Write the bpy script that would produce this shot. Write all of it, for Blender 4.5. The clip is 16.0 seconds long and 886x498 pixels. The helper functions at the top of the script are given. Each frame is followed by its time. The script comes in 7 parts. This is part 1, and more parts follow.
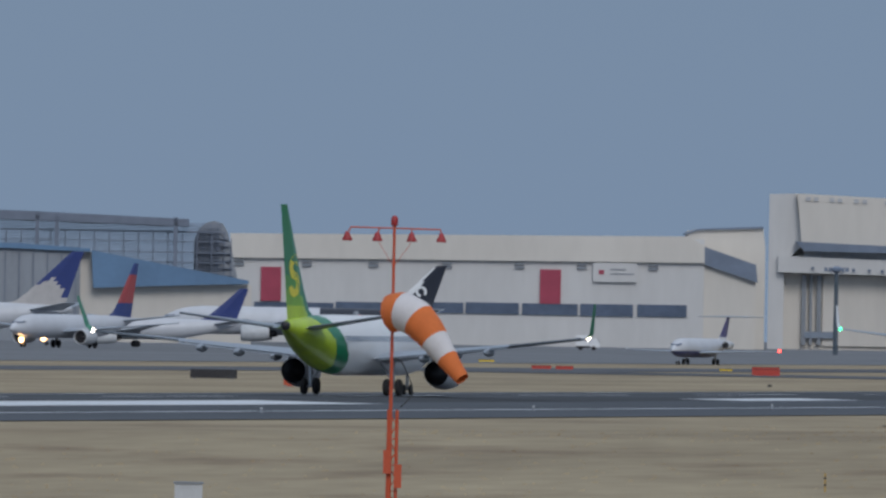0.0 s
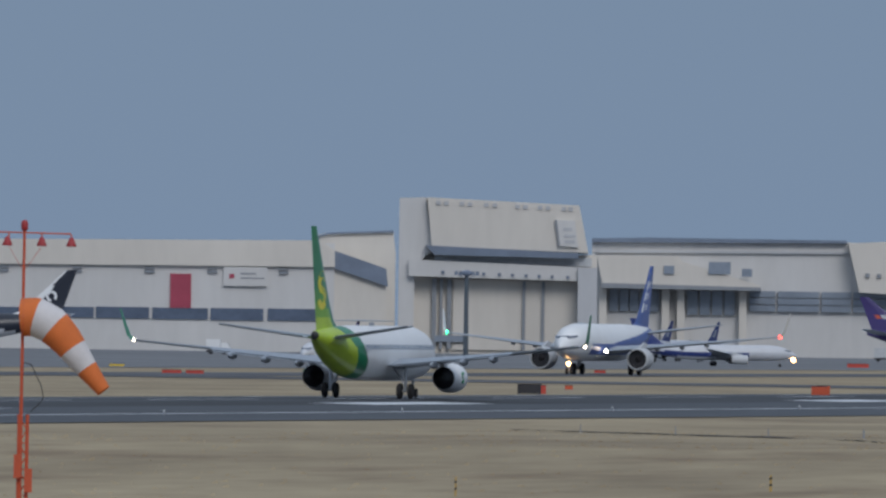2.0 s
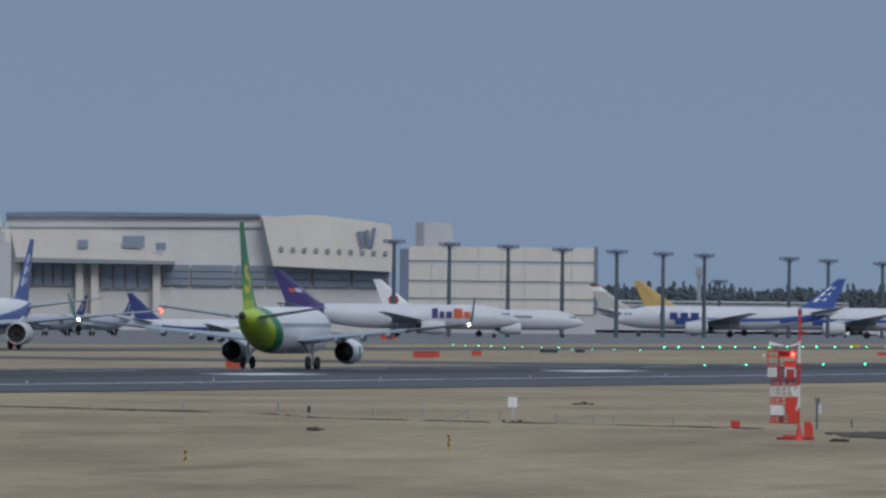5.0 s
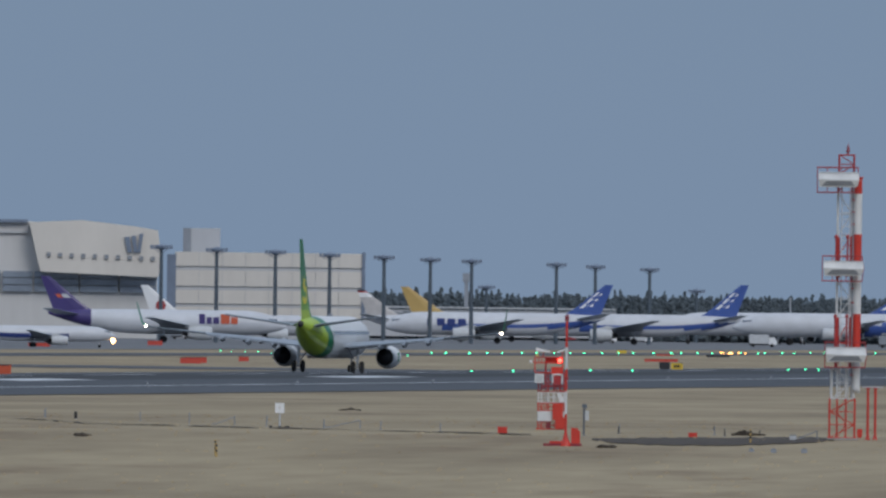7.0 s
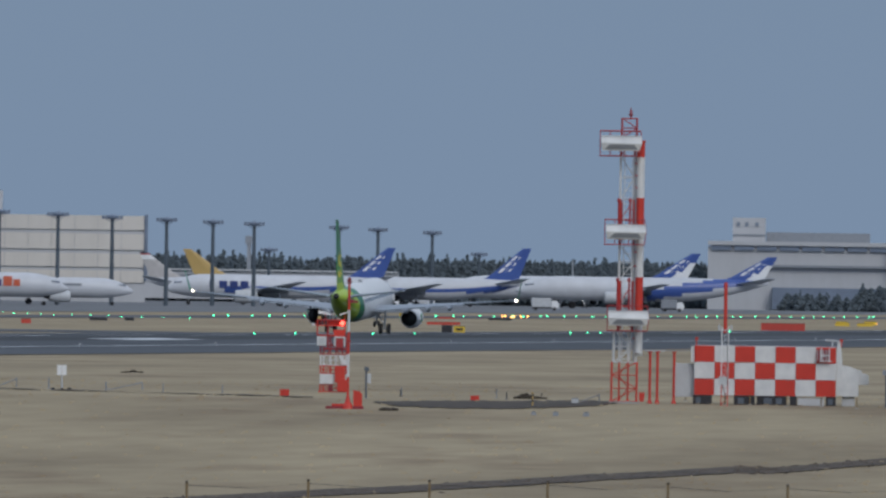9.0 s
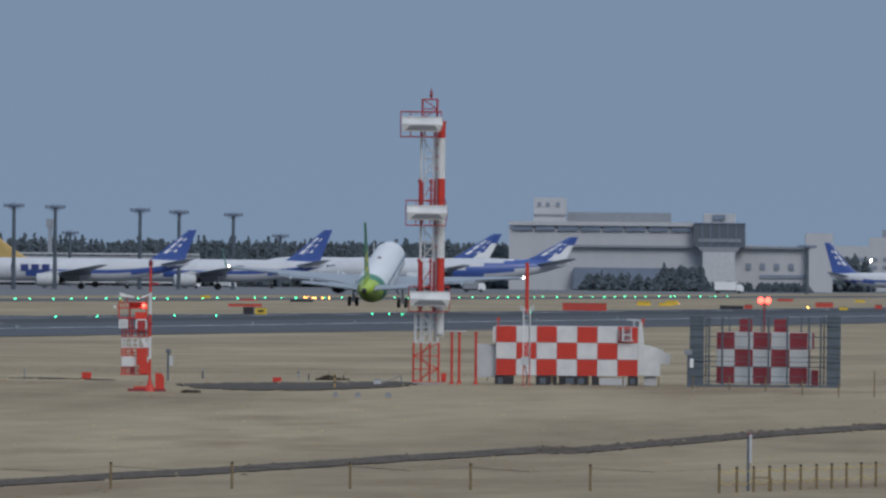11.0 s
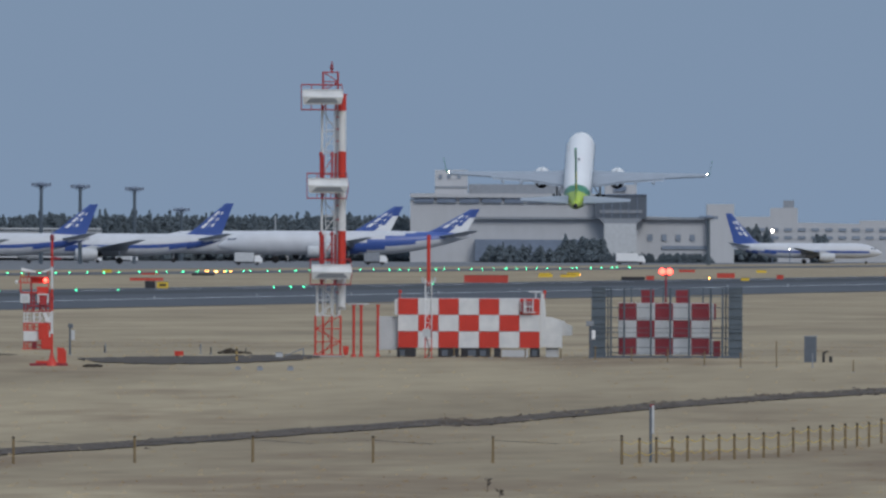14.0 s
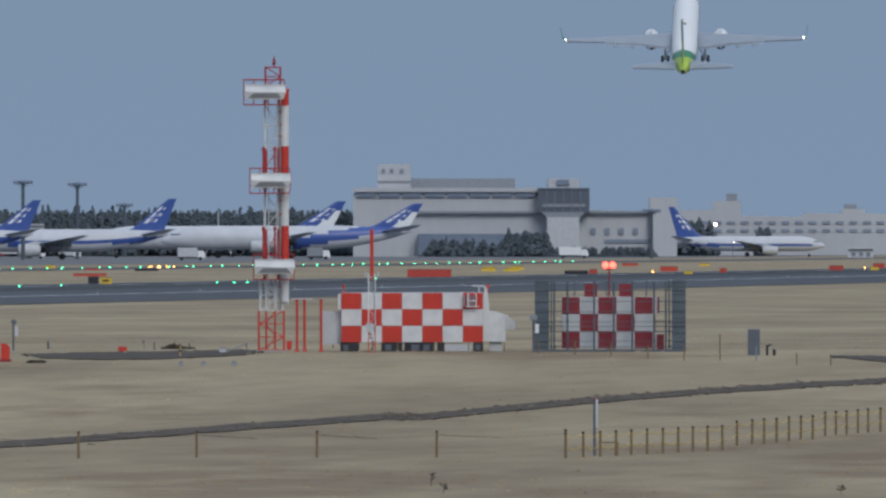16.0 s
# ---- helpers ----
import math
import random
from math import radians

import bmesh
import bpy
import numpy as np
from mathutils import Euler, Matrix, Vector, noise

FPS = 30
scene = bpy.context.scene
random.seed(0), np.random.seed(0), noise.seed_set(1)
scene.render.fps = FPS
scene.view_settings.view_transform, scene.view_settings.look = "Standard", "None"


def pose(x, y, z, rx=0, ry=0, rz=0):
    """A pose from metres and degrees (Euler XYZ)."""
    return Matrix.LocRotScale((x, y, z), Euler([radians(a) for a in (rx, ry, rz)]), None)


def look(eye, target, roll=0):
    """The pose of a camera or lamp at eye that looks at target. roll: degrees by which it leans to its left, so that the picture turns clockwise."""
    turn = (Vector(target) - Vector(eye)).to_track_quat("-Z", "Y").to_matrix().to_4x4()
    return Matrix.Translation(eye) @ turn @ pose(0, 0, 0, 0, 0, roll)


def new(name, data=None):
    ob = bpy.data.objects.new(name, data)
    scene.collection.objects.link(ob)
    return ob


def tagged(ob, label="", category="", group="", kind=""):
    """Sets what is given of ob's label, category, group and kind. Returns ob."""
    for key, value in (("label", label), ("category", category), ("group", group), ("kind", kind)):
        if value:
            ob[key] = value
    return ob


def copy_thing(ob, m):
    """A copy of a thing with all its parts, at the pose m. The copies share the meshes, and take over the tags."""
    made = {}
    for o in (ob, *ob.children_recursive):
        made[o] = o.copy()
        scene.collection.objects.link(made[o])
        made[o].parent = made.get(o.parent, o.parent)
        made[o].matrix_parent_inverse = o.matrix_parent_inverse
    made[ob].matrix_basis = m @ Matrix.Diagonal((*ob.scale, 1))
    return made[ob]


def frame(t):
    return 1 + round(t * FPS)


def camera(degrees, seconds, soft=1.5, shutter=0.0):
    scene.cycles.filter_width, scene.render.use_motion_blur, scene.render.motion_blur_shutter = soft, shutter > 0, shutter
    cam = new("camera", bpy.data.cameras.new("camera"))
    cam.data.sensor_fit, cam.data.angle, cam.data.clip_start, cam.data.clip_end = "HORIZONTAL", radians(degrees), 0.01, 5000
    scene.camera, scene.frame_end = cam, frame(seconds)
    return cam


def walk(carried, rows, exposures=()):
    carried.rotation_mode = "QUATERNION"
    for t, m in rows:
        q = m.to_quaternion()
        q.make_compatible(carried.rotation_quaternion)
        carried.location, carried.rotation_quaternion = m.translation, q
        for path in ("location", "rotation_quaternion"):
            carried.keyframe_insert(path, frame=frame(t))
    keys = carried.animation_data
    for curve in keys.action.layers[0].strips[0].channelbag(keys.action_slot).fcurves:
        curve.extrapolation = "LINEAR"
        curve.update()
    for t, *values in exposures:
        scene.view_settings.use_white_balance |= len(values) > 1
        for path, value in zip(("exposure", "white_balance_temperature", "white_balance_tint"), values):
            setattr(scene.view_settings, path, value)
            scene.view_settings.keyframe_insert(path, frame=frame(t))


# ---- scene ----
# The camera stands on a mound beside the airfield and pans after the departing airliner.
# The runway runs along +Y, its centreline at x = RUNWAY; z = 0 is the crown of the runway.
RUNWAY = -258.0
EYE = (0.0, 0.0, 5.0)
cam = camera(2 * math.degrees(math.atan(784 / 25000)), 16.0, soft=2.6)
PAN = [  # seconds, yaw, pitch, roll in degrees
    (0, 15.5000, 0.2888, 0.952), (0.5, 15.1031, 0.3304, 0.857), (1, 14.6921, 0.3320, 0.794),
    (1.5, 14.3280, 0.3211, 0.726), (2, 14.0007, 0.3288, 0.856), (2.5, 13.4917, 0.3338, 0.633),
    (3, 12.9485, 0.2971, 0.521), (3.5, 12.6040, 0.2591, 0.565), (4, 12.2812, 0.2375, 0.613),
    (4.5, 11.9762, 0.2403, 0.631), (4.7, 11.8297, 0.2470, 0.640), (6.8, 10.7589, 0.2771, 0.705),
    (7, 10.6787, 0.2886, 0.718), (7.5, 10.4576, 0.2735, 0.755), (8, 10.3672, 0.2825, 0.875),
    (8.5, 10.0844, 0.2440, 0.875), (9, 9.7950, 0.1496, 0.875), (9.5, 9.5292, 0.1430, 0.888),
    (10, 9.3298, 0.1387, 0.759), (10.2, 9.2450, 0.1295, 0.720), (12.3, 8.7247, 0.0245, 0.300),
    (12.5, 8.6995, 0.0200, 0.288), (13, 8.6579, 0.0034, 0.251), (13.5, 8.6335, -0.0097, 0.169),
    (14, 8.5873, -0.0254, 0.197), (14.5, 8.5040, -0.0420, 0.141), (15, 8.4438, -0.0496, 0.049),
    (15.5, 8.3858, -0.0603, 0.015), (16, 8.3564, -0.0478, -0.029)]
walk(cam, [(t, pose(*EYE, 90 + p, 0, y) @ pose(0, 0, 0, 0, 0, r)) for t, y, p, r in PAN], exposures=[(0, 0.58), (4.5, 0.6), (10, 0.6), (12.5, 0.69), (16, 0.70)])

# ---- light: a hazy overcast afternoon ----
world = bpy.data.worlds.new("overcast")
scene.world = world
world.use_nodes = True
wn, wl = world.node_tree.nodes, world.node_tree.links
wn.clear()
w_out, w_bg = wn.new("ShaderNodeOutputWorld"), wn.new("ShaderNodeBackground")
w_sky = wn.new("ShaderNodeTexSky")
w_sky.sky_type, w_sky.sun_disc = "NISHITA", False
w_sky.sun_elevation, w_sky.sun_rotation = radians(34), radians(151)
w_co, w_sep, w_ramp = wn.new("ShaderNodeTexCoord"), wn.new("ShaderNodeSeparateXYZ"), wn.new("ShaderNodeValToRGB")
w_mix = wn.new("ShaderNodeMix")
w_mix.data_type = "RGBA"
w_mix.inputs[0].default_value = 0.9985
w_ramp.color_ramp.elements[0].position, w_ramp.color_ramp.elements[0].color = 0.0, (0.122, 0.172, 0.250, 1)
w_ramp.color_ramp.elements[1].position, w_ramp.color_ramp.elements[1].color = 1.0, (0.36, 0.415, 0.50, 1)
w_mid = w_ramp.color_ramp.elements.new(0.03)
w_mid.color = (0.114, 0.163, 0.238, 1)
wl.new(w_co.outputs["Generated"], w_sep.inputs[0])
wl.new(w_sep.outputs["Z"], w_ramp.inputs[0])
wl.new(w_sky.outputs[0], w_mix.inputs[6])
wl.new(w_ramp.outputs[0], w_mix.inputs[7])
wl.new(w_mix.outputs[2], w_bg.inputs[0])
wl.new(w_bg.outputs[0], w_out.inputs[0])
sun = new("sun", bpy.data.lights.new("sun", "SUN"))
sun.data.energy, sun.data.angle, sun.data.color = 0.75, radians(25), (1.0, 0.97, 0.95)
sun.matrix_world = look((150, -275, 212), (0, 0, 0))


# ---- materials ----
def mat(name, color, rough=0.6, metal=0.0, scale=1.0, vary=0.15, bump=0.0, glow=0.0, stretch=(1, 1, 1), island=0.0, tint=None):
    """Procedural surface: base colour broken by two noises, one coarse and one fine."""
    m = bpy.data.materials.new(name)
    m.use_nodes = True
    n, l = m.node_tree.nodes, m.node_tree.links
    b = n["Principled BSDF"]
    b.inputs["Roughness"].default_value, b.inputs["Metallic"].default_value = rough, metal
    if glow:
        b.inputs["Base Color"].default_value = (*color, 1)
        b.inputs["Emission Color"].default_value, b.inputs["Emission Strength"].default_value = (*color, 1), glow
        return m
    co, mp = n.new("ShaderNodeTexCoord"), n.new("ShaderNodeMapping")
    mp.inputs["Scale"].default_value = stretch
    l.new(co.outputs["Object"], mp.inputs[0])
    big, fine = n.new("ShaderNodeTexNoise"), n.new("ShaderNodeTexNoise")
    big.inputs["Scale"].default_value, fine.inputs["Scale"].default_value = scale, scale * 9
    big.inputs["Detail"].default_value = 5
    l.new(mp.outputs[0], big.inputs["Vector"])
    l.new(mp.outputs[0], fine.inputs["Vector"])
    add = n.new("ShaderNodeMath")
    add.operation = "MULTIPLY_ADD"
    add.inputs[1].default_value = 0.4
    l.new(fine.outputs["Fac"], add.inputs[0])
    l.new(big.outputs["Fac"], add.inputs[2])
    ramp = n.new("ShaderNodeValToRGB")
    lo = [c * (1 - vary) for c in color]
    hi = [min(1, c * (1 + vary)) for c in (tint or color)]
    ramp.color_ramp.elements[0].position, ramp.color_ramp.elements[0].color = 0.45, (*lo, 1)
    ramp.color_ramp.elements[1].position, ramp.color_ramp.elements[1].color = 0.95, (*hi, 1)
    l.new(add.outputs[0], ramp.inputs[0])
    out = ramp.outputs[0]
    if island:
        g, mul, mx = n.new("ShaderNodeNewGeometry"), n.new("ShaderNodeMapRange"), n.new("ShaderNodeMix")
        mul.inputs["To Min"].default_value, mul.inputs["To Max"].default_value = 1 - island, 1 + island
        l.new(g.outputs["Random Per Island"], mul.inputs[0])
        mx.data_type, mx.blend_type = "RGBA", "MULTIPLY"
        mx.inputs[0].default_value = 1
        l.new(out, mx.inputs[6])
        l.new(mul.outputs[0], mx.inputs[7])
        out = mx.outputs[2]
    l.new(out, b.inputs["Base Color"])
    if bump:
        bp = n.new("ShaderNodeBump")
        bp.inputs["Strength"].default_value = bump
        l.new(add.outputs[0], bp.inputs["Height"])
        l.new(bp.outputs[0], b.inputs["Normal"])
    return m


M = {
    "white": mat("white_paint", (0.78, 0.79, 0.80), 0.35, scale=0.3, vary=0.04),
    "chalk_white": mat("weathered_white_paint", (0.62, 0.64, 0.655), 0.55, scale=1.6, vary=0.09, tint=(0.68, 0.69, 0.69)),
    # White paint of the far airliners, distance haze dimmed into its colour.
    "dull_white": mat("white_paint_hazed", (0.56, 0.58, 0.62), 0.45, scale=0.3, vary=0.07),
    "ivory": mat("ivory_cladding", (0.63, 0.595, 0.545), 0.6, scale=0.05, vary=0.07, stretch=(1, 1, 0.25)),
    "offwhite": mat("offwhite_cladding", (0.58, 0.575, 0.57), 0.6, scale=0.06, vary=0.07, stretch=(1, 1, 0.25)),
    "grey_clad": mat("grey_cladding", (0.46, 0.47, 0.49), 0.6, scale=0.06, vary=0.08, stretch=(1, 1, 0.3)),
    "screen": mat("grey_sheet", (0.26, 0.285, 0.32), 0.6, 0.1, scale=0.12, vary=0.14, stretch=(1, 1, 0.3)),
    "globe": mat("pale_globe_livery", (0.46, 0.44, 0.43), 0.4, scale=0.5, vary=0.1),
    "slate": mat("slate_grey_paint", (0.10, 0.12, 0.15), 0.5, scale=2.0, vary=0.15),
    "bluegrey": mat("bluegrey_steel", (0.16, 0.20, 0.27), 0.5, scale=0.2, vary=0.15),
    "darkglass": mat("dark_glazing", (0.10, 0.13, 0.19), 0.2, scale=0.1, vary=0.25),
    "pane": mat("grey_glazing", (0.24, 0.28, 0.34), 0.2, scale=0.1, vary=0.2),
    "crimson": mat("crimson_shutter", (0.36, 0.05, 0.09), 0.5, scale=0.3, vary=0.1),
    "blueroof": mat("blue_roofing", (0.12, 0.22, 0.36), 0.45, scale=0.1, vary=0.12),
    "mesh_steel": mat("dull_steel", (0.17, 0.20, 0.26), 0.5, 0.2, scale=0.3, vary=0.15),
    "orange": mat("orange_paint", (0.52, 0.085, 0.033), 0.45, scale=1.5, vary=0.14),
    "red": mat("red_paint", (0.56, 0.040, 0.024), 0.45, scale=1.2, vary=0.12),
    "redsign": mat("red_sign_face", (0.50, 0.06, 0.04), 0.45, scale=1.0, vary=0.1),
    "deep_red": mat("deep_red_steel", (0.36, 0.030, 0.036), 0.5, scale=1.2, vary=0.15),
    "maroon": mat("maroon_paint", (0.23, 0.022, 0.035), 0.5, scale=1.2, vary=0.12),
    "yellow": mat("yellow_paint", (0.70, 0.48, 0.04), 0.5, scale=1.2, vary=0.1),
    "ochre": mat("ochre_paint", (0.50, 0.34, 0.12), 0.45, scale=0.4, vary=0.06),
    "sock_orange": mat("orange_fabric", (0.66, 0.165, 0.04), 0.8, scale=3, vary=0.12, bump=0.1),
    "sock_white": mat("white_fabric", (0.62, 0.60, 0.61), 0.8, scale=3, vary=0.08, bump=0.1),
    "green": mat("deep_green_paint", (0.008, 0.205, 0.092), 0.3, scale=0.6, vary=0.1),
    "mid_green": mat("mid_green_paint", (0.075, 0.31, 0.055), 0.32, scale=0.6, vary=0.1),
    "fresh_green": mat("fresh_green_paint", (0.19, 0.42, 0.035), 0.32, scale=0.6, vary=0.1),
    "lime": mat("lime_paint", (0.43, 0.59, 0.035), 0.32, scale=0.6, vary=0.12),
    "logo_yellow": mat("yellow_livery", (0.75, 0.65, 0.04), 0.35, scale=1, vary=0.05),
    "wing": mat("grey_wing_skin", (0.33, 0.37, 0.425), 0.28, 0.3, scale=0.5, vary=0.12, stretch=(1, 3, 1)),
    # Darker wing skin that carries the shade of the trailing edges.
    "wing_shade": mat("shaded_edge_skin", (0.10, 0.12, 0.14), 0.4, 0.2, scale=0.5, vary=0.12),
    "tyre": mat("black_rubber", (0.02, 0.02, 0.022), 0.85, scale=2, vary=0.2),
    "steel": mat("bright_steel", (0.45, 0.46, 0.48), 0.35, 0.7, scale=1, vary=0.1),
    "dark": mat("sooty_metal", (0.035, 0.035, 0.04), 0.5, 0.3, scale=1, vary=0.3),
    "navy": mat("navy_livery", (0.03, 0.05, 0.19), 0.35, scale=0.5, vary=0.08),
    "blue": mat("blue_livery", (0.05, 0.10, 0.33), 0.35, scale=0.5, vary=0.08),
    "purple": mat("purple_livery", (0.060, 0.045, 0.17), 0.35, scale=0.5, vary=0.08),
    "black": mat("black_livery", (0.02, 0.025, 0.04), 0.35, scale=0.5, vary=0.1),
    "livery_red": mat("red_livery", (0.38, 0.06, 0.06), 0.35, scale=0.5, vary=0.08),
    "livery_orange": mat("orange_livery", (0.58, 0.12, 0.06), 0.35, scale=0.5, vary=0.08),
    "greypaint": mat("grey_paint", (0.24, 0.26, 0.29), 0.5, scale=1, vary=0.12),
    "lightgrey": mat("light_grey_paint", (0.50, 0.52, 0.54), 0.5, scale=1, vary=0.1),
    "concrete": mat("grey_concrete", (0.32, 0.31, 0.29), 0.85, scale=1.5, vary=0.15, bump=0.2),
    "asphalt": mat("worn_asphalt", (0.058, 0.066, 0.078), 0.85, scale=0.04, vary=0.28, bump=0.05, stretch=(1, 0.15, 1)),
    "rubber": mat("rubbered_asphalt", (0.030, 0.033, 0.040), 0.85, scale=0.06, vary=0.3, stretch=(1, 0.1, 1)),
    "taxi": mat("taxiway_asphalt", (0.080, 0.084, 0.094), 0.85, scale=0.03, vary=0.3, stretch=(1, 0.2, 1)),
    "apron": mat("apron_concrete", (0.15, 0.155, 0.165), 0.85, scale=0.02, vary=0.25),
    "marking": mat("runway_marking_paint", (0.62, 0.65, 0.68), 0.7, scale=0.5, vary=0.12),
    "grass": mat("dry_grass", (0.275, 0.211, 0.127), 0.95, scale=0.05, vary=0.2, bump=0.3, stretch=(1, 0.35, 1), tint=(0.335, 0.270, 0.170)),
    "bank": mat("brown_bank_earth", (0.060, 0.046, 0.036), 0.95, scale=0.9, vary=0.45, bump=0.5, tint=(0.092, 0.070, 0.052)),
    "soil": mat("dark_wet_soil", (0.068, 0.054, 0.042), 0.95, scale=1.2, vary=0.5, bump=0.4),
    "post": mat("weathered_post", (0.20, 0.145, 0.075), 0.8, scale=4, vary=0.2),
    "cage": mat("galvanised_frame", (0.10, 0.125, 0.15), 0.5, 0.3, scale=1, vary=0.15),
    # Foliage blued and lightened, so distance haze sits in the colour.
    "hazed_leaf": mat("conifer_foliage_hazed", (0.082, 0.104, 0.120), 0.9, scale=0.2, vary=0.15, island=0.06),
    "bark": mat("bark", (0.06, 0.05, 0.045), 0.9, scale=2, vary=0.2),
    "cable": mat("black_cable", (0.03, 0.03, 0.03), 0.7, scale=2),
    "g_white": mat("white_light", (1.0, 0.86, 0.72), glow=10),
    "g_beacon": mat("red_beacon_light", (1.0, 0.05, 0.04), glow=40),
    "g_red": mat("red_light", (1.0, 0.06, 0.04), glow=5),
    "g_warm": mat("warm_light", (1.0, 0.55, 0.22), glow=9),
    "g_green": mat("green_light", (0.05, 1.0, 0.45), glow=3),
    "g_amber": mat("amber_light", (1.0, 0.42, 0.08), glow=5),
}


def brown_patches(m, brown):
    """Long bare brown patches worn into the dry grass."""
    n, l = m.node_tree.nodes, m.node_tree.links
    base = n["Principled BSDF"].inputs["Base Color"]
    old = base.links[0].from_socket
    co, mp, noise, ramp, mx = [n.new("ShaderNode" + k) for k in ("TexCoord", "Mapping", "TexNoise", "ValToRGB", "Mix")]
    mp.inputs["Scale"].default_value = (0.10, 0.05, 1)
    noise.inputs["Scale"].default_value, noise.inputs["Detail"].default_value, noise.inputs["Roughness"].default_value = 1.0, 6, 0.6
    ramp.color_ramp.elements[0].position, ramp.color_ramp.elements[0].color = 0.53, (0, 0, 0, 1)
    ramp.color_ramp.elements[1].position, ramp.color_ramp.elements[1].color = 0.68, (0.72, 0.72, 0.72, 1)
    l.new(co.outputs["Object"], mp.inputs[0])
    l.new(mp.outputs[0], noise.inputs["Vector"])
    # the near slope beside the fence is worn barer
    ln, near, sep, east, mul, add = [n.new("ShaderNode" + k) for k in ("VectorMath", "MapRange", "SeparateXYZ", "MapRange", "Math", "Math")]
    ln.operation, mul.operation = "LENGTH", "MULTIPLY"
    l.new(co.outputs["Object"], ln.inputs[0])
    l.new(co.outputs["Object"], sep.inputs[0])
    l.new(ln.outputs["Value"], near.inputs["Value"])
    l.new(sep.outputs["X"], east.inputs["Value"])
    for node, lo, hi, top in ((near, 575, 530, 0.10), (east, -128, -98, 1.0)):
        node.inputs["From Min"].default_value, node.inputs["From Max"].default_value = lo, hi
        node.inputs["To Min"].default_value, node.inputs["To Max"].default_value = 0.0, top
    l.new(near.outputs[0], mul.inputs[0])
    l.new(east.outputs[0], mul.inputs[1])
    l.new(mul.outputs[0], add.inputs[0])
    l.new(noise.outputs["Fac"], add.inputs[1])
    l.new(add.outputs[0], ramp.inputs[0])
    mx.data_type = "RGBA"
    l.new(ramp.outputs[0], mx.inputs[0])
    l.new(old, mx.inputs[6])
    mx.inputs[7].default_value = (*brown, 1)
    l.new(mx.outputs[2], base)


brown_patches(M["grass"], (0.180, 0.122, 0.070))


# ---- plan helpers ----
UNIT = 25000.0  # sighting unit: 1/25000 of a radian, h from the runway's heading less 15.5 degrees, v down


def site(h, d):
    """Plan position at the bearing h and distance d from the mound."""
    a = h / UNIT - radians(15.5)
    return d * math.sin(a), d * math.cos(a)


def height(v, d):
    """Height of what stands at distance d under the angle v."""
    return EYE[2] - (v - 126.0) * d / UNIT


PROFILE = [(0, 3.4), (10, 3.4), (60, -1.0), (150, -3.6), (300, -3.8), (480, -3.2), (540, -2.7), (600, -1.8), (700, 0.05), (800, 0.0), (6000, 0.0)]
CROWN = [(-300, -0.92), (-50, -0.92), (-30, -0.61), (0, -0.21), (30, -0.53), (50, -0.75), (300, -0.75)]


def gz(x, y):
    d = math.hypot(x, y)
    return float(np.interp(d, [p[0] for p in PROFILE], [p[1] for p in PROFILE]) + np.interp(x - RUNWAY, [p[0] for p in CROWN], [p[1] for p in CROWN]))


# ---- mesh helpers ----
def link(name, bm, material, parent=None, label="", smooth=False):
    me = bpy.data.meshes.new(name)
    bm.to_mesh(me)
    bm.free()
    for m in (material if isinstance(material, (list, tuple)) else [material]):
        me.materials.append(m)
    if smooth:
        for p in me.polygons:
            p.use_smooth = True
    ob = new(name, me)
    ob.parent = parent
    if label:
        ob["label"] = label
    return ob


part = link


def box(bm, x0, x1, y0, y1, z0, z1, mi=0):
    vs = [bm.verts.new(p) for p in ((x0, y0, z0), (x1, y0, z0), (x1, y1, z0), (x0, y1, z0), (x0, y0, z1), (x1, y0, z1), (x1, y1, z1), (x0, y1, z1))]
    for f in ((3, 2, 1, 0), (4, 5, 6, 7), (0, 1, 5, 4), (1, 2, 6, 5), (2, 3, 7, 6), (3, 0, 4, 7)):
        bm.faces.new([vs[i] for i in f]).material_index = mi
    return bm


def boxes(*rows):
    bm = bmesh.new()
    for r in rows:
        box(bm, *r)
    return bm


def rod(bm, a, b, r, r2=None, seg=6):
    a, b = Vector(a), Vector(b)
    m = (b - a).to_track_quat("Z", "Y").to_matrix()
    r2 = r if r2 is None else r2
    ring = []
    for p, q in ((a, r), (b, r2)):
        ring.append([bm.verts.new(p + m @ Vector((math.cos(2 * math.pi * i / seg) * q, math.sin(2 * math.pi * i / seg) * q, 0))) for i in range(seg)])
    for i in range(seg):
        j = (i + 1) % seg
        bm.faces.new((ring[0][i], ring[0][j], ring[1][j], ring[1][i]))
    bm.faces.new(ring[0][::-1])
    bm.faces.new(ring[1])
    return bm


def rods(*rows):
    bm = bmesh.new()
    for r in rows:
        rod(bm, *r)
    return bm


def loft(rings, pick=None, caps=True):
    """A skin over closed rings of equal count; pick gives a face's material by its middle."""
    bm = bmesh.new()
    vs = [[bm.verts.new(p) for p in r] for r in rings]
    n = len(vs[0])
    for a, b in zip(vs, vs[1:]):
        for i in range(n):
            j = (i + 1) % n
            bm.faces.new((a[i], a[j], b[j], b[i]))
    if caps:
        bm.faces.new(vs[0][::-1])
        bm.faces.new(vs[-1])
    bmesh.ops.recalc_face_normals(bm, faces=bm.faces)
    if pick:
        for f in bm.faces:
            f.material_index = pick(f.calc_center_median())
    return bm


def prism(poly, y0, y1):
    """An outline in x, z, drawn through from y0 to y1."""
    return loft([[(x, y0, z) for x, z in poly], [(x, y1, z) for x, z in poly]])


def ball(bm, p, r, seg=8, mi=0):
    res = bmesh.ops.create_uvsphere(bm, u_segments=seg, v_segments=max(4, seg // 2), radius=r, matrix=Matrix.Translation(p))
    return bm


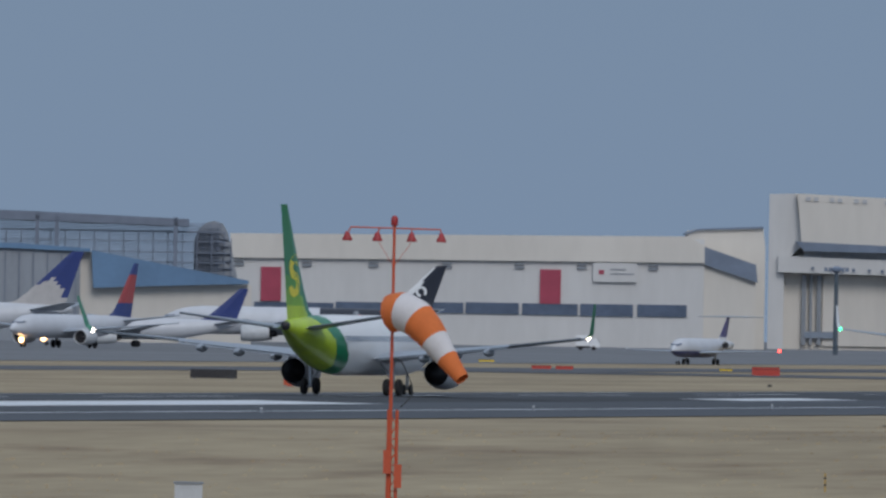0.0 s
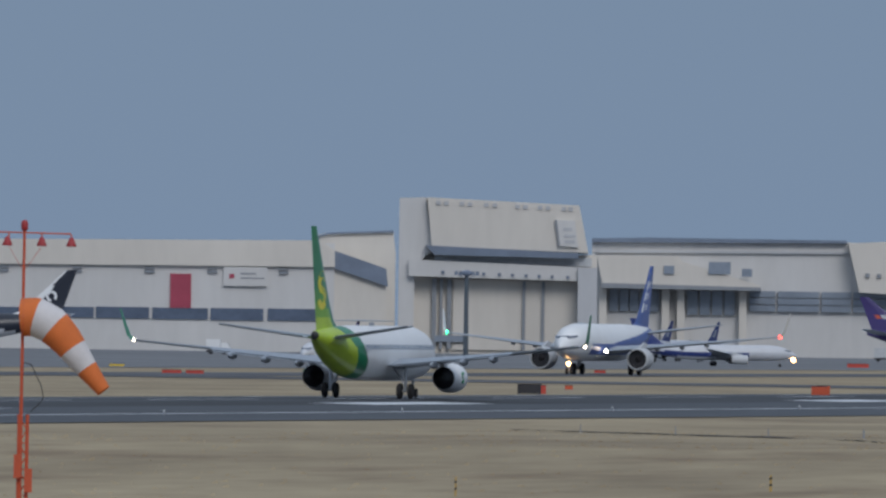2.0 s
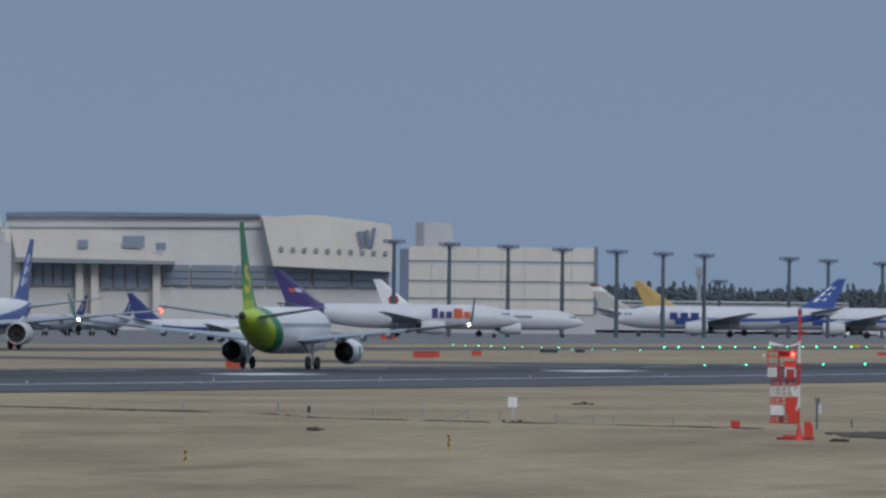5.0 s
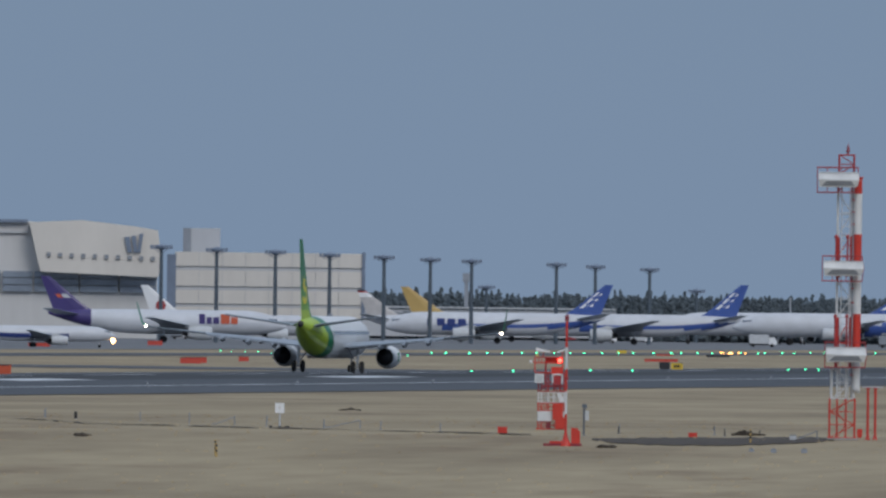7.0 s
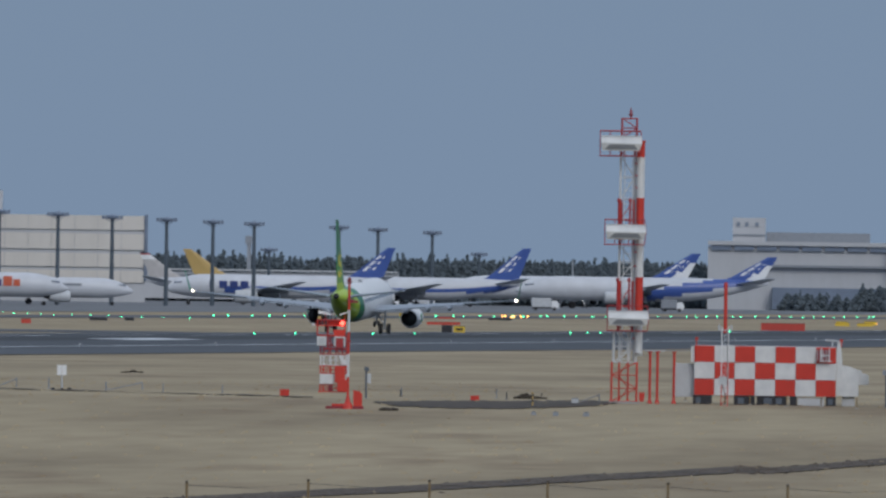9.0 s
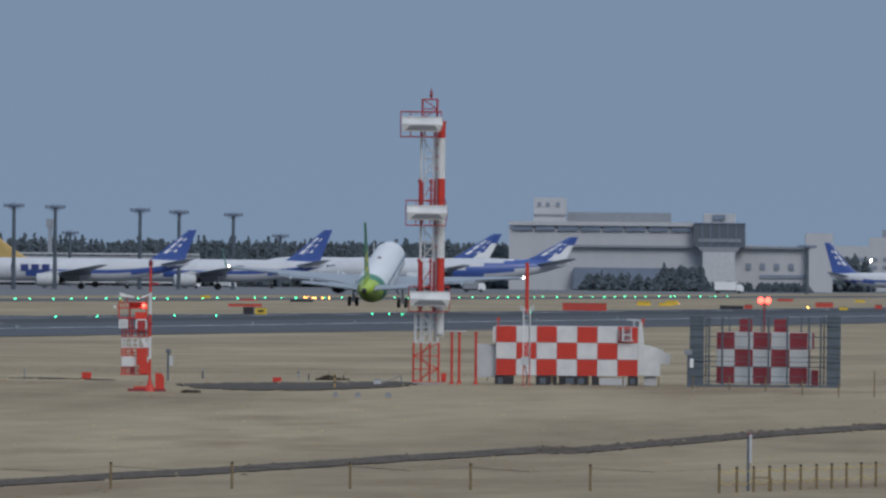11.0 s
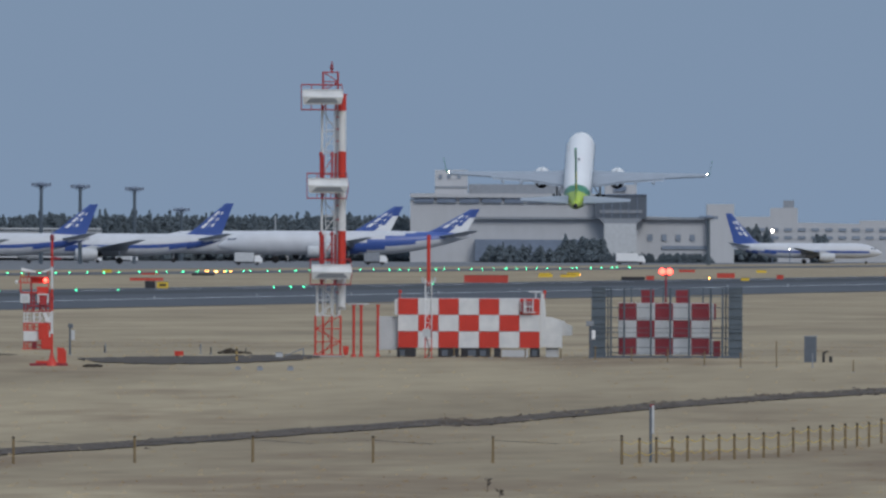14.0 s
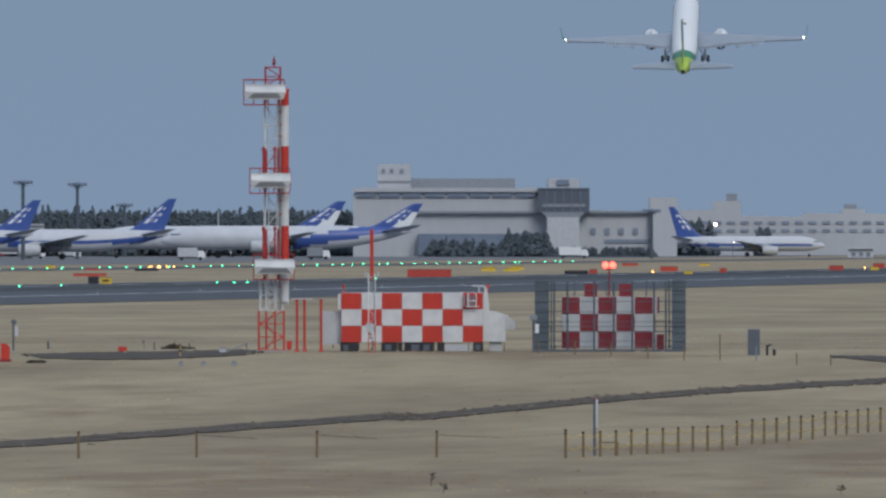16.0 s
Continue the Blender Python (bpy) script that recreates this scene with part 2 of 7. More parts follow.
def thing(name, label, category, m=None, group="", kind=""):
    ob = new(name)
    ob.empty_display_size = 0.5
    if m is not None:
        ob.matrix_world = m
    return tagged(ob, label, category, group, kind)


# ---- ground ----
def ground():
    rad = [0, 4, 10, 25, 45, 60, 90, 120, 150, 200, 250, 300, 360, 420, 450, 480, 500, 520, 540, 560, 580, 600] + list(range(615, 1000, 12)) + list(range(1000, 1800, 25)) + list(range(1800, 4950, 150)) + [4950]
    ang = [radians(a) for a in list(range(-180, -24, 12)) + [-24 + i * 0.5 for i in range(0, 53)] + list(range(6, 180, 12))]
    bm = bmesh.new()
    mid = bm.verts.new((0, 0, 3.4))
    rows = []
    for r in rad[1:]:
        rows.append([bm.verts.new((r * math.sin(a), r * math.cos(a), gz(r * math.sin(a), r * math.cos(a)))) for a in ang])
    n = len(ang)
    for i in range(n):
        bm.faces.new((mid, rows[0][(i + 1) % n], rows[0][i]))
    for a, b in zip(rows, rows[1:]):
        for i in range(n):
            j = (i + 1) % n
            bm.faces.new((a[i], a[j], b[j], b[i]))
    bmesh.ops.recalc_face_normals(bm, faces=bm.faces)
    tagged(link("ground", bm, M["grass"]), "dry winter airfield grass, straw coloured and patchy", "grass ground", kind="structure")


def strip(name, x0, x1, y0, y1, lift, material, label, category, nx=6, step=25.0, parent=None, east=None):
    bm = bmesh.new()
    ny = max(1, int((y1 - y0) / step))
    g = []
    for j in range(ny + 1):
        y = y0 + (y1 - y0) * j / ny
        e = RUNWAY + float(np.interp(y, [a for a, b in east], [b for a, b in east])) if east else x1
        xs = [x0 + (e - x0) * i / nx for i in range(nx + 1)]
        g.append([bm.verts.new((x, y, gz(x, y) + lift)) for x in xs])
    for a, b in zip(g, g[1:]):
        for i in range(nx):
            bm.faces.new((a[i], a[i + 1], b[i + 1], b[i]))
    ob = link(name, bm, material, parent)
    if label:
        tagged(ob, label, category, kind="structure")
    return ob


ground()
R0, R1 = 500.0, 4500.0
strip("runway", RUNWAY - 50, RUNWAY + 50, R0, R1, 0.05, M["asphalt"], "long grey asphalt runway with wide paved shoulders", "runway", nx=20, east=((500, 40), (850, 42), (1300, 50), (1900, 57), (4500, 60)))
strip("runway_rubber", RUNWAY - 16, RUNWAY + 14, R0, R1, 0.06, M["rubber"], "darker rubber-streaked asphalt along the runway centre", "runway surface", nx=4)
strip("runway_edge_line", RUNWAY + 28.6, RUNWAY + 29.5, R0, R1, 0.075, M["marking"], "white painted edge line along the runway", "runway marking", nx=1)
strip("runway_edge_line", RUNWAY - 29.5, RUNWAY - 28.6, R0, R1, 0.075, M["marking"], "white painted edge line along the runway", "runway marking", nx=1)
for y0 in range(600, 3000, 50):
    strip("runway_centre_line", RUNWAY - 0.45, RUNWAY + 0.45, y0, y0 + 30, 0.075, M["marking"], "white painted dash on the runway centreline", "runway marking", nx=2)
strip("taxiway", -470, -436, 700, 4800, 0.05, M["taxi"], "dark asphalt parallel taxiway", "taxiway", nx=2, step=100)
strip("apron", -2600, -520, 700, 4800, 0.05, M["apron"], "wide grey concrete apron before the hangars", "apron", nx=4, step=200)
strip("taxiway_link", -436, -308, 1560, 1640, 0.05, M["taxi"], "asphalt link between runway and taxiway", "taxiway", nx=4, step=20)


# ---- airliners ----
def ring_xz(cx, cz, rx, rz, y, n=24):
    return [(cx + rx * math.sin(2 * math.pi * i / n), y, cz + rz * math.cos(2 * math.pi * i / n)) for i in range(n)]


def foil(x, y_le, chord, z, thick, up=(0, 0, 1), n=10):
    """A wing section at span x: y_le leading edge, chord to the rear."""
    pts = []
    for c, t in ((0, 0), (0.05, 0.45), (0.25, 0.9), (0.45, 1.0), (0.7, 0.65), (1.0, 0.04), (1.0, -0.04), (0.7, -0.3), (0.35, -0.55), (0.06, -0.35)):
        h = t * thick * chord * 0.6
        pts.append((x + up[0] * h, y_le - c * chord, z + up[2] * h))
    return pts


def airliner(name, label, L, span, R, fin_h, livery, engines=2, detail=1, group="", lights=True, winglets=True, fine=False, tail_engines=False):
    """An airliner with its main wheels at the origin and its nose to +Y. livery: body pick, materials and fin materials."""
    k = L / 38.0
    plane = thing(name, label, "airplane", group=group)
    nose, tail = 19.6 * k, -18.4 * k
    cz = R * 1.02 + 1.35 * k
    st = [(0, 0.03, -0.30), (0.012, 0.20, -0.27), (0.03, 0.40, -0.22), (0.055, 0.60, -0.14), (0.085, 0.79, -0.06), (0.12, 0.92, -0.02), (0.17, 1, 0)]
    st += [(0.17 + 0.45 * i / 14, 1, 0) for i in range(1, 15)] if not fine else []
    st += [(0.66, 0.985, 0.02), (0.70, 0.95, 0.05), (0.74, 0.89, 0.10), (0.78, 0.82, 0.165), (0.82, 0.73, 0.24), (0.86, 0.63, 0.32), (0.90, 0.51, 0.41), (0.94, 0.37, 0.51), (0.975, 0.23, 0.60), (1.0, 0.11, 0.66)]
    if fine:  # close rings where two paints meet
        aft = [(fine, 1, 0), (0.62, 1, 0)] + st[7:]
        cols = [[q[i] for q in aft] for i in range(3)]
        st = st[:7] + [(f, float(np.interp(f, cols[0], cols[1])), float(np.interp(f, cols[0], cols[2]))) for f in [fine + 0.002 + (0.998 - fine) * i / 75 for i in range(76)]]
    n = 96 if fine else 32 if detail else 20
    rings = [ring_xz(0, cz + zo * R, r * R * 0.97, r * R * 1.03, nose + (tail - nose) * f, n) for f, r, zo in st]
    body = part("fuselage", loft(rings, lambda c: livery["pick"](c.x / R, (nose - c.y) / L, (c.z - cz) / R)), livery["body"], plane, smooth=True)
    zw = cz - 0.55 * R
    half = span / 2
    dih = math.tan(radians(2.2 if tail_engines else 5.85))
    le0 = 6.6 * k
    sweep = math.tan(radians(29.5 if fine == 0.62 else 27.5))
    for s in (-1, 1):
        secs = []
        for f, c in ((0.06, 7.6), (0.20, 5.9), (0.36, 4.3), (0.62, 2.9), (0.85, 2.0), (1.0, 1.5)):
            x = half * f
            secs.append(foil(s * x, le0 - x * sweep * 0.97 + (0.6 * k if f < 0.1 else 0), c * k * (span / L) / 0.903, zw + x * dih, 0.12 - 0.02 * f))
        wing = part("wing", loft(secs), M["wing"], plane, "light grey metal wing", smooth=False)
        tip_y, tip_z = le0 - half * sweep * 0.97, zw + half * dih
        ct = 1.5 * k * (span / L) / 0.903
        if winglets:
            wl_secs = [foil(s * (half - 0.05), tip_y, ct, tip_z, 0.08), foil(s * (half + 0.28 * k), tip_y - 0.35 * k, ct * 0.85, tip_z + 0.35 * k, 0.08, up=(-s * 0.7, 0, 0.7)), foil(s * (half + 0.72 * k), tip_y - 1.7 * k, ct * 0.38, tip_z + 2.35 * k, 0.08, up=(-s, 0, 0.1))]
            part("winglet", loft(wl_secs), livery["winglet"], wing, smooth=False)
        if detail:
            for fx in (0.30, 0.44, 0.58):
                x = half * fx
                yt = le0 - x * sweep * 0.97 - (4.6 - 4.4 * (fx - 0.25)) * k
                zf = zw + x * dih - 0.28
                part("flap_fairing", loft([ring_xz(s * x, zf, r, r * 1.2, yt + dy, 8) for dy, r in ((1.6, 0.05), (0.9, 0.2), (0, 0.26), (-0.8, 0.18), (-1.3, 0.04))]), M["wing"], wing, smooth=True)
            # flaps lowered for the take-off
            fl = [foil(s * half * f, le0 - half * f * sweep * 0.97 - c * 0.88, 0.95, zw + half * f * dih - 0.12, 0.1) for f, c in ((0.13, 6.9), (0.36, 4.3), (0.66, 2.8))]
            part("flap", loft(fl), M["wing"], wing)
        if fine == 0.62:  # dark strip paints shade along the outer trailing edge
            part("aileron", loft([foil(s * half * f, le0 - half * f * sweep * 0.97 - c * 0.95, 0.32, zw + half * f * dih + 0.02, 0.55) for f, c in ((0.67, 2.72), (0.85, 2.0), (0.98, 1.55))]), M["wing_shade"], wing, "dark strip for the shaded outer wing edge")
        if lights:
            part("wingtip_light", ball(bmesh.new(), (s * half, tip_y - 0.7 * k, tip_z + 0.05), lights), livery.get("tip", (M["g_white"], M["g_white"]))[0 if s < 0 else 1], wing, "glowing wingtip light")
        xs = [(4.98 if fine == 0.62 else 4.83) * k] if engines == 2 else [half * 0.40, half * 0.69]
        if tail_engines:
            xs = []
            ez, ex, ey = cz + 0.35 * R, R * 1.5, -10 * k
            nac = part("engine", loft([ring_xz(s * ex, ez, r * 0.62, r * 0.62, ey + dy * 1.8, 14) for dy, r in ((1.0, 0.85), (0.8, 1.0), (0.1, 1.0), (-0.7, 0.75), (-0.9, 0.5))]), livery["nacelle"], plane, smooth=True)
            part("engine_core", loft([ring_xz(s * ex, ez, r, r, ey + dy, 12) for dy, r in ((1.83, 0.48), (1.84, 0.1))]), M["dark"], nac)
        for x in xs:
            er = 1.06 * k if engines == 2 else 0.85 * k
            le = le0 - x * sweep * 0.97
            ey, ez = le + 1.0 * k, max(er + 0.5 * k, zw + x * dih - 1.25 * er)
            prof = ((2.3, 0.86), (2.38, 0.93), (2.2, 1.0), (1.2, 1.06), (0.2, 1.04), (-0.9, 0.88), (-1.25, 0.80))
            nac = part("engine", loft([ring_xz(s * x, ez, r * er, r * er, ey + dy * er, 20) for dy, r in prof], caps=False), livery["nacelle"], plane, "white engine nacelle", smooth=True)
            part("fan", loft([ring_xz(s * x, ez, r * er, r * er, ey + dy * er, 16) for dy, r in ((1.75, 0.92), (1.76, 0.3), (2.15, 0.02))]), M["dark"], nac)
            part("exhaust", loft([ring_xz(s * x, ez, r * er, r * er, ey + dy * er, 16) for dy, r in ((-0.3, 0.84), (-1.22, 0.78), (-1.22, 0.5), (-1.9, 0.40), (-1.9, 0.30), (-2.3, 0.04))]), M["dark"], nac, "sooty exhaust nozzle", smooth=True)
            part("pylon", loft([[(s * x - 0.16, ey + a * er, ez + z0 * er), (s * x + 0.16, ey + a * er, ez + z0 * er), (s * x + 0.16, ey + a * er, ez + z1 * er), (s * x - 0.16, ey + a * er, ez + z1 * er)] for a, z0, z1 in ((1.4, 0.95, 1.1), (-0.4, 0.9, 1.55), (-1.9, 0.75, 1.35))]), M["lightgrey"], nac)
        # tailplane
        if tail_engines:
            zt, rt = cz + fin_h - 0.12, 0.0
        else:
            zt, rt = cz + 0.55 * R, 0.5 * R
        th = 7.18 * k * (0.9 if tail_engines else 1.0)
        lt = (-12.7 if fine == 0.62 else -13.4) * k - (3.6 * k if tail_engines else 0)
        secs = [foil(s * (rt + (th - rt) * f), lt - th * f * 0.62, (3.9 - 2.4 * f) * k, zt + th * f * (0.0 if tail_engines else 0.125), 0.09) for f in (0.0, 0.5, 1.0)]
        part("tailplane", loft(secs), livery.get("tailplane", M["wing"]), plane)
        if fine == 0.62:
            # thin dark strip puts the tailplane's underside shade on its edge
            part("elevator", loft([foil(s * (rt + (th - rt) * f), lt - th * f * 0.62 - (3.9 - 2.4 * f) * k * 0.96, 0.3, zt + th * f * 0.125 + 0.01, 0.55) for f in (0.04, 0.5, 0.98)]), M["wing_shade"], plane, "dark strip for the shaded tailplane edge")
        # main wheels
        leg = part("landing_gear", rods(((s * 2.86 * k, 0, 0.55 * k), (s * 2.86 * k, 0.1, zw), 0.13 * k), ((s * 2.86 * k, 0, 0.9 * k), (s * 1.9 * k, 0.3, zw), 0.08 * k), ((s * 2.5 * k, 0, 0.55 * k), (s * 3.22 * k, 0, 0.55 * k), 0.1 * k)), M["steel"], plane, "steel main gear leg")
        for dx in (-0.42, 0.42):
            wheel(leg, s * 2.86 * k + dx * k, 0, 0.56 * k, 0.36 * k)
    # fin
    z0 = cz + 0.62 * R
    ft = cz + fin_h
    fin = []
    chords = (0, 0.05, 0.12, 0.25, 0.4, 0.55, 0.7, 0.85, 1.0)
    thick = [float(np.interp(c, (0, 0.1, 0.4, 1), (0, 0.1 * k, 0.15 * k, 0.02))) for c in chords]
    around = list(zip(chords, thick)) + [(c, -w) for c, w in list(zip(chords, thick))[:0:-1]]
    for f in (0.0, 0.03, 0.06, 0.1, 0.14, 0.17, 0.2, 0.25, 0.3, 0.36, 0.42, 0.48, 0.55, 0.62, 0.68, 0.74, 0.8, 0.85, 0.9, 0.95, 1.0):
        lead, trail = fin_edges(f)
        fin.append([(px, (lead + (trail - lead) * c) * k, z0 + (ft - z0) * f) for c, px in around])
    part("fin", loft(fin, lambda c: livery["fin_pick"]((c.z - z0) / (ft - z0), c.y / k)), livery["fin"], plane)
    # nose gear
    ng = part("landing_gear", rods(((0, 15.6 * k, 0.4 * k), (0, 15.5 * k, cz - 0.8 * R), 0.1 * k), ((-0.3 * k, 15.6 * k, 0.35 * k), (0.3 * k, 15.6 * k, 0.35 * k), 0.07 * k)), M["steel"], plane, "steel nose gear leg")
    for dx in (-0.24, 0.24):
        wheel(ng, dx * k, 15.6 * k, 0.35 * k, 0.2 * k)
    # cockpit glazing
    part("cockpit_glazing", loft([ring_xz(0, cz + 0.22 * R + dz, 0.55 * R * sc, 0.12 * R, nose - L * fy, 12) for dz, sc, fy in ((0.02, 0.62, 0.040), (0.16, 1.05, 0.062), (0.24, 1.2, 0.075))]), M["darkglass"], plane)
    return plane


def fin_edges(f):
    """Leading and trailing edge of a fin at the height f, for a body of 38 m."""
    return float(np.interp(f, (0, 0.06, 0.14, 0.3, 1.0), (-7.6, -10.2, -11.9, -13.3, -18.3))), float(np.interp(f, (0, 1.0), (-17.4, -19.7)))


def fin_chord(f, y):
    a, b = fin_edges(f)
    return (a - y) / (a - b)


def fin_mark(ob, L, R, fh, marks, material, label=""):
    """Slanted plain shapes on the fin; marks: height from and to, chord from and to."""
    k = L / 38.0
    cz = R * 1.02 + 1.35 * k
    z0, z1 = cz + 0.62 * R, cz + fh
    for f0, f1, c0, c1 in marks:
        pts = []
        for f, c in ((f0, c0), (f0, c1), (f1, c1), (f1, c0)):
            a, b = fin_edges(f)
            pts.append(((a + (b - a) * c) * k, z0 + (z1 - z0) * f))
        fin_plate(ob, pts, k, z0, z1, material, label)


def fin_plate(ob, pts, k, z0, z1, material, label=""):
    """A thin painted shape on both faces of the fin, following its taper."""
    def skin(y, z):
        return float(np.interp(fin_chord((z - z0) / (z1 - z0), y / k), (0, 0.1, 0.4, 1), (0, 0.1 * k, 0.15 * k, 0.02)))
    for side in (-1, 1):
        part("fin_emblem", loft([[(side * (skin(y, z) + off), y, z) for y, z in pts] for off in (-0.02, 0.012)]), material, ob, label)


STROKES = [q for i in range(3) for q in ((0.30 + 0.17 * i, 0.435 + 0.17 * i, 0.14, 0.28), (0.335 + 0.17 * i, 0.415 + 0.17 * i, 0.36, 0.56))]


def wheel(parent, x, y, r, w):
    t = part("wheel", loft([ring_yz(x + dx, y, r, rr, 16) for dx, rr in ((-w / 2, 0.55), (-w / 2, 0.85), (-w * 0.3, 1.0), (w * 0.3, 1.0), (w / 2, 0.85), (w / 2, 0.55))]), M["tyre"], parent, "black rubber tyre", smooth=False)


def ring_yz(x, y, r, f, n):
    return [(x, y + r * f * math.cos(2 * math.pi * i / n), r + r * f * math.sin(2 * math.pi * i / n)) for i in range(n)]


# the departing airliner
def spring_pick(x, f, z):
    if f < 0.73 + 0.06 * z:
        return 0
    if f > 0.988:
        return 3
    return 1 if f < 0.755 + 0.03 * (1 - z * z) + 0.04 * z + 0.09 * max(0.0, z - 0.2) else 2


hero = airliner("passenger_jet", "white twin-engine airliner with a green and lime tail, taking off", 38.0, 34.3, 1.97, 9.25,
                {"pick": spring_pick, "body": [M["white"], M["green"], M["lime"], M["dark"]], "winglet": M["green"], "nacelle": M["white"],
                 "fin": [M["green"], M["lime"], M["fresh_green"], M["mid_green"]],
                 "fin_pick": lambda f, y: 0 if fin_chord(f, y) < 0.2 + 0.5 * f else 1 if f < 0.17 else 2 if f < 0.3 else 3 if f < 0.42 else 0, "tailplane": M["wing"]}, lights=0.14, fine=0.62)


def curl(cy, cz, rad, a0, a1, wide, n=9):
    outer = [(cy + (rad + wide) * math.cos(a0 + (a1 - a0) * i / n), cz + (rad + wide) * math.sin(a0 + (a1 - a0) * i / n)) for i in range(n + 1)]
    inner = [(cy + (rad - wide) * math.cos(a0 + (a1 - a0) * i / n), cz + (rad - wide) * math.sin(a0 + (a1 - a0) * i / n)) for i in range(n + 1)]
    return outer + inner[::-1]


for cz_, a0, a1 in ((8.5, 0.2, 4.6), (7.34, 1.5, -2.9)):
    fin_plate(hero, [(-16.3 + (y + 16.3) * 1.5, z) for y, z in curl(-16.3, cz_, 0.58, a0, a1, 0.27)], 1.0, 4.58, 12.61, M["logo_yellow"], "yellow curled emblem")
for nac in [c for c in hero.children if c.name.split(".")[0] == "engine"]:
    s_ = math.copysign(1, nac.data.vertices[0].co.x)
    for cz_, a0, a1 in ((1.78, 0.2, 4.6), (1.40, 1.5, -2.9)):
        part("nacelle_emblem", loft([[(s_ * x, y, z) for y, z in curl(5.3, cz_, 0.19, a0, a1, 0.07)] for x in (6.0, 6.125)]), M["green"], nac, "green curled emblem")
HERO_CZ = 1.94 * 1.02 + 1.35
# turning red beacon on the roof: one lit side, the rest a dark housing
bm = ball(bmesh.new(), (0, 0, 0), 0.22, 16)
for q in bm.faces:
    q.material_index = 1 if q.calc_center_median().y < -0.15 else 0
beacon = part("beacon", bm, [M["greypaint"], M["g_beacon"]], hero, "turning red beacon")
BEACON_AT = (0, 1.0, HERO_CZ + 2.12)
beacon.location = BEACON_AT
win = None
for s in (-1, 1):
    for i in range(46):
        y = 14.0 - i * 0.51
        if win is None:
            win = part("cabin_window", boxes((-0.02, 0.02, -0.12, 0.12, -0.17, 0.17)), M["pane"], hero)
            w_ = win
        else:
            w_ = new("cabin_window", win.data)
            w_.parent = hero
        w_.location = (s * 1.875, y, HERO_CZ + 0.5)
        w_.rotation_euler = (0, s * -0.27, 0)


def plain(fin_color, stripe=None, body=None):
    """A white body, haze-dimmed by default, with one stripe along the window line, and a painted fin."""
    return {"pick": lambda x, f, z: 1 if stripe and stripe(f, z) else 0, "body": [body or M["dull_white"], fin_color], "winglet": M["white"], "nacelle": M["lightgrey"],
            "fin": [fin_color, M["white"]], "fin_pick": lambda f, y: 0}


def swoosh(f, z):
    return f > 0.27 and -0.5 + 0.45 * (f - 0.27) < z < -0.12 + 0.75 * (f - 0.27)


def rising_band(f, z):
    """A band that climbs from the belly to the fin's root."""
    return f > 0.42 and abs(z - (-0.85 + 4.0 * (f - 0.45))) < 0.42


def park(ob, h, d, heading):
    x, y = site(h, d)
    ob.matrix_world = pose(x, y, gz(x, y) + 0.07, 0, 0, heading)
    return ob


# taxiing twin-aisle jet
taxi = airliner("passenger_jet", "white and blue twin-engine airliner taxiing with lights on", 54.0, 47.6, 2.5, 10.8,
                dict(plain(M["blue"], lambda f, z: z < -0.05 + 1.6 * max(0, f - 0.40) and z > -0.7 + 0.6 * max(0, f - 0.5) and f > 0.16, M["white"]), tip=(M["g_red"], M["g_green"])), lights=0.28, fine=0.17)
fin_mark(taxi, 54.0, 2.5, 10.8, STROKES, M["white"], "white slanted strokes on the fin")
part("landing_light", ball(bmesh.new(), (-2.9, 12.5, 3.3), 0.26), M["g_white"], taxi, "glowing landing light")
part("taxi_light", ball(bmesh.new(), (0, 22.6, 1.5), 0.3), M["g_warm"], taxi, "glowing taxi light")

part("beacon", ball(bmesh.new(), (0, 4, 6.2), 0.2), M["g_red"], taxi, "red beacon")

prop = airliner("regional_jet", "white and navy regional airliner taxiing with its nose light on", 30.0, 27.0, 1.4, 6.1, plain(M["navy"], lambda f, z: -0.5 < z < 0.1 and f > 0.3), detail=0, lights=0.0, winglets=False)
part("taxi_light", ball(bmesh.new(), (0, 14.8, 1.3), 0.42), M["g_warm"], prop, "glowing nose light")

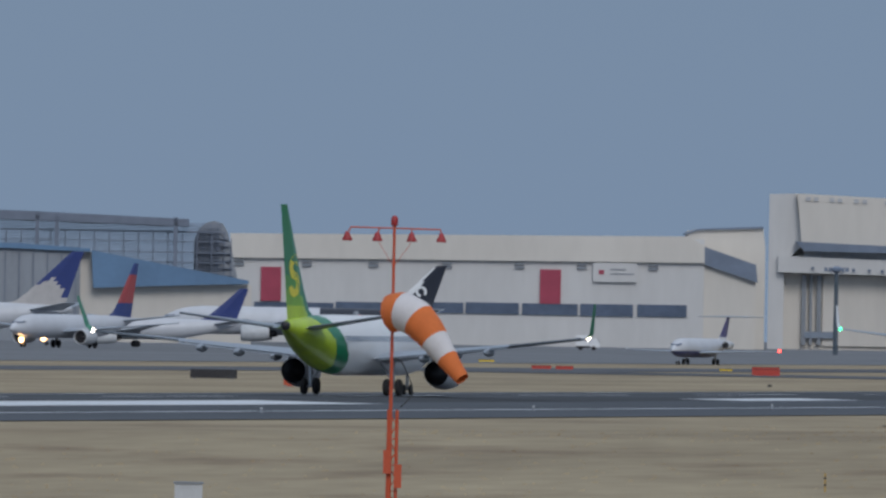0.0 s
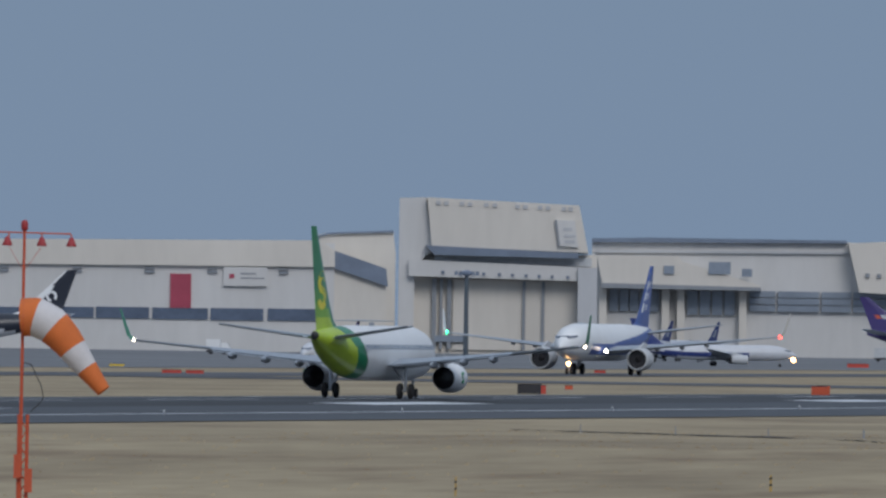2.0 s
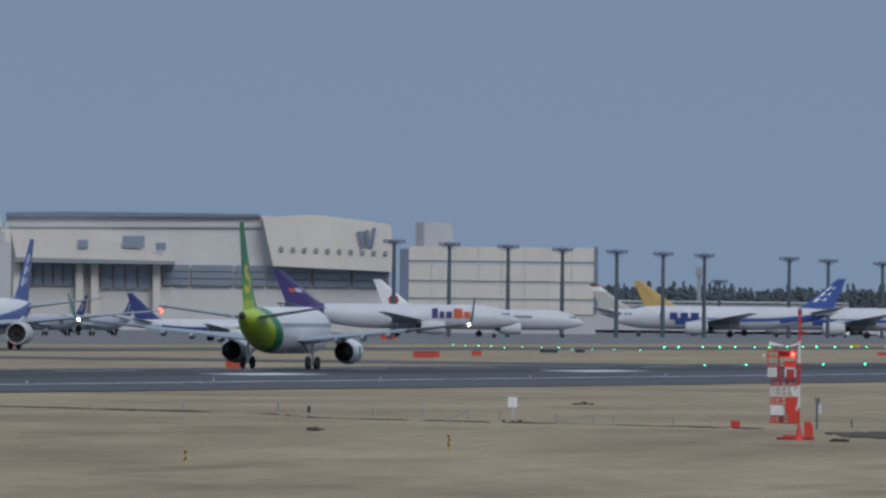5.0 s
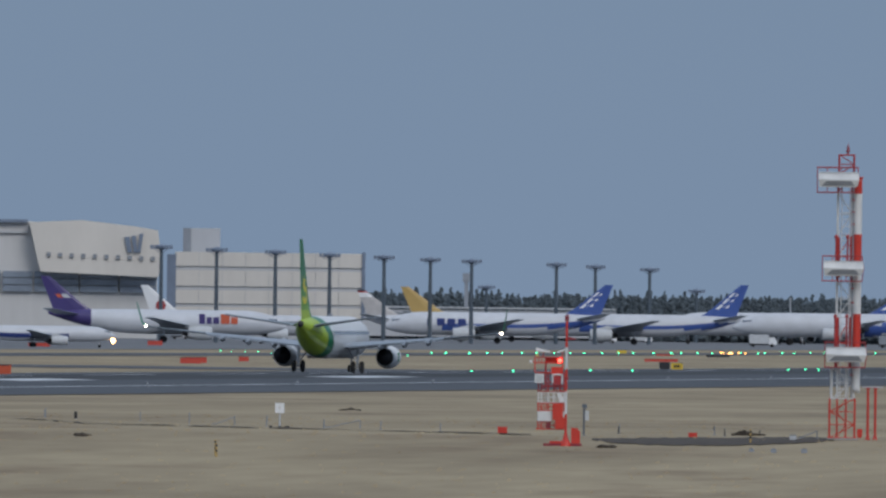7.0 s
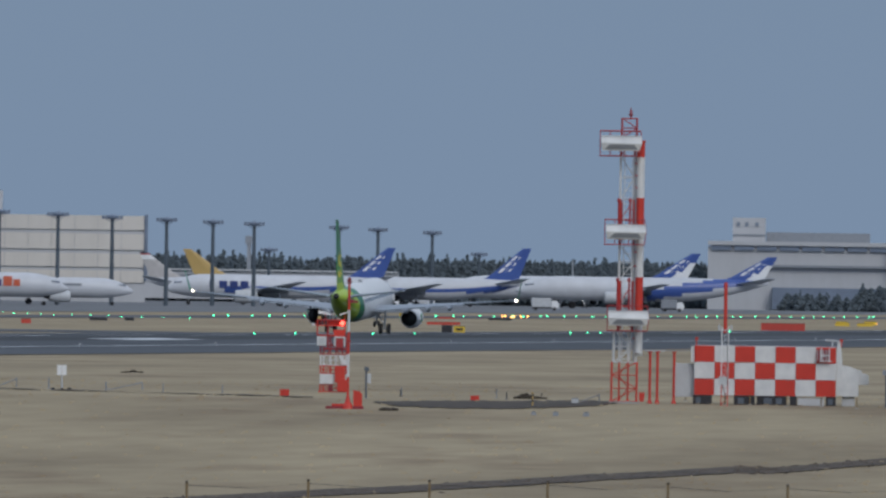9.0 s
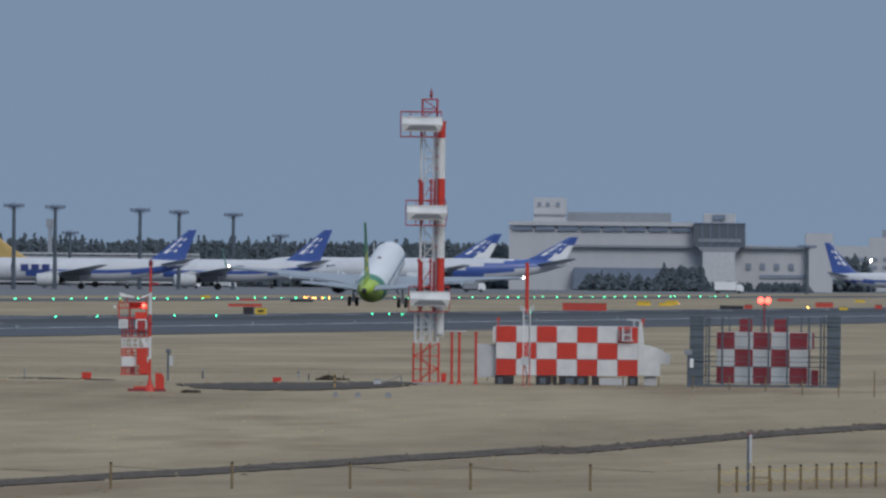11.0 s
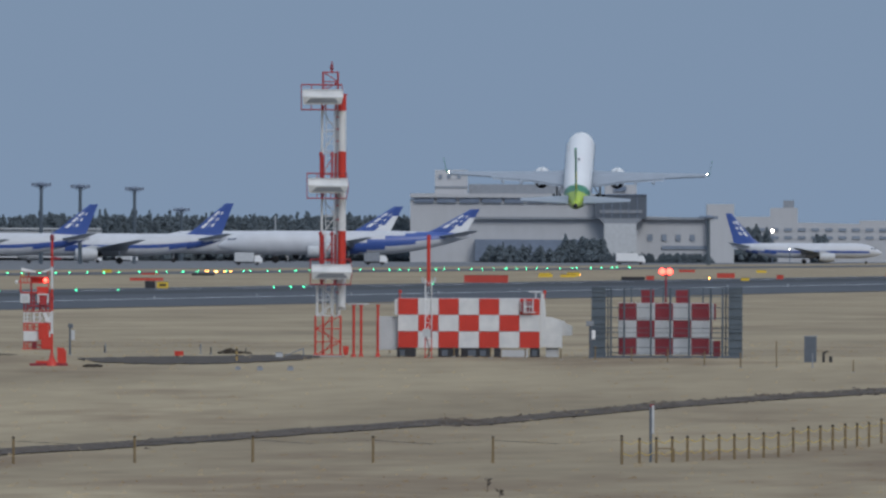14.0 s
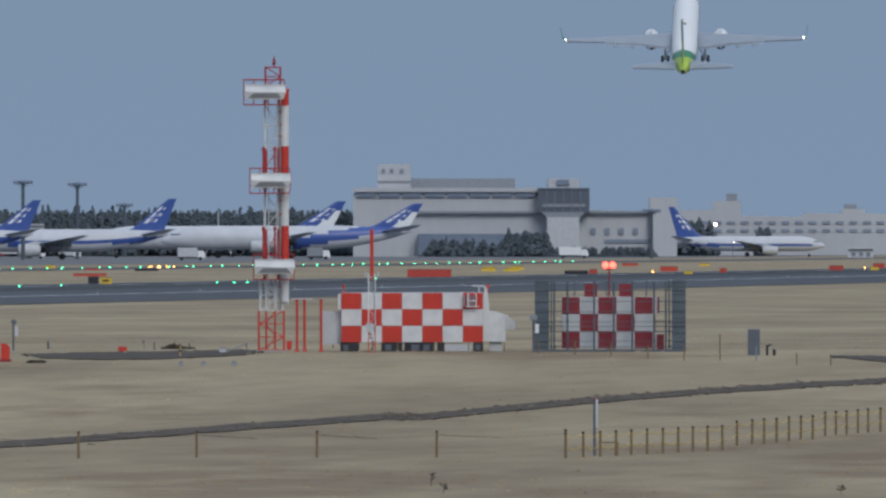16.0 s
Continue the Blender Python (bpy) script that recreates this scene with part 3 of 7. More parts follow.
# parked and waiting airliners: bearing, distance, heading
def stand_jet(nm, lab, L, sp, R, fh, liv, h, v, d, hd):
    ob = park(airliner(nm, lab, L, sp, R, fh, liv, engines=4 if "four" in lab else 2, detail=0, lights=0.0, winglets=False, group="airliners on the apron"), h, d, hd)
    k = L / 38.0
    cz = R * 1.02 + 1.35 * k
    if "blue sweep" in lab or "four-engine" in lab or "far taxiway" in lab:
        fin_mark(ob, L, R, fh, STROKES, M["white"], "white slanted strokes on the fin")
    if L == 57.0:
        for y0, w in ((18, 1.0), (15.5, 2.0), (12.8, 2.0), (10.1, 2.0)):
            part("livery_mark", boxes((-R * 1.02, -R * 0.85, y0 - w, y0, cz - 0.5, cz + 1.3)), M["navy"], ob, "plain navy mark")
    if "purple" in lab:
        for y0, w, c in ((8.0, 1.3, "purple"), (9.7, 1.1, "purple"), (11.2, 1.3, "purple"), (12.9, 2.0, "livery_orange"), (15.2, 1.5, "livery_orange")):
            part("livery_mark", boxes((R * 0.80, R * 1.01, y0, y0 + w, cz - 0.3, cz + 1.2 + (0.7 if y0 in (8.0, 12.9) else 0))), M[c], ob)
        fin_mark(ob, L, R, fh, [(0.42, 0.52, 0.16, 0.42)], M["lightgrey"], "pale plain mark on the fin")
        fin_mark(ob, L, R, fh, [(0.42, 0.52, 0.46, 0.66)], M["livery_orange"], "orange plain mark on the fin")
    if "white and red tail" in lab:
        for y0, w in ((3.0, 3.2), (7.0, 5.5)):
            part("livery_mark", boxes((R * 0.9, R * 1.01, y0, y0 + w, cz + 0.5, cz + 1.0)), M["greypaint"], ob, "plain grey bar of writing")
        part("fin_emblem", loft([[(x, (-15.9 + 0.95 * math.cos(a * math.pi / 6)) * k, cz + 4.4 + 0.95 * k * math.sin(a * math.pi / 6)) for a in range(12)] for x in (-0.3 * k, 0.3 * k)]), M["livery_red"], ob, "round red emblem")
    if "behind the hangar" in lab:
        fin_mark(ob, L, R, fh, [(0.3, 0.62, 0.35, 0.7)], M["lightgrey"], "pale plain mark on the fin")
    if "globe" in lab or "red and navy" in lab or "small navy" in lab:
        part("taxi_light", ball(bmesh.new(), (0, 16.2 * k, 1.3), 0.46), M["g_warm"], ob, "glowing taxi light")
    if "black patterned" in lab:
        part("fin_emblem", loft([[(x, y, z) for y, z in curl(-16.3 * k, cz + 0.45 * fh + 1.2, 0.95, -1.5, 3.9, 0.28)] for x in (-0.3 * k, 0.3 * k)]), M["white"], ob, "white curl")


stand_jet("passenger_jet", "white airliner with a dark blue globe tail, waiting at the stand", 58.0, 56.0, 2.8, 12.0, dict(plain(M["navy"]), fin=[M["navy"], M["globe"]], fin_pick=lambda f, y: 1 if f < 0.52 - 0.25 * (fin_chord(f, y) - 0.35) ** 2 * 4 else 0), -935.0, 133.8, 2500, 104)
stand_jet("passenger_jet", "white airliner with a red and navy tail, taxiing", 47.0, 38.0, 2.0, 11.2, dict(plain(M["navy"]), fin=[M["navy"], M["livery_red"]], fin_pick=lambda f, y: 1 if 0.3 < f < 0.8 else 0), -650.0, 129.5, 2450, 170)
stand_jet("passenger_jet", "white airliner with a small navy tail beside the test stand", 40.0, 34.0, 1.9, 7.7, plain(M["navy"]), -541.0, 127.7, 2600, 112)
stand_jet("passenger_jet", "white airliner with a black patterned tail before the workshop", 60.0, 58.0, 2.9, 12.3, dict(plain(M["black"], lambda f, z: 0.60 < f < 0.9 and z > -0.2 + 3.2 * (0.78 - f)), fin=[M["black"], M["white"]], fin_pick=lambda f, y: 1 if f < 0.15 or fin_chord(f, y) < 0.42 - 0.35 * f else 0), -251.6, 143.2, 3000, 104)
stand_jet("cargo_jet", "white cargo airliner with a purple tail parked on the apron", 54.0, 48.0, 2.7, 10.1, plain(M["purple"], lambda f, z: f > 0.83), 1611.0, 148.5, 3200, -77)
stand_jet("passenger_jet", "white airliner with a white and red tail parked on the apron", 48.5, 43.0, 2.35, 9.2, dict(plain(M["white"]), fin=[M["white"], M["livery_red"]]), 1757.0, 147.2, 3350, -77)
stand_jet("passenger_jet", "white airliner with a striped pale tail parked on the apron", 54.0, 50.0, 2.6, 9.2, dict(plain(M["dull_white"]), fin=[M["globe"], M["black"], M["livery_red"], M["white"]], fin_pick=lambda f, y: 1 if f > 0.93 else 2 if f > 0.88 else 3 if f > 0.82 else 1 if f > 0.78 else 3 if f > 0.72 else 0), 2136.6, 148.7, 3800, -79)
stand_jet("cargo_jet", "white cargo airliner with a plain ochre tail", 60.0, 56.0, 2.9, 10.0, plain(M["ochre"]), 2226.5, 147.5, 3950, -79)
stand_jet("passenger_jet", "white airliner with a blue sweep and blue tail", 57.0, 56.0, 2.9, 10.4, plain(M["blue"], swoosh), 2201.5, 147.9, 3620, 101)
stand_jet("passenger_jet", "white airliner with a blue sweep and blue tail", 58.0, 56.0, 2.9, 11.0, plain(M["blue"], swoosh), 2443.5, 144.8, 3720, 101)
stand_jet("passenger_jet", "plain white airliner parked on the apron", 48.0, 44.0, 2.6, 9.2, plain(M["white"]), 2720.0, 141.5, 4150, 9)
stand_jet("cargo_jet", "white and blue four-engine cargo airliner parked on the apron", 70.0, 62.0, 3.2, 10.3, dict(plain(M["blue"], rising_band), fin=[M["blue"], M["white"]], fin_pick=lambda f, y: 1 if f < 0.7 and fin_chord(f, y) > 0.5 + 0.35 * f else 0), 2718.7, 156.2, 4000, 100)
stand_jet("cargo_jet", "white and blue four-engine cargo airliner parked on the apron", 70.0, 62.0, 3.2, 9.4, dict(plain(M["blue"], rising_band), fin=[M["blue"], M["white"]], fin_pick=lambda f, y: 1 if f < 0.7 and fin_chord(f, y) > 0.5 + 0.35 * f else 0), 2848.8, 159.2, 3900, 100)
stand_jet("passenger_jet", "white airliner with a blue stripe on the far taxiway", 45.0, 40.0, 2.2, 11.0, plain(M["blue"], lambda f, z: -0.35 < z < 0.0 and f > 0.1), 3655.0, 156.1, 4200, -82)
stand_jet("passenger_jet", "airliner with a navy fin seen behind the hangar apron", 33.0, 28.0, 1.6, 5.6, plain(M["navy"]), 1009.0, 137.4, 2900, 35)
stand_jet("passenger_jet", "airliner with a navy fin seen behind the hangar apron", 33.0, 28.0, 1.6, 5.6, plain(M["navy"]), 1092.0, 136.4, 2960, 35)

commuter = park(airliner("regional_jet", "small white rear-engined regional jet on the apron", 30.0, 23.0, 1.35, 4.7, dict(plain(M["navy"], lambda f, z: z < -0.35), fin=[M["purple"], M["white"]], fin_pick=lambda f, y: 1 if f < 0.2 else 0, tip=(M["g_red"], M["lightgrey"])), detail=0, lights=0.22, winglets=False, tail_engines=True), 459.2, 2050, 179)


# ---- buildings, each drawn on its own front plane: x to the right, z up, depth to +y ----
class Front:
    def __init__(self, name, label, category, h, d):
        self.h, self.d = h, d
        x, y = site(h, d)
        a = h / UNIT - radians(15.5)
        self.ob = thing(name, label, category, pose(x, y, 0, 0, 0, -math.degrees(a)))

    def p(self, h, v):
        return (h - self.h) * self.d / UNIT, height(v, self.d)

    def slab(self, name, pts, y0, y1, material, label=""):
        return part(name, prism([self.p(*q) for q in pts], y0, y1), material, self.ob, label)

    def rect(self, name, a, b, y0, y1, material, label=""):
        (x0, z1), (x1, z0) = self.p(*a), self.p(*b)
        return part(name, boxes((min(x0, x1), max(x0, x1), y0, y1, min(z0, z1), max(z0, z1))), material, self.ob, label)

    def down(self, pts, drop=-1.2):
        """Close an outline to the ground."""
        z = 126 + (EYE[2] - drop) * UNIT / self.d
        return list(pts) + [(pts[-1][0], z), (pts[0][0], z)]


# long low workshop
f = Front("workshop_building", "long low off-white workshop building with crimson shutters", "building", 37.0, 3400)
f.slab("wall", f.down([(-376.3, -18.7), (462.6, -24.7)]), 0, 60, M["offwhite"])
f.slab("upper_wall", [(-376.4, -21.7), (437.5, -29.3), (462.8, -11.7), (463.3, 17.3), (-375.6, 21.2)], -1.2, 20, M["ivory"], "cream upper band")
for a, b in (((-321.4, 36.3), (-285.4, 96.7)), ((172.6, 33.1), (209.6, 93.5))):
    f.rect("shutter", a, b, -0.6, 0.4, M["crimson"], "crimson roller shutter")
for i, (a, b) in enumerate((((-332.4, 98.5), (-192.1, 114.2)), ((-188.4, 96.1), (-82.1, 113.4)), ((-78.4, 94.3), (37.9, 113.4)), ((41.6, 93.3), (135.9, 113.7)), ((141.6, 93.6), (239.9, 114.0)), ((244.5, 92.9), (337.9, 114.4)), ((345.5, 92.3), (432.9, 113.8)))):
    f.rect("window", a, b, -0.4, 0.5, M["darkglass"], "dark strip window")
for a in ((-368.6, 24.1), (-248.6, 24.1), (-130.6, 23.2), (-0.6, 23.0), (127.4, 21.9), (238.3, 21.0), (364.3, 20.9)):
    f.rect("vent", a, (a[0] + 17, a[1] + 3.4), -0.7, 0.3, M["greypaint"])
    f.rect("vent", (a[0], a[1] + 6), (a[0] + 17, a[1] + 10), -0.7, 0.3, M["greypaint"])
s_ = f.rect("sign_board", (266.3, 19.6), (343.9, 53.3), -1.0, 0.3, M["offwhite"], "pale sign board with unreadable writing")
f.rect("sign_writing", (296.5, 30.1), (324.5, 32.6), -1.1, -0.9, M["greypaint"])
f.rect("sign_writing", (296.6, 38.1), (338.7, 40.4), -1.1, -0.9, M["greypaint"])
f.rect("sign_emblem", (276.5, 32.4), (285.7, 40.3), -1.1, -0.9, M["crimson"])
f.slab("gable_wall", f.down([(462.8, -11.7), (554.3, 19.8)]), 1.0, 45, M["ivory"])
f.slab("gable_glazing", [(462.8, -11.7), (554.3, 18.8), (557.8, 50.7), (463.3, 20.3)], -0.4, 2.0, M["bluegrey"], "dark sloping gable glazing")
f.slab("back_wall", f.down([(437.3, -41.3), (455.2, -45.6), (573.2, -50.5), (577.8, -10.6)]), 46, 80, M["ivory"])
f.slab("roof_edge", [(433.4, -38.2), (455.2, -45.6), (573.1, -51.5), (573.2, -47.5), (455.3, -42.6), (433.4, -35.2)], 45, 82, M["bluegrey"])

# tall hangar
f = Front("tall_hangar", "tall cream hangar with a leaning fascia and ribbed doors", "hangar", 748.1, 3550)
f.slab("wall", f.down([(577.2, -105.9), (631.2, -108.6), (642.4, -16.8), (927.4, -10.4)]), 4, 90, M["ivory"])
f.slab("pylon", f.down([(576.2, -106.9), (622.2, -108.5), (636.4, -16.7), (603.8, 13.7)]), 0, 30, M["offwhite"])
f.slab("fascia", [(625.2, -108.5), (894.3, -97.9), (911.4, -14.2), (634.3, -22.7)], -3, 60, M["ivory"], "leaning cream fascia")
# Solid dark strip stands in for the shaded recess below the fascia.
f.slab("soffit", [(623.3, -23.5), (893.4, -13.9), (893.5, -3.9), (639.5, -6.7)], -4, 3, M["bluegrey"], "dark strip standing in for the shade under the fascia")
f.slab("recess", [(639.5, -7.7), (917.5, -5.2), (917.7, 9.8), (639.6, 5.3)], 1, 3.8, M["lightgrey"])
f.slab("canopy", [(593.6, 1.9), (919.7, 11.7), (920.0, 36.7), (594.0, 30.9)], -2.2, 8, M["offwhite"], "projecting canopy beam")
for x in (928, 1000, 1028, 1051, 1075, 1098, 1121, 1149, 1175):
    px = (x - 784 + 511, 30 + 0.028 * (x - 784) - 14 + 8)
    f.rect("canopy_lamp", (px[0] - 2.6, px[1] - 7), (px[0] + 2.6, px[1] - 2), -2.8, -2.2, M["bluegrey"])
for a, b in (((636.0, 35.3), (643.6, 159.2)), ((650.0, 35.2), (654.6, 159.1)), ((663.0, 36.0), (670.6, 158.9)), ((796.0, 37.3), (801.6, 159.2)), ((830.1, 37.9), (835.6, 158.8))):
    f.rect("door_rib", a, b, 2.4, 4.4, M["greypaint"])
f.rect("door_panel", (673.0, 35.9), (795.6, 160.3), 3.2, 4.6, M["ivory"])
f.rect("door_panel", (801.1, 38.2), (830.6, 159.9), 3.2, 4.6, M["ivory"])
f.rect("door_panel", (835.1, 37.8), (893.6, 159.1), 3.2, 4.6, M["ivory"])
f.rect("window", (641.3, 135.3), (695.4, 146.6), 2.2, 4.4, M["pane"])
f.rect("jamb", (893.7, 12.1), (927.6, 161.6), -4, 30, M["grey_clad"])
f.slab("sign_board", [(854.7, -71.4), (886.7, -70.8), (893.3, -23.9), (861.3, -25.5)], -4, -2.4, M["offwhite"], "pale sign board with unreadable writing")
f.slab("sign_edge", [(851.5, -71.6), (854.7, -71.4), (861.3, -25.5), (858.0, -26.5)], -4.2, -2.6, M["greypaint"])
for q, w in ((-58, 16), (-46, 20), (-36, 18)):
    f.rect("sign_writing", (866 + (q + 60) * 0.14, q), (866 + (q + 60) * 0.14 + w, q + 5), -4.15, -3.95, M["grey_clad"])
for x in (918, 932, 960, 974, 1003, 1018, 1058, 1072, 1098, 1112, 1140, 1152):
    q = (x - 784 + 511, (357 + 0.047 * (x - 918)) - 441 - 0.0127 * (x - 784) - 14)
    f.rect("vent", (q[0] - 4, q[1] - 3), (q[0] + 4, q[1] + 4), -3.4, -2.6, M["grey_clad"])

# long double hangar
f = Front("double_hangar", "long pale double hangar with dark strip windows and a leaning fascia", "hangar", 1260.2, 3750)
f.slab("wall", f.down([(917.2, -34.6), (1374.1, -40.1), (1599.3, -23.4)]), 8, 110, M["offwhite"])
f.slab("roof_edge", [(917.1, -40.6), (1019.1, -43.6), (1369.1, -43.1), (1369.1, -38.1), (917.2, -33.6)], 6, 112, M["bluegrey"])
f.slab("girder", [(924.3, -19.7), (1369.3, -23.1), (1369.3, -19.1), (924.3, -15.7)], 7, 9, M["grey_clad"])
f.slab("fascia", [(926.4, -10.7), (1069.4, -11.1), (1079.5, -1.2), (1214.9, 38.4), (1215.0, 47.4), (936.9, 40.2)], 0, 20, M["ivory"], "leaning cream fascia")
f.slab("soffit", [(934.9, 38.2), (1217.9, 42.4), (1218.0, 48.4), (935.0, 47.2)], -1.5, 6, M["greypaint"])
for a, b in (((1045.6, 6.1), (1063.7, 20.9)), ((1124.5, -1.7), (1163.7, 19.9)), ((1183.6, 9.7), (1201.7, 23.6))):
    f.rect("fascia_window", a, b, -0.6, 4, M["pane"])
for x in list(range(470, 560, 18)):
    f.rect("window", ((x - 784 + 1263.6), 48.6), ((x + 15 - 784 + 1263.6), 87.6), 6.8, 9, M["pane"])
for x in list(range(608, 690, 22)):
    f.rect("window", ((x - 784 + 1263.6), 49.3), ((x + 18 - 784 + 1263.6), 92.3), 6.8, 9, M["pane"])
for x0, x1 in ((718, 764), (768, 842), (846, 898), (902, 980), (984, 1050), (1054, 1118)):
    for r in range(3):
        va = 48.4 + r * 12.5
        f.rect("window", ((x0 - 784 + 1263.6), va), ((x1 - 784 + 1263.6), va + 11), 6.6, 9, M["pane"])
for x0 in (452, 563, 590, 700):
    f.rect("pier", ((x0 - 784 + 1263.6), 43.8), ((x0 + 13 - 784 + 1263.6), 177.8), 4, 10, M["ivory"])
f.slab("fascia", [(1371.1, -38.1), (1464.1, -43.0), (1559.2, -33.0), (1599.2, -26.4), (1605.7, 23.6), (1600.1, 56.6), (1392.0, 48.7)], 0, 24, M["ivory"], "leaning cream fascia")
for i in range(10):
    x = 926 + i * 20.5
    q = (x - 784 + 1263.6, 17.6 + (i - 5) * 0.6)
    f.rect("fascia_lamp", (q[0] - 3, q[1]), (q[0] + 4, q[1] + 7), -0.8, 0.2, M["greypaint"])
# Navy emblem takes bluegrey, haze mixed into its colour.
for i in range(3):
    f.slab("emblem", [(1539.4, -13.8), (1549.4, -14.9), (1553.6, 13.1), (1545.6, 13.2)] if i == 0 else [(1552.3, -15.9), (1560.3, -17.0), (1563.6, 13.0), (1556.6, 13.1)] if i == 1 else [(1566.3, -20.0), (1573.3, -21.1), (1568.6, 12.9), (1562.6, 13.0)], -0.9, 0.3, M["bluegrey"], "plain navy emblem strokes greyed for haze")

# cargo building
f = Front("cargo_building", "pale cargo building with dark floor bands", "building", 1796.2, 3950)
f.rect("wall", (1629.6, 11.3), (1963.2, 169.0), 0, 60, M["grey_clad"])
for y0, y1 in ((444, 469), (476, 504), (511, 535), (541, 562)):
    for i in range(8):
        x0 = 1152 + i * 41.2
        f.rect("panel", (x0 - 784 + 1263.6, (y0 - 441) + 13 - 5.3), (x0 + 40.4 - 784 + 1263.6, (y1 - 441) + 13 - 5.3), -0.5, 0.2, M["ivory"])
f.rect("stairwell", (1615.7, 15.5), (1631.8, 128.3), -1, 20, M["bluegrey"])
f.rect("corner_post", (1960.6, 8.1), (1966.7, 125.0), -1, 2, M["bluegrey"])
f.rect("rooftop_room", (1644.2, -31.8), (1708.6, 13.6), 10, 40, M["grey_clad"])
# Darker slab paints the room's left side as shaded.
f.rect("rooftop_shade", (1643.2, -31.8), (1657.6, 14.1), 9.5, 38, M["greypaint"])

# terminal blocks behind the runway end
f = Front("terminal_building", "hazy grey terminal building with a dark glazed upper storey", "building", 3163.0, 4300)
f.slab("wall", f.down([(2958.0, 48.8), (3053.0, 40.8), (3285.0, 43.9), (3373.0, 78.0), (3483.0, 81.0)]), 0, 80, M["grey_clad"])
f.rect("parapet", (2958.0, 38.8), (3285.0, 45.9), -1.5, 60, M["grey_clad"])
for x0 in range(632, 945, 40):
    f.rect("window", (x0 - 784 + 3117, (340.5 - 441) + 147), (x0 + 35 - 784 + 3117, (349 - 441) + 147), -0.9, 0.6, M["bluegrey"])
f.rect("lift_tower", (3001.0, -3.2), (3059.0, 41.8), 10, 30, M["grey_clad"])
f.rect("plant_room", (3061.0, 21.8), (3245.0, 41.9), 14, 50, M["greypaint"])
f.rect("plant_room", (3303.0, 21.9), (3359.0, 42.0), 14, 50, M["grey_clad"])
f.rect("glazing", (3285.0, 40.9), (3376.0, 82.0), -6, 4, M["slate"], "dark glazed storey")
f.rect("lit_band", (3293.0, 66.9), (3368.0, 73.0), -6.3, -6.0, M["greypaint"])
f.rect("roof_rail", (3285.0, 38.9), (3376.0, 41.0), -6.4, 4.2, M["bluegrey"])
for x0 in (966, 981, 996, 1011, 1026):
    f.rect("mullion", (x0 - 784 + 3117, (336 - 441) + 147), (x0 + 1.5 - 784 + 3117, (375 - 441) + 147), -6.4, -6.0, M["bluegrey"])
f.slab("funnel", [(3291.0, 81.9), (3369.0, 82.0), (3358.0, 92.0), (3301.0, 91.9)], -7, 1, M["greypaint"])
f.rect("roof_box", (3319.0, 24.0), (3341.0, 33.0), 13, 14, M["bluegrey"])
for x0 in (675, 690, 708):
    f.rect("window", (x0 - 784 + 3117, (299 - 441) + 147), (x0 + 6 - 784 + 3117, (306 - 441) + 147), 9.5, 10.3, M["pane"])
f.rect("tower_band", (3001.0, 25.8), (3059.0, 28.8), 9.6, 10.2, M["greypaint"])
f.rect("ledge", (3053.0, 79.8), (3483.0, 84.0), -2, 4, M["greypaint"])
# Dark bluegrey puts the lower wing's shade into its colour.
f.rect("lower_wing", (3073.0, 119.8), (3298.0, 157.9), -6, 0.5, M["bluegrey"], "lower wing with its shade in the dark colour")
f.rect("pier", (3301.0, 90.9), (3358.0, 158.0), -8, 1, M["lightgrey"])
for i in range(4):
    x0 = 1045 + i * 25
    f.rect("window", (x0 - 784 + 3117, (404 - 441) + 147), (x0 + 9 - 784 + 3117, (415 - 441) + 147), -0.6, 0.6, M["pane"])
f.rect("window", (3403.0, 130.0), (3483.0, 136.0), -0.6, 0.6, M["pane"])
f.rect("stair_tower", (3483.0, 56.0), (3531.0, 176.1), -3, 20, M["grey_clad"])
f = Front("far_office_block", "pale far office blocks with roof plant", "building", 3733.0, 4600)
f.slab("wall", f.down([(3533.0, 78.1), (3595.0, 78.1), (3595.0, 62.1), (3643.0, 62.1), (3643.0, 88.1), (3753.0, 90.2), (3753.0, 84.2), (3823.0, 84.2), (3823.0, 76.2), (3863.0, 76.2), (3863.0, 84.2), (3973.0, 86.3)]), 0, 40, M["grey_clad"])
for i in range(16):
    x0 = 1215 + i * 24
    for r in range(2):
        f.rect("window", (x0 - 784 + 3117, (392 + r * 14 - 441) + 147), (x0 + 14 - 784 + 3117, (397 + r * 14 - 441) + 147), -0.5, 0.5, M["pane"])
f.rect("roof_plant", (3618.0, 49.1), (3637.0, 64.1), 5, 15, M["greypaint"])
f.rect("roof_plant", (3827.0, 68.2), (3849.0, 78.2), 5, 15, M["greypaint"])

f = Front("far_warehouse", "long low pale warehouse behind the apron", "building", 2321.1, 4320)
f.rect("wall", (1961.0, 106.9), (2411.6, 155.2), 0, 30, M["grey_clad"])
f.rect("roof_edge", (1961.0, 104.9), (2411.0, 102.2), -1, 31, M["lightgrey"])
f.rect("window_band", (1981.1, 114.6), (2401.1, 113.4), -0.3, 0.5, M["pane"])
f = Front("radar_mast", "slim grey radar mast behind the apron", "mast", 2146.2, 4340)
f.rect("shaft", (2142.4, 56.6), (2149.7, 158.5), 0, 1.6, M["greypaint"])
f.rect("head", (2139.2, 42.6), (2151.4, 57.5), -0.4, 2.0, M["greypaint"])

f = Front("gate_hut", "small white gate hut beside the far taxiway", "hut", 3856.0, 4000)
f.rect("wall", (3834.0, 146.2), (3878.0, 176.2), 0, 6, M["offwhite"])
f.rect("roof", (3831.0, 142.2), (3881.0, 147.2), -1, 7, M["lightgrey"])
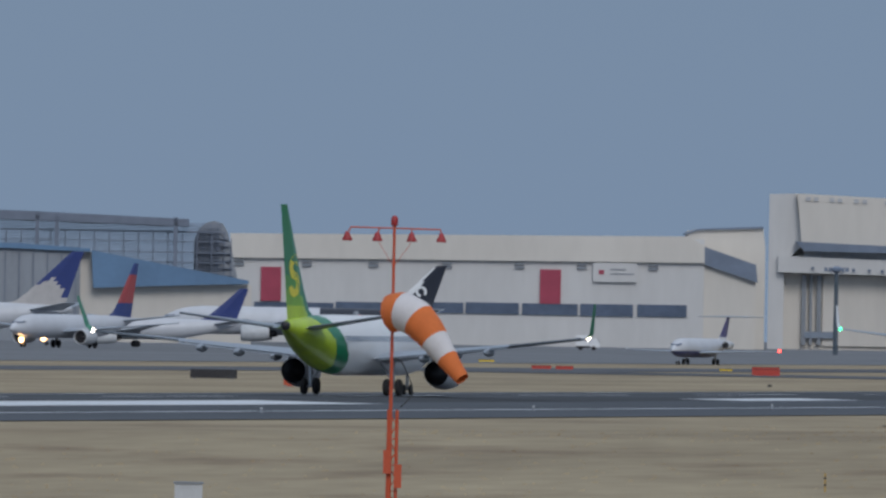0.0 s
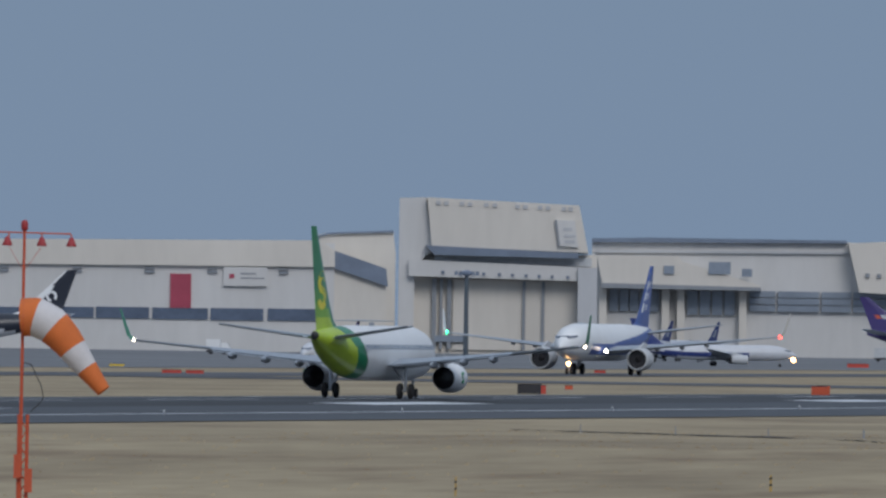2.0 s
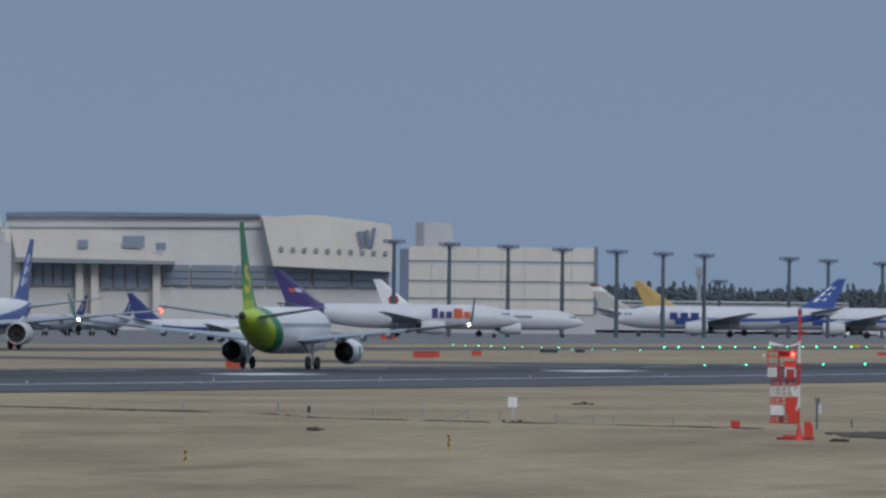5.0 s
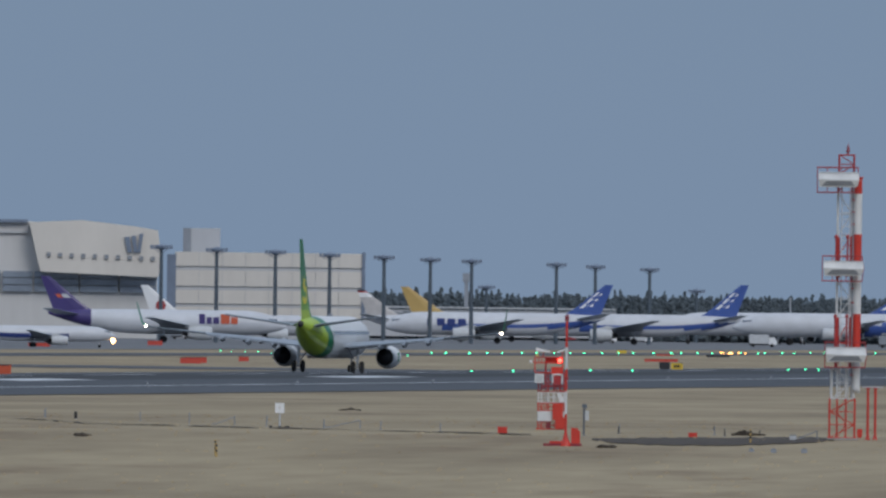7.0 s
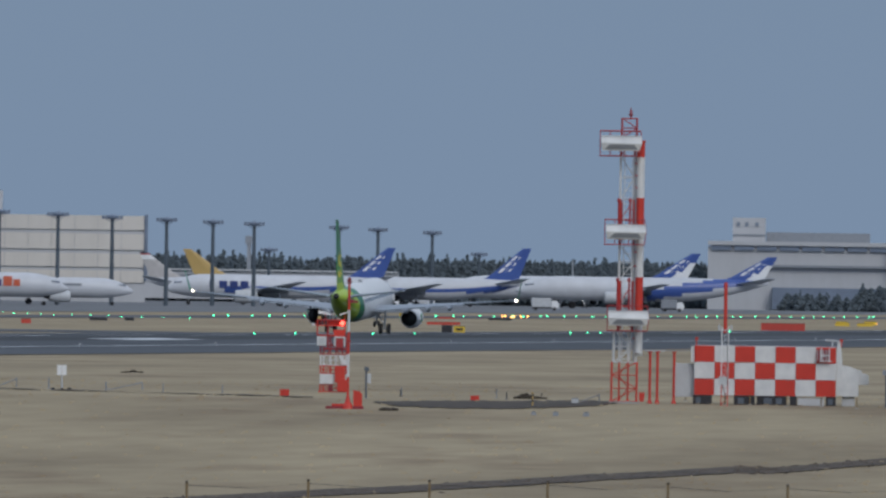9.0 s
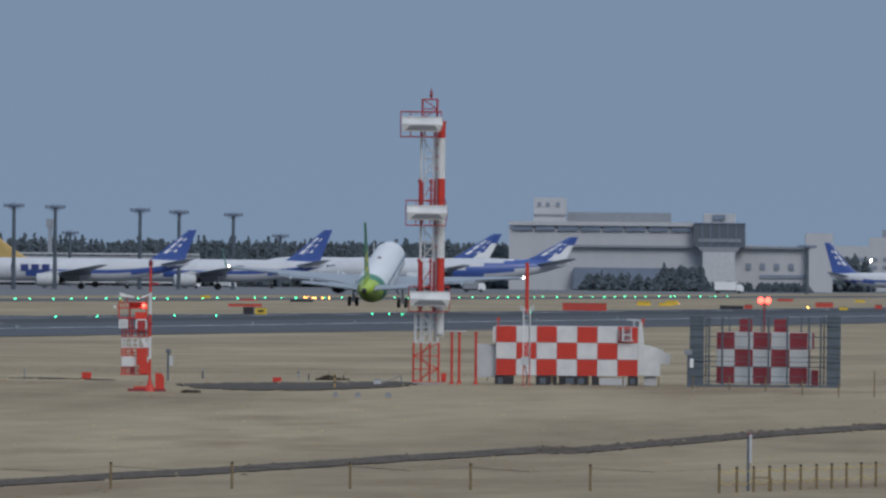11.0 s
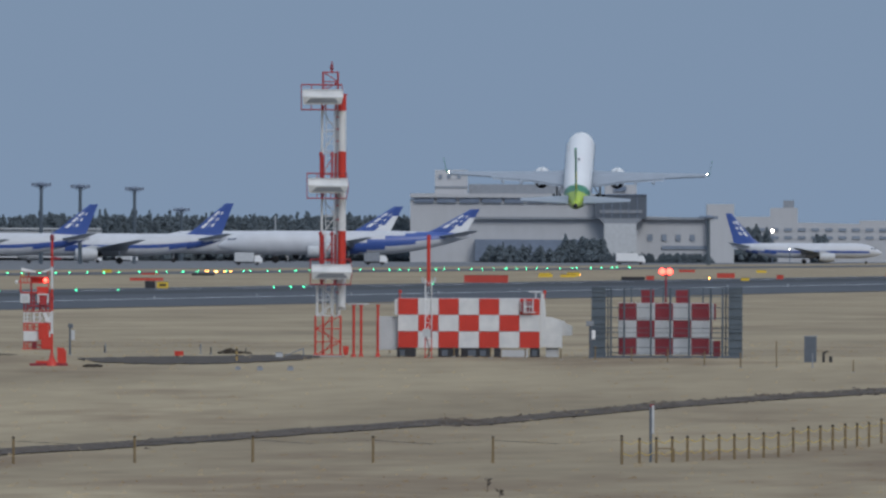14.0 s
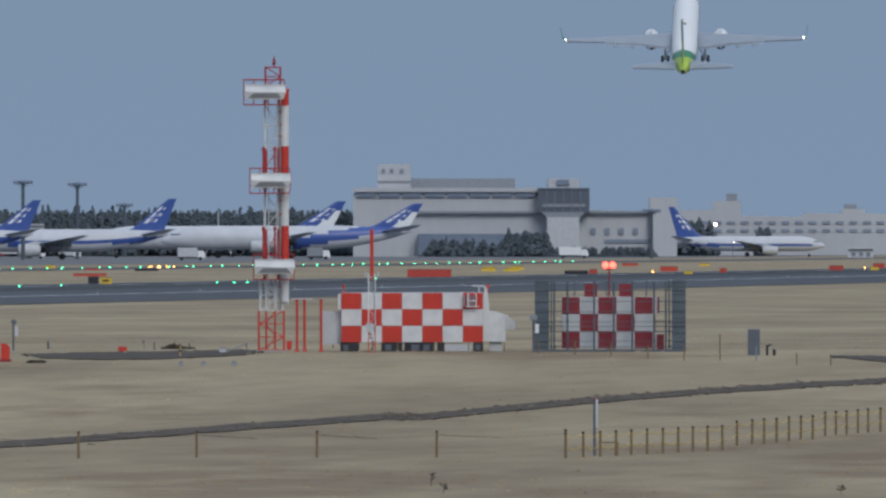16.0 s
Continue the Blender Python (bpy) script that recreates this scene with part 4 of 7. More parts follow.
for x0 in (1507, 1520, 1533):
    f.rect("window", (x0 - 784 + 3117, (447 - 441) + 147), (x0 + 7 - 784 + 3117, (454 - 441) + 147), -0.2, 0.3, M["pane"])

# engine test stand and blue-roofed sheds
f = Front("blue_roofed_shed", "low shed with a sloping blue roof", "building", -532.9, 3050)
f.slab("wall", f.down([(-843.9, 5.0), (-623.8, 9.4), (-617.8, 69.3), (-337.8, 69.6)]), 0, 50, M["ivory"])
f.slab("roof", [(-621.8, 12.3), (-483.4, 37.0), (-343.0, 61.7), (-342.9, 67.7), (-483.1, 73.0), (-617.7, 79.0)], -3, 50, M["blueroof"], "blue sheet roof")
f.slab("roof", [(-844.0, 1.0), (-744.0, 2.4), (-623.8, 9.4), (-623.7, 15.4), (-843.9, 9.0)], -3, 50, M["blueroof"], "blue sheet roof")
# Grey slab with ribs, added to darken the left part of the wall.
f.slab("side_screen", f.down([(-860.0, 10.0), (-641.0, 17.0)]), -2.0, -0.4, M["screen"], "grey slab added over the left part of the wall")
for i in range(9):
    f.rect("screen_rib", (-850.0 + i * 25, 18.0), (-848.0 + i * 25, 150.0), -2.3, -2.0, M["mesh_steel"])
f = Front("engine_test_stand", "open grey steel gantry with a mesh dome for engine tests", "test stand", -583.7, 3200)
f.slab("roof_beam", [(-865.0, -58.6), (-724.9, -55.0), (-449.8, -45.5), (-449.5, -32.5), (-724.6, -39.0), (-864.7, -42.6)], 0, 30, M["mesh_steel"])
for x in (65, 100, 310):
    f.rect("column", (x - 3 - 784, (385 - 441) + 8), (x + 4 - 784, (612 - 441) + 10), 0, 1.5, M["mesh_steel"])
for y in (408, 425, 445, 462, 480):
    f.rect("rail", (-784, (y - 441) + 9), (400 - 784, (y + 2 - 441) + 9), 3, 3.5, M["mesh_steel"])
for x in range(10, 400, 26):
    f.rect("upright", (x - 784, (408 - 441) + 9), (x + 2 - 784, (500 - 441) + 9), 3, 3.5, M["mesh_steel"])
for i in range(34):  # wire mesh hung between beam and roof
    f.rect("mesh_wire", (-784, -38 + i * 2.6), (-392, -36.9 + i * 2.6), 4.0, 4.2, M["mesh_steel"])
for i in range(6):
    f.rect("dome_rib", (-438 + i * 12.5, -8 - 22 * math.sin(math.pi * (i + 0.6) / 6)), (-436 + i * 12.5, 60), 5.4, 6.0, M["mesh_steel"])
for i in range(6):
    f.rect("dome_ring", (-436 - i * 0.5, -12 + i * 13), (-380 + i * 2.2, -10.6 + i * 13), 5.2, 5.9, M["mesh_steel"])
f.slab("dome", f.down([(-439.1, -8.7), (-432.5, -28.8), (-419.7, -40.0), (-404.7, -43.3), (-389.6, -38.5), (-380.4, -22.7), (-371.7, 15.2), (-363.1, 55.0)]), 6, 40, M["screen"], "grey mesh dome")

# ---- apron flood-light poles ----
def flood_pole(h, v, d):
    x, y = site(h, d)
    g, top = gz(x, y), height(v, d)
    ob = thing("flood_light_pole", "tall dark apron flood-light pole", "light pole", pose(x, y, g, 0, 0, 14), group="apron light poles")
    H = top - g
    part("pole", rods(((0, 0, 0), (0, 0, H), 0.55, 0.4, 8)), M["cage"], ob)
    part("lamp_ring", loft([ring_flat(r, z) for r, z in ((0.5, H - 0.9), (1.3, H - 0.5), (1.35, H), (0.4, H + 0.4))]), M["bluegrey"], ob)
    for s in (-1, 1):
        for dx in (1.3, 2.2):
            part("flood_lamp", boxes((s * dx - 0.36, s * dx + 0.36, -0.4, 0.4, H - 0.7, H + 0.15)), M["bluegrey"], ob)
        part("bracket", rods(((0, 0, H - 1.6), (s * 2.2, 0, H - 0.4), 0.09)), M["bluegrey"], ob)


def ring_flat(r, z, n=10):
    return [(r * math.cos(2 * math.pi * i / n), r * math.sin(2 * math.pi * i / n), z) for i in range(n)]


for h, v, d in ((696.9, 22.6, 2950), (1605.5, 0.6, 3250), (1703.5, 4.6, 3300), (1807.6, 7.6, 3350), (1903.6, 11.6, 3400), (1999.9, 14.4, 3450), (2081.9, 17.4, 3500), (2154.9, 19.4, 3550), (2181.5, 65.1, 4200), (2305.0, 23.6, 3650), (2374.0, 26.7, 3700), (2470.1, 30.5, 3800), (2553.5, 67.4, 4300), (3486.0, 78.0, 3900)):
    flood_pole(h, v, d)


# ---- far wood ----
def wood(name, label, stands, seed):
    """Conifers as tapered trunks with many rough clumps; stands: count, bearing from and to, distance from and to, height, spread."""
    rnd = random.Random(seed)
    base_bm = bmesh.new()
    bmesh.ops.create_icosphere(base_bm, subdivisions=1, radius=1.0)
    ico_v = [v.co.copy() for v in base_bm.verts]
    ico_f = [[v.index for v in q.verts] for q in base_bm.faces]
    base_bm.free()
    verts, faces = [], []
    for count, h0, h1, d0, d1, tall, wide in stands:
        for i in range(count):
            x, y = site(h0 + rnd.random() * (h1 - h0), d0 + rnd.random() * (d1 - d0))
            base, H = gz(x, y) - 0.3, tall * (0.84 + 0.2 * rnd.random())
            if rnd.random() < 0.08:
                H *= 1.12
            w = wide * (0.6 + 0.9 * rnd.random())
            n0 = len(verts)  # tapered trunk
            verts += [(x - 0.35, y, base), (x + 0.3, y - 0.3, base), (x + 0.3, y + 0.3, base), (x, y, base + H * 0.8)]
            faces += [(n0, n0 + 1, n0 + 3), (n0 + 1, n0 + 2, n0 + 3), (n0 + 2, n0, n0 + 3)]
            n = 34 + rnd.randrange(12)
            for k_ in range(n):
                f_ = (k_ + 0.4 * rnd.random()) / n
                r = (0.5 + 0.42 * w * (1.05 - f_) ** 0.9) * (0.36 + 0.5 * rnd.random()) * min(1, tall / 9)
                q_ = 0.75 * w * (1.03 - f_)
                c = Vector((x + rnd.uniform(-q_, q_), y + rnd.uniform(-q_, q_), base + H * (0.12 + 0.9 * f_)))
                n0 = len(verts)
                for q in ico_v:
                    verts.append(tuple(c + q * r + Vector((rnd.uniform(-1, 1), rnd.uniform(-1, 1), rnd.uniform(-1, 1))) * r * 0.33))
                faces += [tuple(n0 + t for t in q) for q in ico_f]
    me = bpy.data.meshes.new(name)
    me.from_pydata(verts, [], faces)
    me.materials.append(M["hazed_leaf"])
    tagged(new(name, me), label, "trees", kind="stuff")


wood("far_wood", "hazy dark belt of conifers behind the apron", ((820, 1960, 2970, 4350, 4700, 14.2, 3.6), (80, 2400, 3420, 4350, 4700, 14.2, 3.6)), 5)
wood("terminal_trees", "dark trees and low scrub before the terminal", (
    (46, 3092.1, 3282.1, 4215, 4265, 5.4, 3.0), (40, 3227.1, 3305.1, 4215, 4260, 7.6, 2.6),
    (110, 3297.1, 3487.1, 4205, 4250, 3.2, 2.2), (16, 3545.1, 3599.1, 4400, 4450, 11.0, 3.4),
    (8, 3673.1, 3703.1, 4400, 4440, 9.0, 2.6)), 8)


# ---- things on the near grass ----
def spot(h, v):
    """Where the line of sight h, v meets the ground."""
    d = 380.0
    while d < 4500:
        x, y = site(h, d)
        if height(v, d) <= gz(x, y):
            break
        d += 1.0 if d < 1200 else 5.0
    return x, y, gz(x, y), d


def stand(name, label, category, h, v, d=None, group="", turn=None):
    x, y, z, dd = spot(h, v)
    if d:
        x, y = site(h, d)
        z = gz(x, y)
    a = h / UNIT - radians(15.5)
    return thing(name, label, category, pose(x, y, z, 0, 0, -math.degrees(a) if turn is None else turn), group)


# windsock on its lit mast
def windsock():
    d = 300.0
    hx, vx = -90.7, 200.5
    x, y = site(hx, d)
    g = gz(x, y)
    ob = thing("windsock_mast", "orange lattice mast with a hanging orange and white windsock", "windsock", pose(x, y, g, 0, 0.25, 14))
    top = height(-52, d) - g
    q = d / UNIT
    part("pole", rods(((0, 0, top - 6.2), (0, 0, top), 0.042, 0.03, 10)), M["orange"], ob)
    zl = top - 4.06
    for dx in (-0.04, 0.135):
        part("mast_leg", rods(((dx, 0, 0), (dx, 0, zl), 0.035, 0.035, 8)), M["orange"], ob)
        part("mast_leg", rods(((dx, 0.2, 0), (dx, 0.2, zl), 0.035, 0.035, 8)), M["orange"], ob)
    zz = 0.3
    while zz < zl - 0.3:
        part("brace", rods(((-0.04, 0, zz), (0.135, 0, zz + 0.28), 0.014), ((0.135, 0, zz + 0.28), (-0.04, 0, zz + 0.56), 0.014), ((-0.04, 0, zz), (0.135, 0, zz), 0.014)), M["orange"], ob)
        zz += 0.56
    for dx, z0 in ((-0.05, zl - 1.35), (0.18, zl - 1.65)):
        part("junction_box", boxes((dx - 0.08, dx + 0.08, -0.16, -0.04, z0, z0 + 0.5)), M["orange"], ob)
    bar = top - 0.19
    part("crossbar", rods(((-0.93, 0, bar), (0.97, 0, bar - 0.02), 0.018), ((-0.93, 0, bar), (-1.0, 0, bar - 0.16), 0.016), ((0.97, 0, bar), (1.03, 0, bar - 0.16), 0.016), ((-0.33, 0, bar), (-0.33, 0, bar - 0.14), 0.014), ((0.37, 0, bar), (0.37, 0, bar - 0.14), 0.014)), M["orange"], ob)
    part("stay", rods(((-0.33, 0, bar - 0.3), (-0.02, 0, bar - 0.8), 0.006), ((0.37, 0, bar - 0.3), (0.02, 0, bar - 0.8), 0.006)), M["orange"], ob)
    for dx in (-1.0, -0.36, 0.37, 1.0):
        part("lamp_shade", loft([[(dx + r * math.cos(2 * math.pi * i / 14), r * math.sin(2 * math.pi * i / 14), bar - 0.12 + z) for i in range(14)] for r, z in ((0.02, 0.03), (0.05, 0.0), (0.075, -0.07), (0.11, -0.15), (0.105, -0.17))]), M["deep_red"], ob, "red cone lamp shade", smooth=True)
    part("obstacle_lamp", loft([[(r * math.cos(2 * math.pi * i / 12), r * math.sin(2 * math.pi * i / 12), top + z) for i in range(12)] for r, z in ((0.05, -0.16), (0.075, -0.12), (0.075, 0.0), (0.05, 0.06), (0.01, 0.07))]), M["deep_red"], ob, "red obstacle lamp", smooth=True)
    # cable that hangs from the pole into the lattice
    pts = [(0.03, 0, top - 2.95), (0.2, -0.02, top - 3.0), (0.42, -0.03, top - 3.45), (0.47, -0.03, top - 3.7), (0.35, -0.02, top - 3.86), (0.2, 0, top - 4.0)]
    part("cable", rods(*[(a, b, 0.011) for a, b in zip(pts, pts[1:])]), M["cable"], ob)
    # the sock, in five bands, free to turn about the pole
    sock = new("sock")
    sock.parent = ob
    sock.location = (0, -0.06, top - 2.0)
    line = [(-0.10, 0.0, 0.0), (0.14, -0.06, 0.02), (0.42, -0.12, -0.14), (0.66, -0.18, -0.42), (0.86, -0.24, -0.72), (1.06, -0.30, -1.02), (1.30, -0.36, -1.36)]
    wide = (0.405, 0.415, 0.40, 0.345, 0.285, 0.22, 0.15)
    line = [Vector((0.10 + x * (1.27 if x > 0 else 1), y, z * 1.11)) for x, y, z in line]

    def spine(u):
        i = min(int(u), len(line) - 2)
        f_ = u - i
        return line[i].lerp(line[i + 1], f_), wide[i] + (wide[i + 1] - wide[i]) * f_

    def band(u0, u1):
        rings = []
        for j in range(6):
            u = u0 + (u1 - u0) * j / 5
            p, r = spine(u)
            a, b = spine(max(0, u - 0.35))[0], spine(min(5.999, u + 0.35))[0]
            m_ = (b - a).to_track_quat("Z", "Y").to_matrix()
            rings.append([p + m_ @ Vector((math.cos(2 * math.pi * i / 22) * r * (1 + 0.015 * math.sin(5 * u + 3 * i)), math.sin(2 * math.pi * i / 22) * r, 0)) for i in range(22)])
        return loft(rings, caps=False)
    for i, (u0, u1) in enumerate(((0, 1.05), (1.05, 2.15), (2.15, 3.55), (3.55, 4.75), (4.75, 5.999))):
        b = part("sock_band", band(u0, u1), M["sock_orange"] if i % 2 == 0 else M["sock_white"], sock, "orange fabric band" if i % 2 == 0 else "white fabric band", smooth=True)
    part("hoop", rods(*[((line[0].x, 0.41 * math.cos(a * math.pi / 8), 0.41 * math.sin(a * math.pi / 8)), (line[0].x, 0.41 * math.cos((a + 1) * math.pi / 8), 0.41 * math.sin((a + 1) * math.pi / 8)), 0.012) for a in range(16)]), M["orange"], sock)
    return sock


sock = windsock()


def ring_at(cx, cy, r, z, n=12):
    return [(cx + r * math.cos(2 * math.pi * i / n), cy + r * math.sin(2 * math.pi * i / n), z) for i in range(n)]


# glide-path tower with three antenna platforms
def lattice(ob, x0, x1, y0, y1, bands, r=0.035, step=0.62):
    for z0, z1, c in bands:
        for x, y in ((x0, y0), (x1, y0), (x1, y1), (x0, y1)):
            part("tower_leg", rods(((x, y, z0), (x, y, z1), r)), M[c], ob)
        n = max(1, round((z1 - z0) / step))
        for i in range(n):
            a, b = z0 + (z1 - z0) * i / n, z0 + (z1 - z0) * (i + 1) / n
            q = r * 0.5
            sw = i % 2
            for rod in (((x0, y0, a), (x1, y0, a), q), ((x1, y0, a), (x1, y1, a), q), ((x0, y1, a), (x1, y1, a), q), ((x0, y0, a), (x0, y1, a), q),
                        ((x1 if sw else x0, y0, a), (x0 if sw else x1, y0, b), q), ((x1 if sw else x0, y1, a), (x0 if sw else x1, y1, b), q), ((x0, y0, a), (x0, y1, b), q), ((x1, y0, a), (x1, y1, b), q)):
                part("bracing", rods(rod), M[c], ob)


def glide_tower():
    ob = stand("antenna_tower", "tall red and white lattice antenna tower with three platforms", "antenna tower", 2815.8, 328.2, 702)
    ob.location.z += 0.1
    part("footing_slab", boxes((-0.85, 0.72, -0.15, 1.35, -0.12, 0.0)), M["concrete"], ob, "low concrete footing")
    lattice(ob, -0.70, 0.55, 0, 1.2, ((0, 1.95, "red"),), 0.05, 0.65)
    lattice(ob, -0.33, 0.11, 0.1, 0.6, ((0, 1.95, "red"), (1.95, 3.5, "chalk_white")), 0.045, 0.65)
    lattice(ob, -0.62, 0.48, 0.15, 1.0, ((1.95, 3.5, "chalk_white"),), 0.06, 0.78)
    lattice(ob, -0.40, 0.30, 0.2, 0.9, ((3.5, 4.7, "deep_red"), (4.7, 6.0, "red"), (6.0, 7.8, "chalk_white"), (7.8, 9.0, "deep_red"), (9.0, 10.05, "red"), (10.05, 12.2, "chalk_white"), (12.2, 13.2, "deep_red")), 0.055, 0.9)
    lattice(ob, -0.36, 0.38, 0.2, 0.9, ((13.1, 14.08, "deep_red"),), 0.05, 0.46)
    part("top_frame", rods(*[((a, b, 14.06), (c, d, 14.06), 0.035) for a, b, c, d in ((-0.36, 0.2, 0.38, 0.2), (0.38, 0.2, 0.38, 0.9), (0.38, 0.9, -0.36, 0.9), (-0.36, 0.9, -0.36, 0.2))], ((-0.36, 0.5, 14.06), (0.38, 0.5, 14.06), 0.035)), M["deep_red"], ob)
    part("finial", rods(((0.07, 0.5, 14.05), (0.07, 0.5, 14.22), 0.045)), M["deep_red"], ob)
    part("obstacle_lamp", loft([[(0.07 + r * math.cos(math.pi * i / 6), 0.5 + r * math.sin(math.pi * i / 6), z) for i in range(12)] for r, z in ((0.09, 14.2), (0.10, 14.27), (0.075, 14.3), (0.07, 14.42), (0.03, 14.52), (0.015, 14.62))]), M["maroon"], ob, "dark red obstacle lamp", smooth=True)
    for z0, z1, c in ((2.4, 4.4, "chalk_white"), (4.4, 6.15, "red"), (6.15, 8.75, "chalk_white"), (8.75, 10.1, "red"), (10.1, 12.12, "chalk_white"), (12.12, 12.92, "red")):
        part("cable_duct", rods(((0.60, 0.1, z0), (0.60, 0.1, z1), 0.20, 0.20, 14)), M[c], ob)
        part("duct_collar", rods(((0.60, 0.1, z1 - 0.03), (0.60, 0.1, z1 + 0.02), 0.215, 0.215, 14)), M[c], ob)
    part("duct_cap", rods(((0.60, 0.1, 12.92), (0.60, 0.1, 12.97), 0.26, 0.26, 14)), M["red"], ob)
    part("duct_foot", rods(((0.50, 0.1, 2.35), (0.80, 0.1, 2.35), 0.1), ((0.72, 0.1, 2.35), (0.72, 0.1, 2.65), 0.05)), M["chalk_white"], ob)
    part("riser_pipe", rods(((0.36, 0.0, 2.0), (0.36, 0.0, 12.4), 0.03)), M["greypaint"], ob, "thin grey cable riser")
    for z in (3.1, 6.7, 7.4, 10.6, 11.2, 11.8):
        part("riser_clip", boxes((0.30, 0.46, -0.03, 0.05, z, z + 0.06)), M["deep_red"], ob)
    for zc, w0, w1 in ((4.13, -0.90, 1.07), (8.41, -1.08, 0.87), (12.81, -1.38, 0.61)):
        # white trough antenna: a sloping back over a mouth plate coloured grey for shade
        part("antenna", loft([[(w0 + i, -0.55, zc + 0.36), (w0 + i, -0.92, zc + 0.36), (w0 + i * 0.6, -1.12, zc + 0.02), (w0 + i + 0.05, -1.0, zc - 0.36), (w0 + i + 0.05, -0.55, zc - 0.36)] for i in (0.0,)]
                             + [[(w1, -0.55, zc + 0.36), (w1, -0.92, zc + 0.36), (w1 + 0.04, -1.12, zc - 0.02), (w1 - 0.08, -1.0, zc - 0.36), (w1 - 0.08, -0.55, zc - 0.36)]]), M["chalk_white"], ob, "white trough antenna")
        part("antenna_mouth", loft([[(w0 + 0.16, -1.04, zc - 0.30), (w1 - 0.18, -1.04, zc - 0.30), (w1 - 0.36, -1.13, zc - 0.06), (w0 + 0.42, -1.13, zc - 0.06)], [(w0 + 0.16, -0.96, zc - 0.30), (w1 - 0.18, -0.96, zc - 0.30), (w1 - 0.36, -1.0, zc - 0.06), (w0 + 0.42, -1.0, zc - 0.06)]]), M["greypaint"], ob, "antenna mouth plate with its shade in the grey")
        part("antenna_rim", rods(((w0 + 0.02, -1.0, zc + 0.36), (w1, -1.0, zc + 0.36), 0.02)), M["chalk_white"], ob)
        l0, l1 = w0 - 0.06, w1 - 0.04
        for z in (zc - 0.62, zc + 0.62):
            for y in (-0.86, 0.95):
                part("railing", rods(((l0, y, z), (l1, y, z), 0.03)), M["deep_red"], ob)
            for x in (l0, l1):
                part("railing", rods(((x, -0.86, z), (x, 0.95, z), 0.03)), M["deep_red"], ob)
        for x in (l0, l0 + 0.5, (l0 + l1) / 2 + 0.2, l1):
            for y in (-0.86, 0.95):
                part("railing_post", rods(((x + (0.08 if x == l1 else 0), y, zc - 0.02), (x, y, zc + 0.62), 0.022), ((x, y, zc - 0.62), (x + (0.08 if x == l1 else 0), y, zc - 0.02), 0.022)), M["deep_red"], ob)
        for i in range(12):  # grating bars of the deck
            x = l0 + (l1 - l0) * (i + 0.5) / 12
            part("grating_bar", rods(((x, -0.86, zc - 0.60), (x, 0.95, zc - 0.60), 0.012)), M["deep_red"], ob)
        top = {4.13: 1.95, 8.41: 1.62}.get(zc, 0)
        for x in ((-0.47, 0.10) if top else ()):
            part("feed_column", rods(((x, -0.25, zc - 0.4), (x, -0.25, zc + top), 0.045, 0.045, 8), ((x + 0.16, -0.2, zc - 0.4), (x + 0.16, -0.2, zc + top - 0.1), 0.035, 0.035, 8), ((x, -0.25, zc + top * 0.7), (x + 0.16, -0.2, zc + top * 0.7), 0.025), ((x, -0.25, zc + top - 0.12), (x, -0.25, zc + top), 0.085, 0.085, 8), ((x, -0.25, zc + top), (x, -0.25, zc + top + 0.07), 0.085, 0.03, 8)), M["deep_red"], ob, "deep red feed column with a rounded cap")
    part("ladder", rods(((-0.2, 0, 2.0), (-0.2, 0.1, 12.5), 0.02), ((0.2, 0, 2.0), (0.2, 0.1, 12.5), 0.02), *[((-0.2, 0.02, z * 0.35), (0.2, 0.02, z * 0.35), 0.014) for z in range(6, 34)]), M["chalk_white"], ob)
    for x, y in ((-0.70, 0), (0.55, 0), (0.11, 0.1), (-0.33, 0.1)):
        part("footing", rods(((x, y, 0), (x, y, 0.08), 0.11, 0.07, 8)), M["red"], ob)
    part("cabinet", boxes((0.68, 0.95, 0, 0.3, 0.1, 0.45)), M["red"], ob)
    part("cabinet_stand", boxes((0.72, 0.91, 0.05, 0.25, 0, 0.1)), M["red"], ob)


glide_tower()


def red_frame():
    """Three red posts with flared feet, two of them under a pale bar."""
    ob = stand("cable_frame", "three red posts with flared feet under a pale grey bar", "cable frame", 2865.8, 327.5, 704)
    for x in (-0.20, 0.17, 1.0):
        part("post", rods(((x, 0, 0), (x, 0, 2.58), 0.065, 0.065, 10), ((x, 0, 0), (x, 0, 0.22), 0.13, 0.066, 10)), M["red"], ob)
        part("cap", rods(((x, 0, 2.50), (x, 0, 2.60), 0.07, 0.12, 10)), M["red"], ob)
    part("bar", boxes((-0.50, 0.54, -0.07, 0.07, 2.60, 2.67)), M["lightgrey"], ob, "pale grey bar")
    part("cable_rail", rods(((0.54, 0, 2.64), (1.85, 0, 2.66), 0.018)), M["greypaint"], ob)


red_frame()


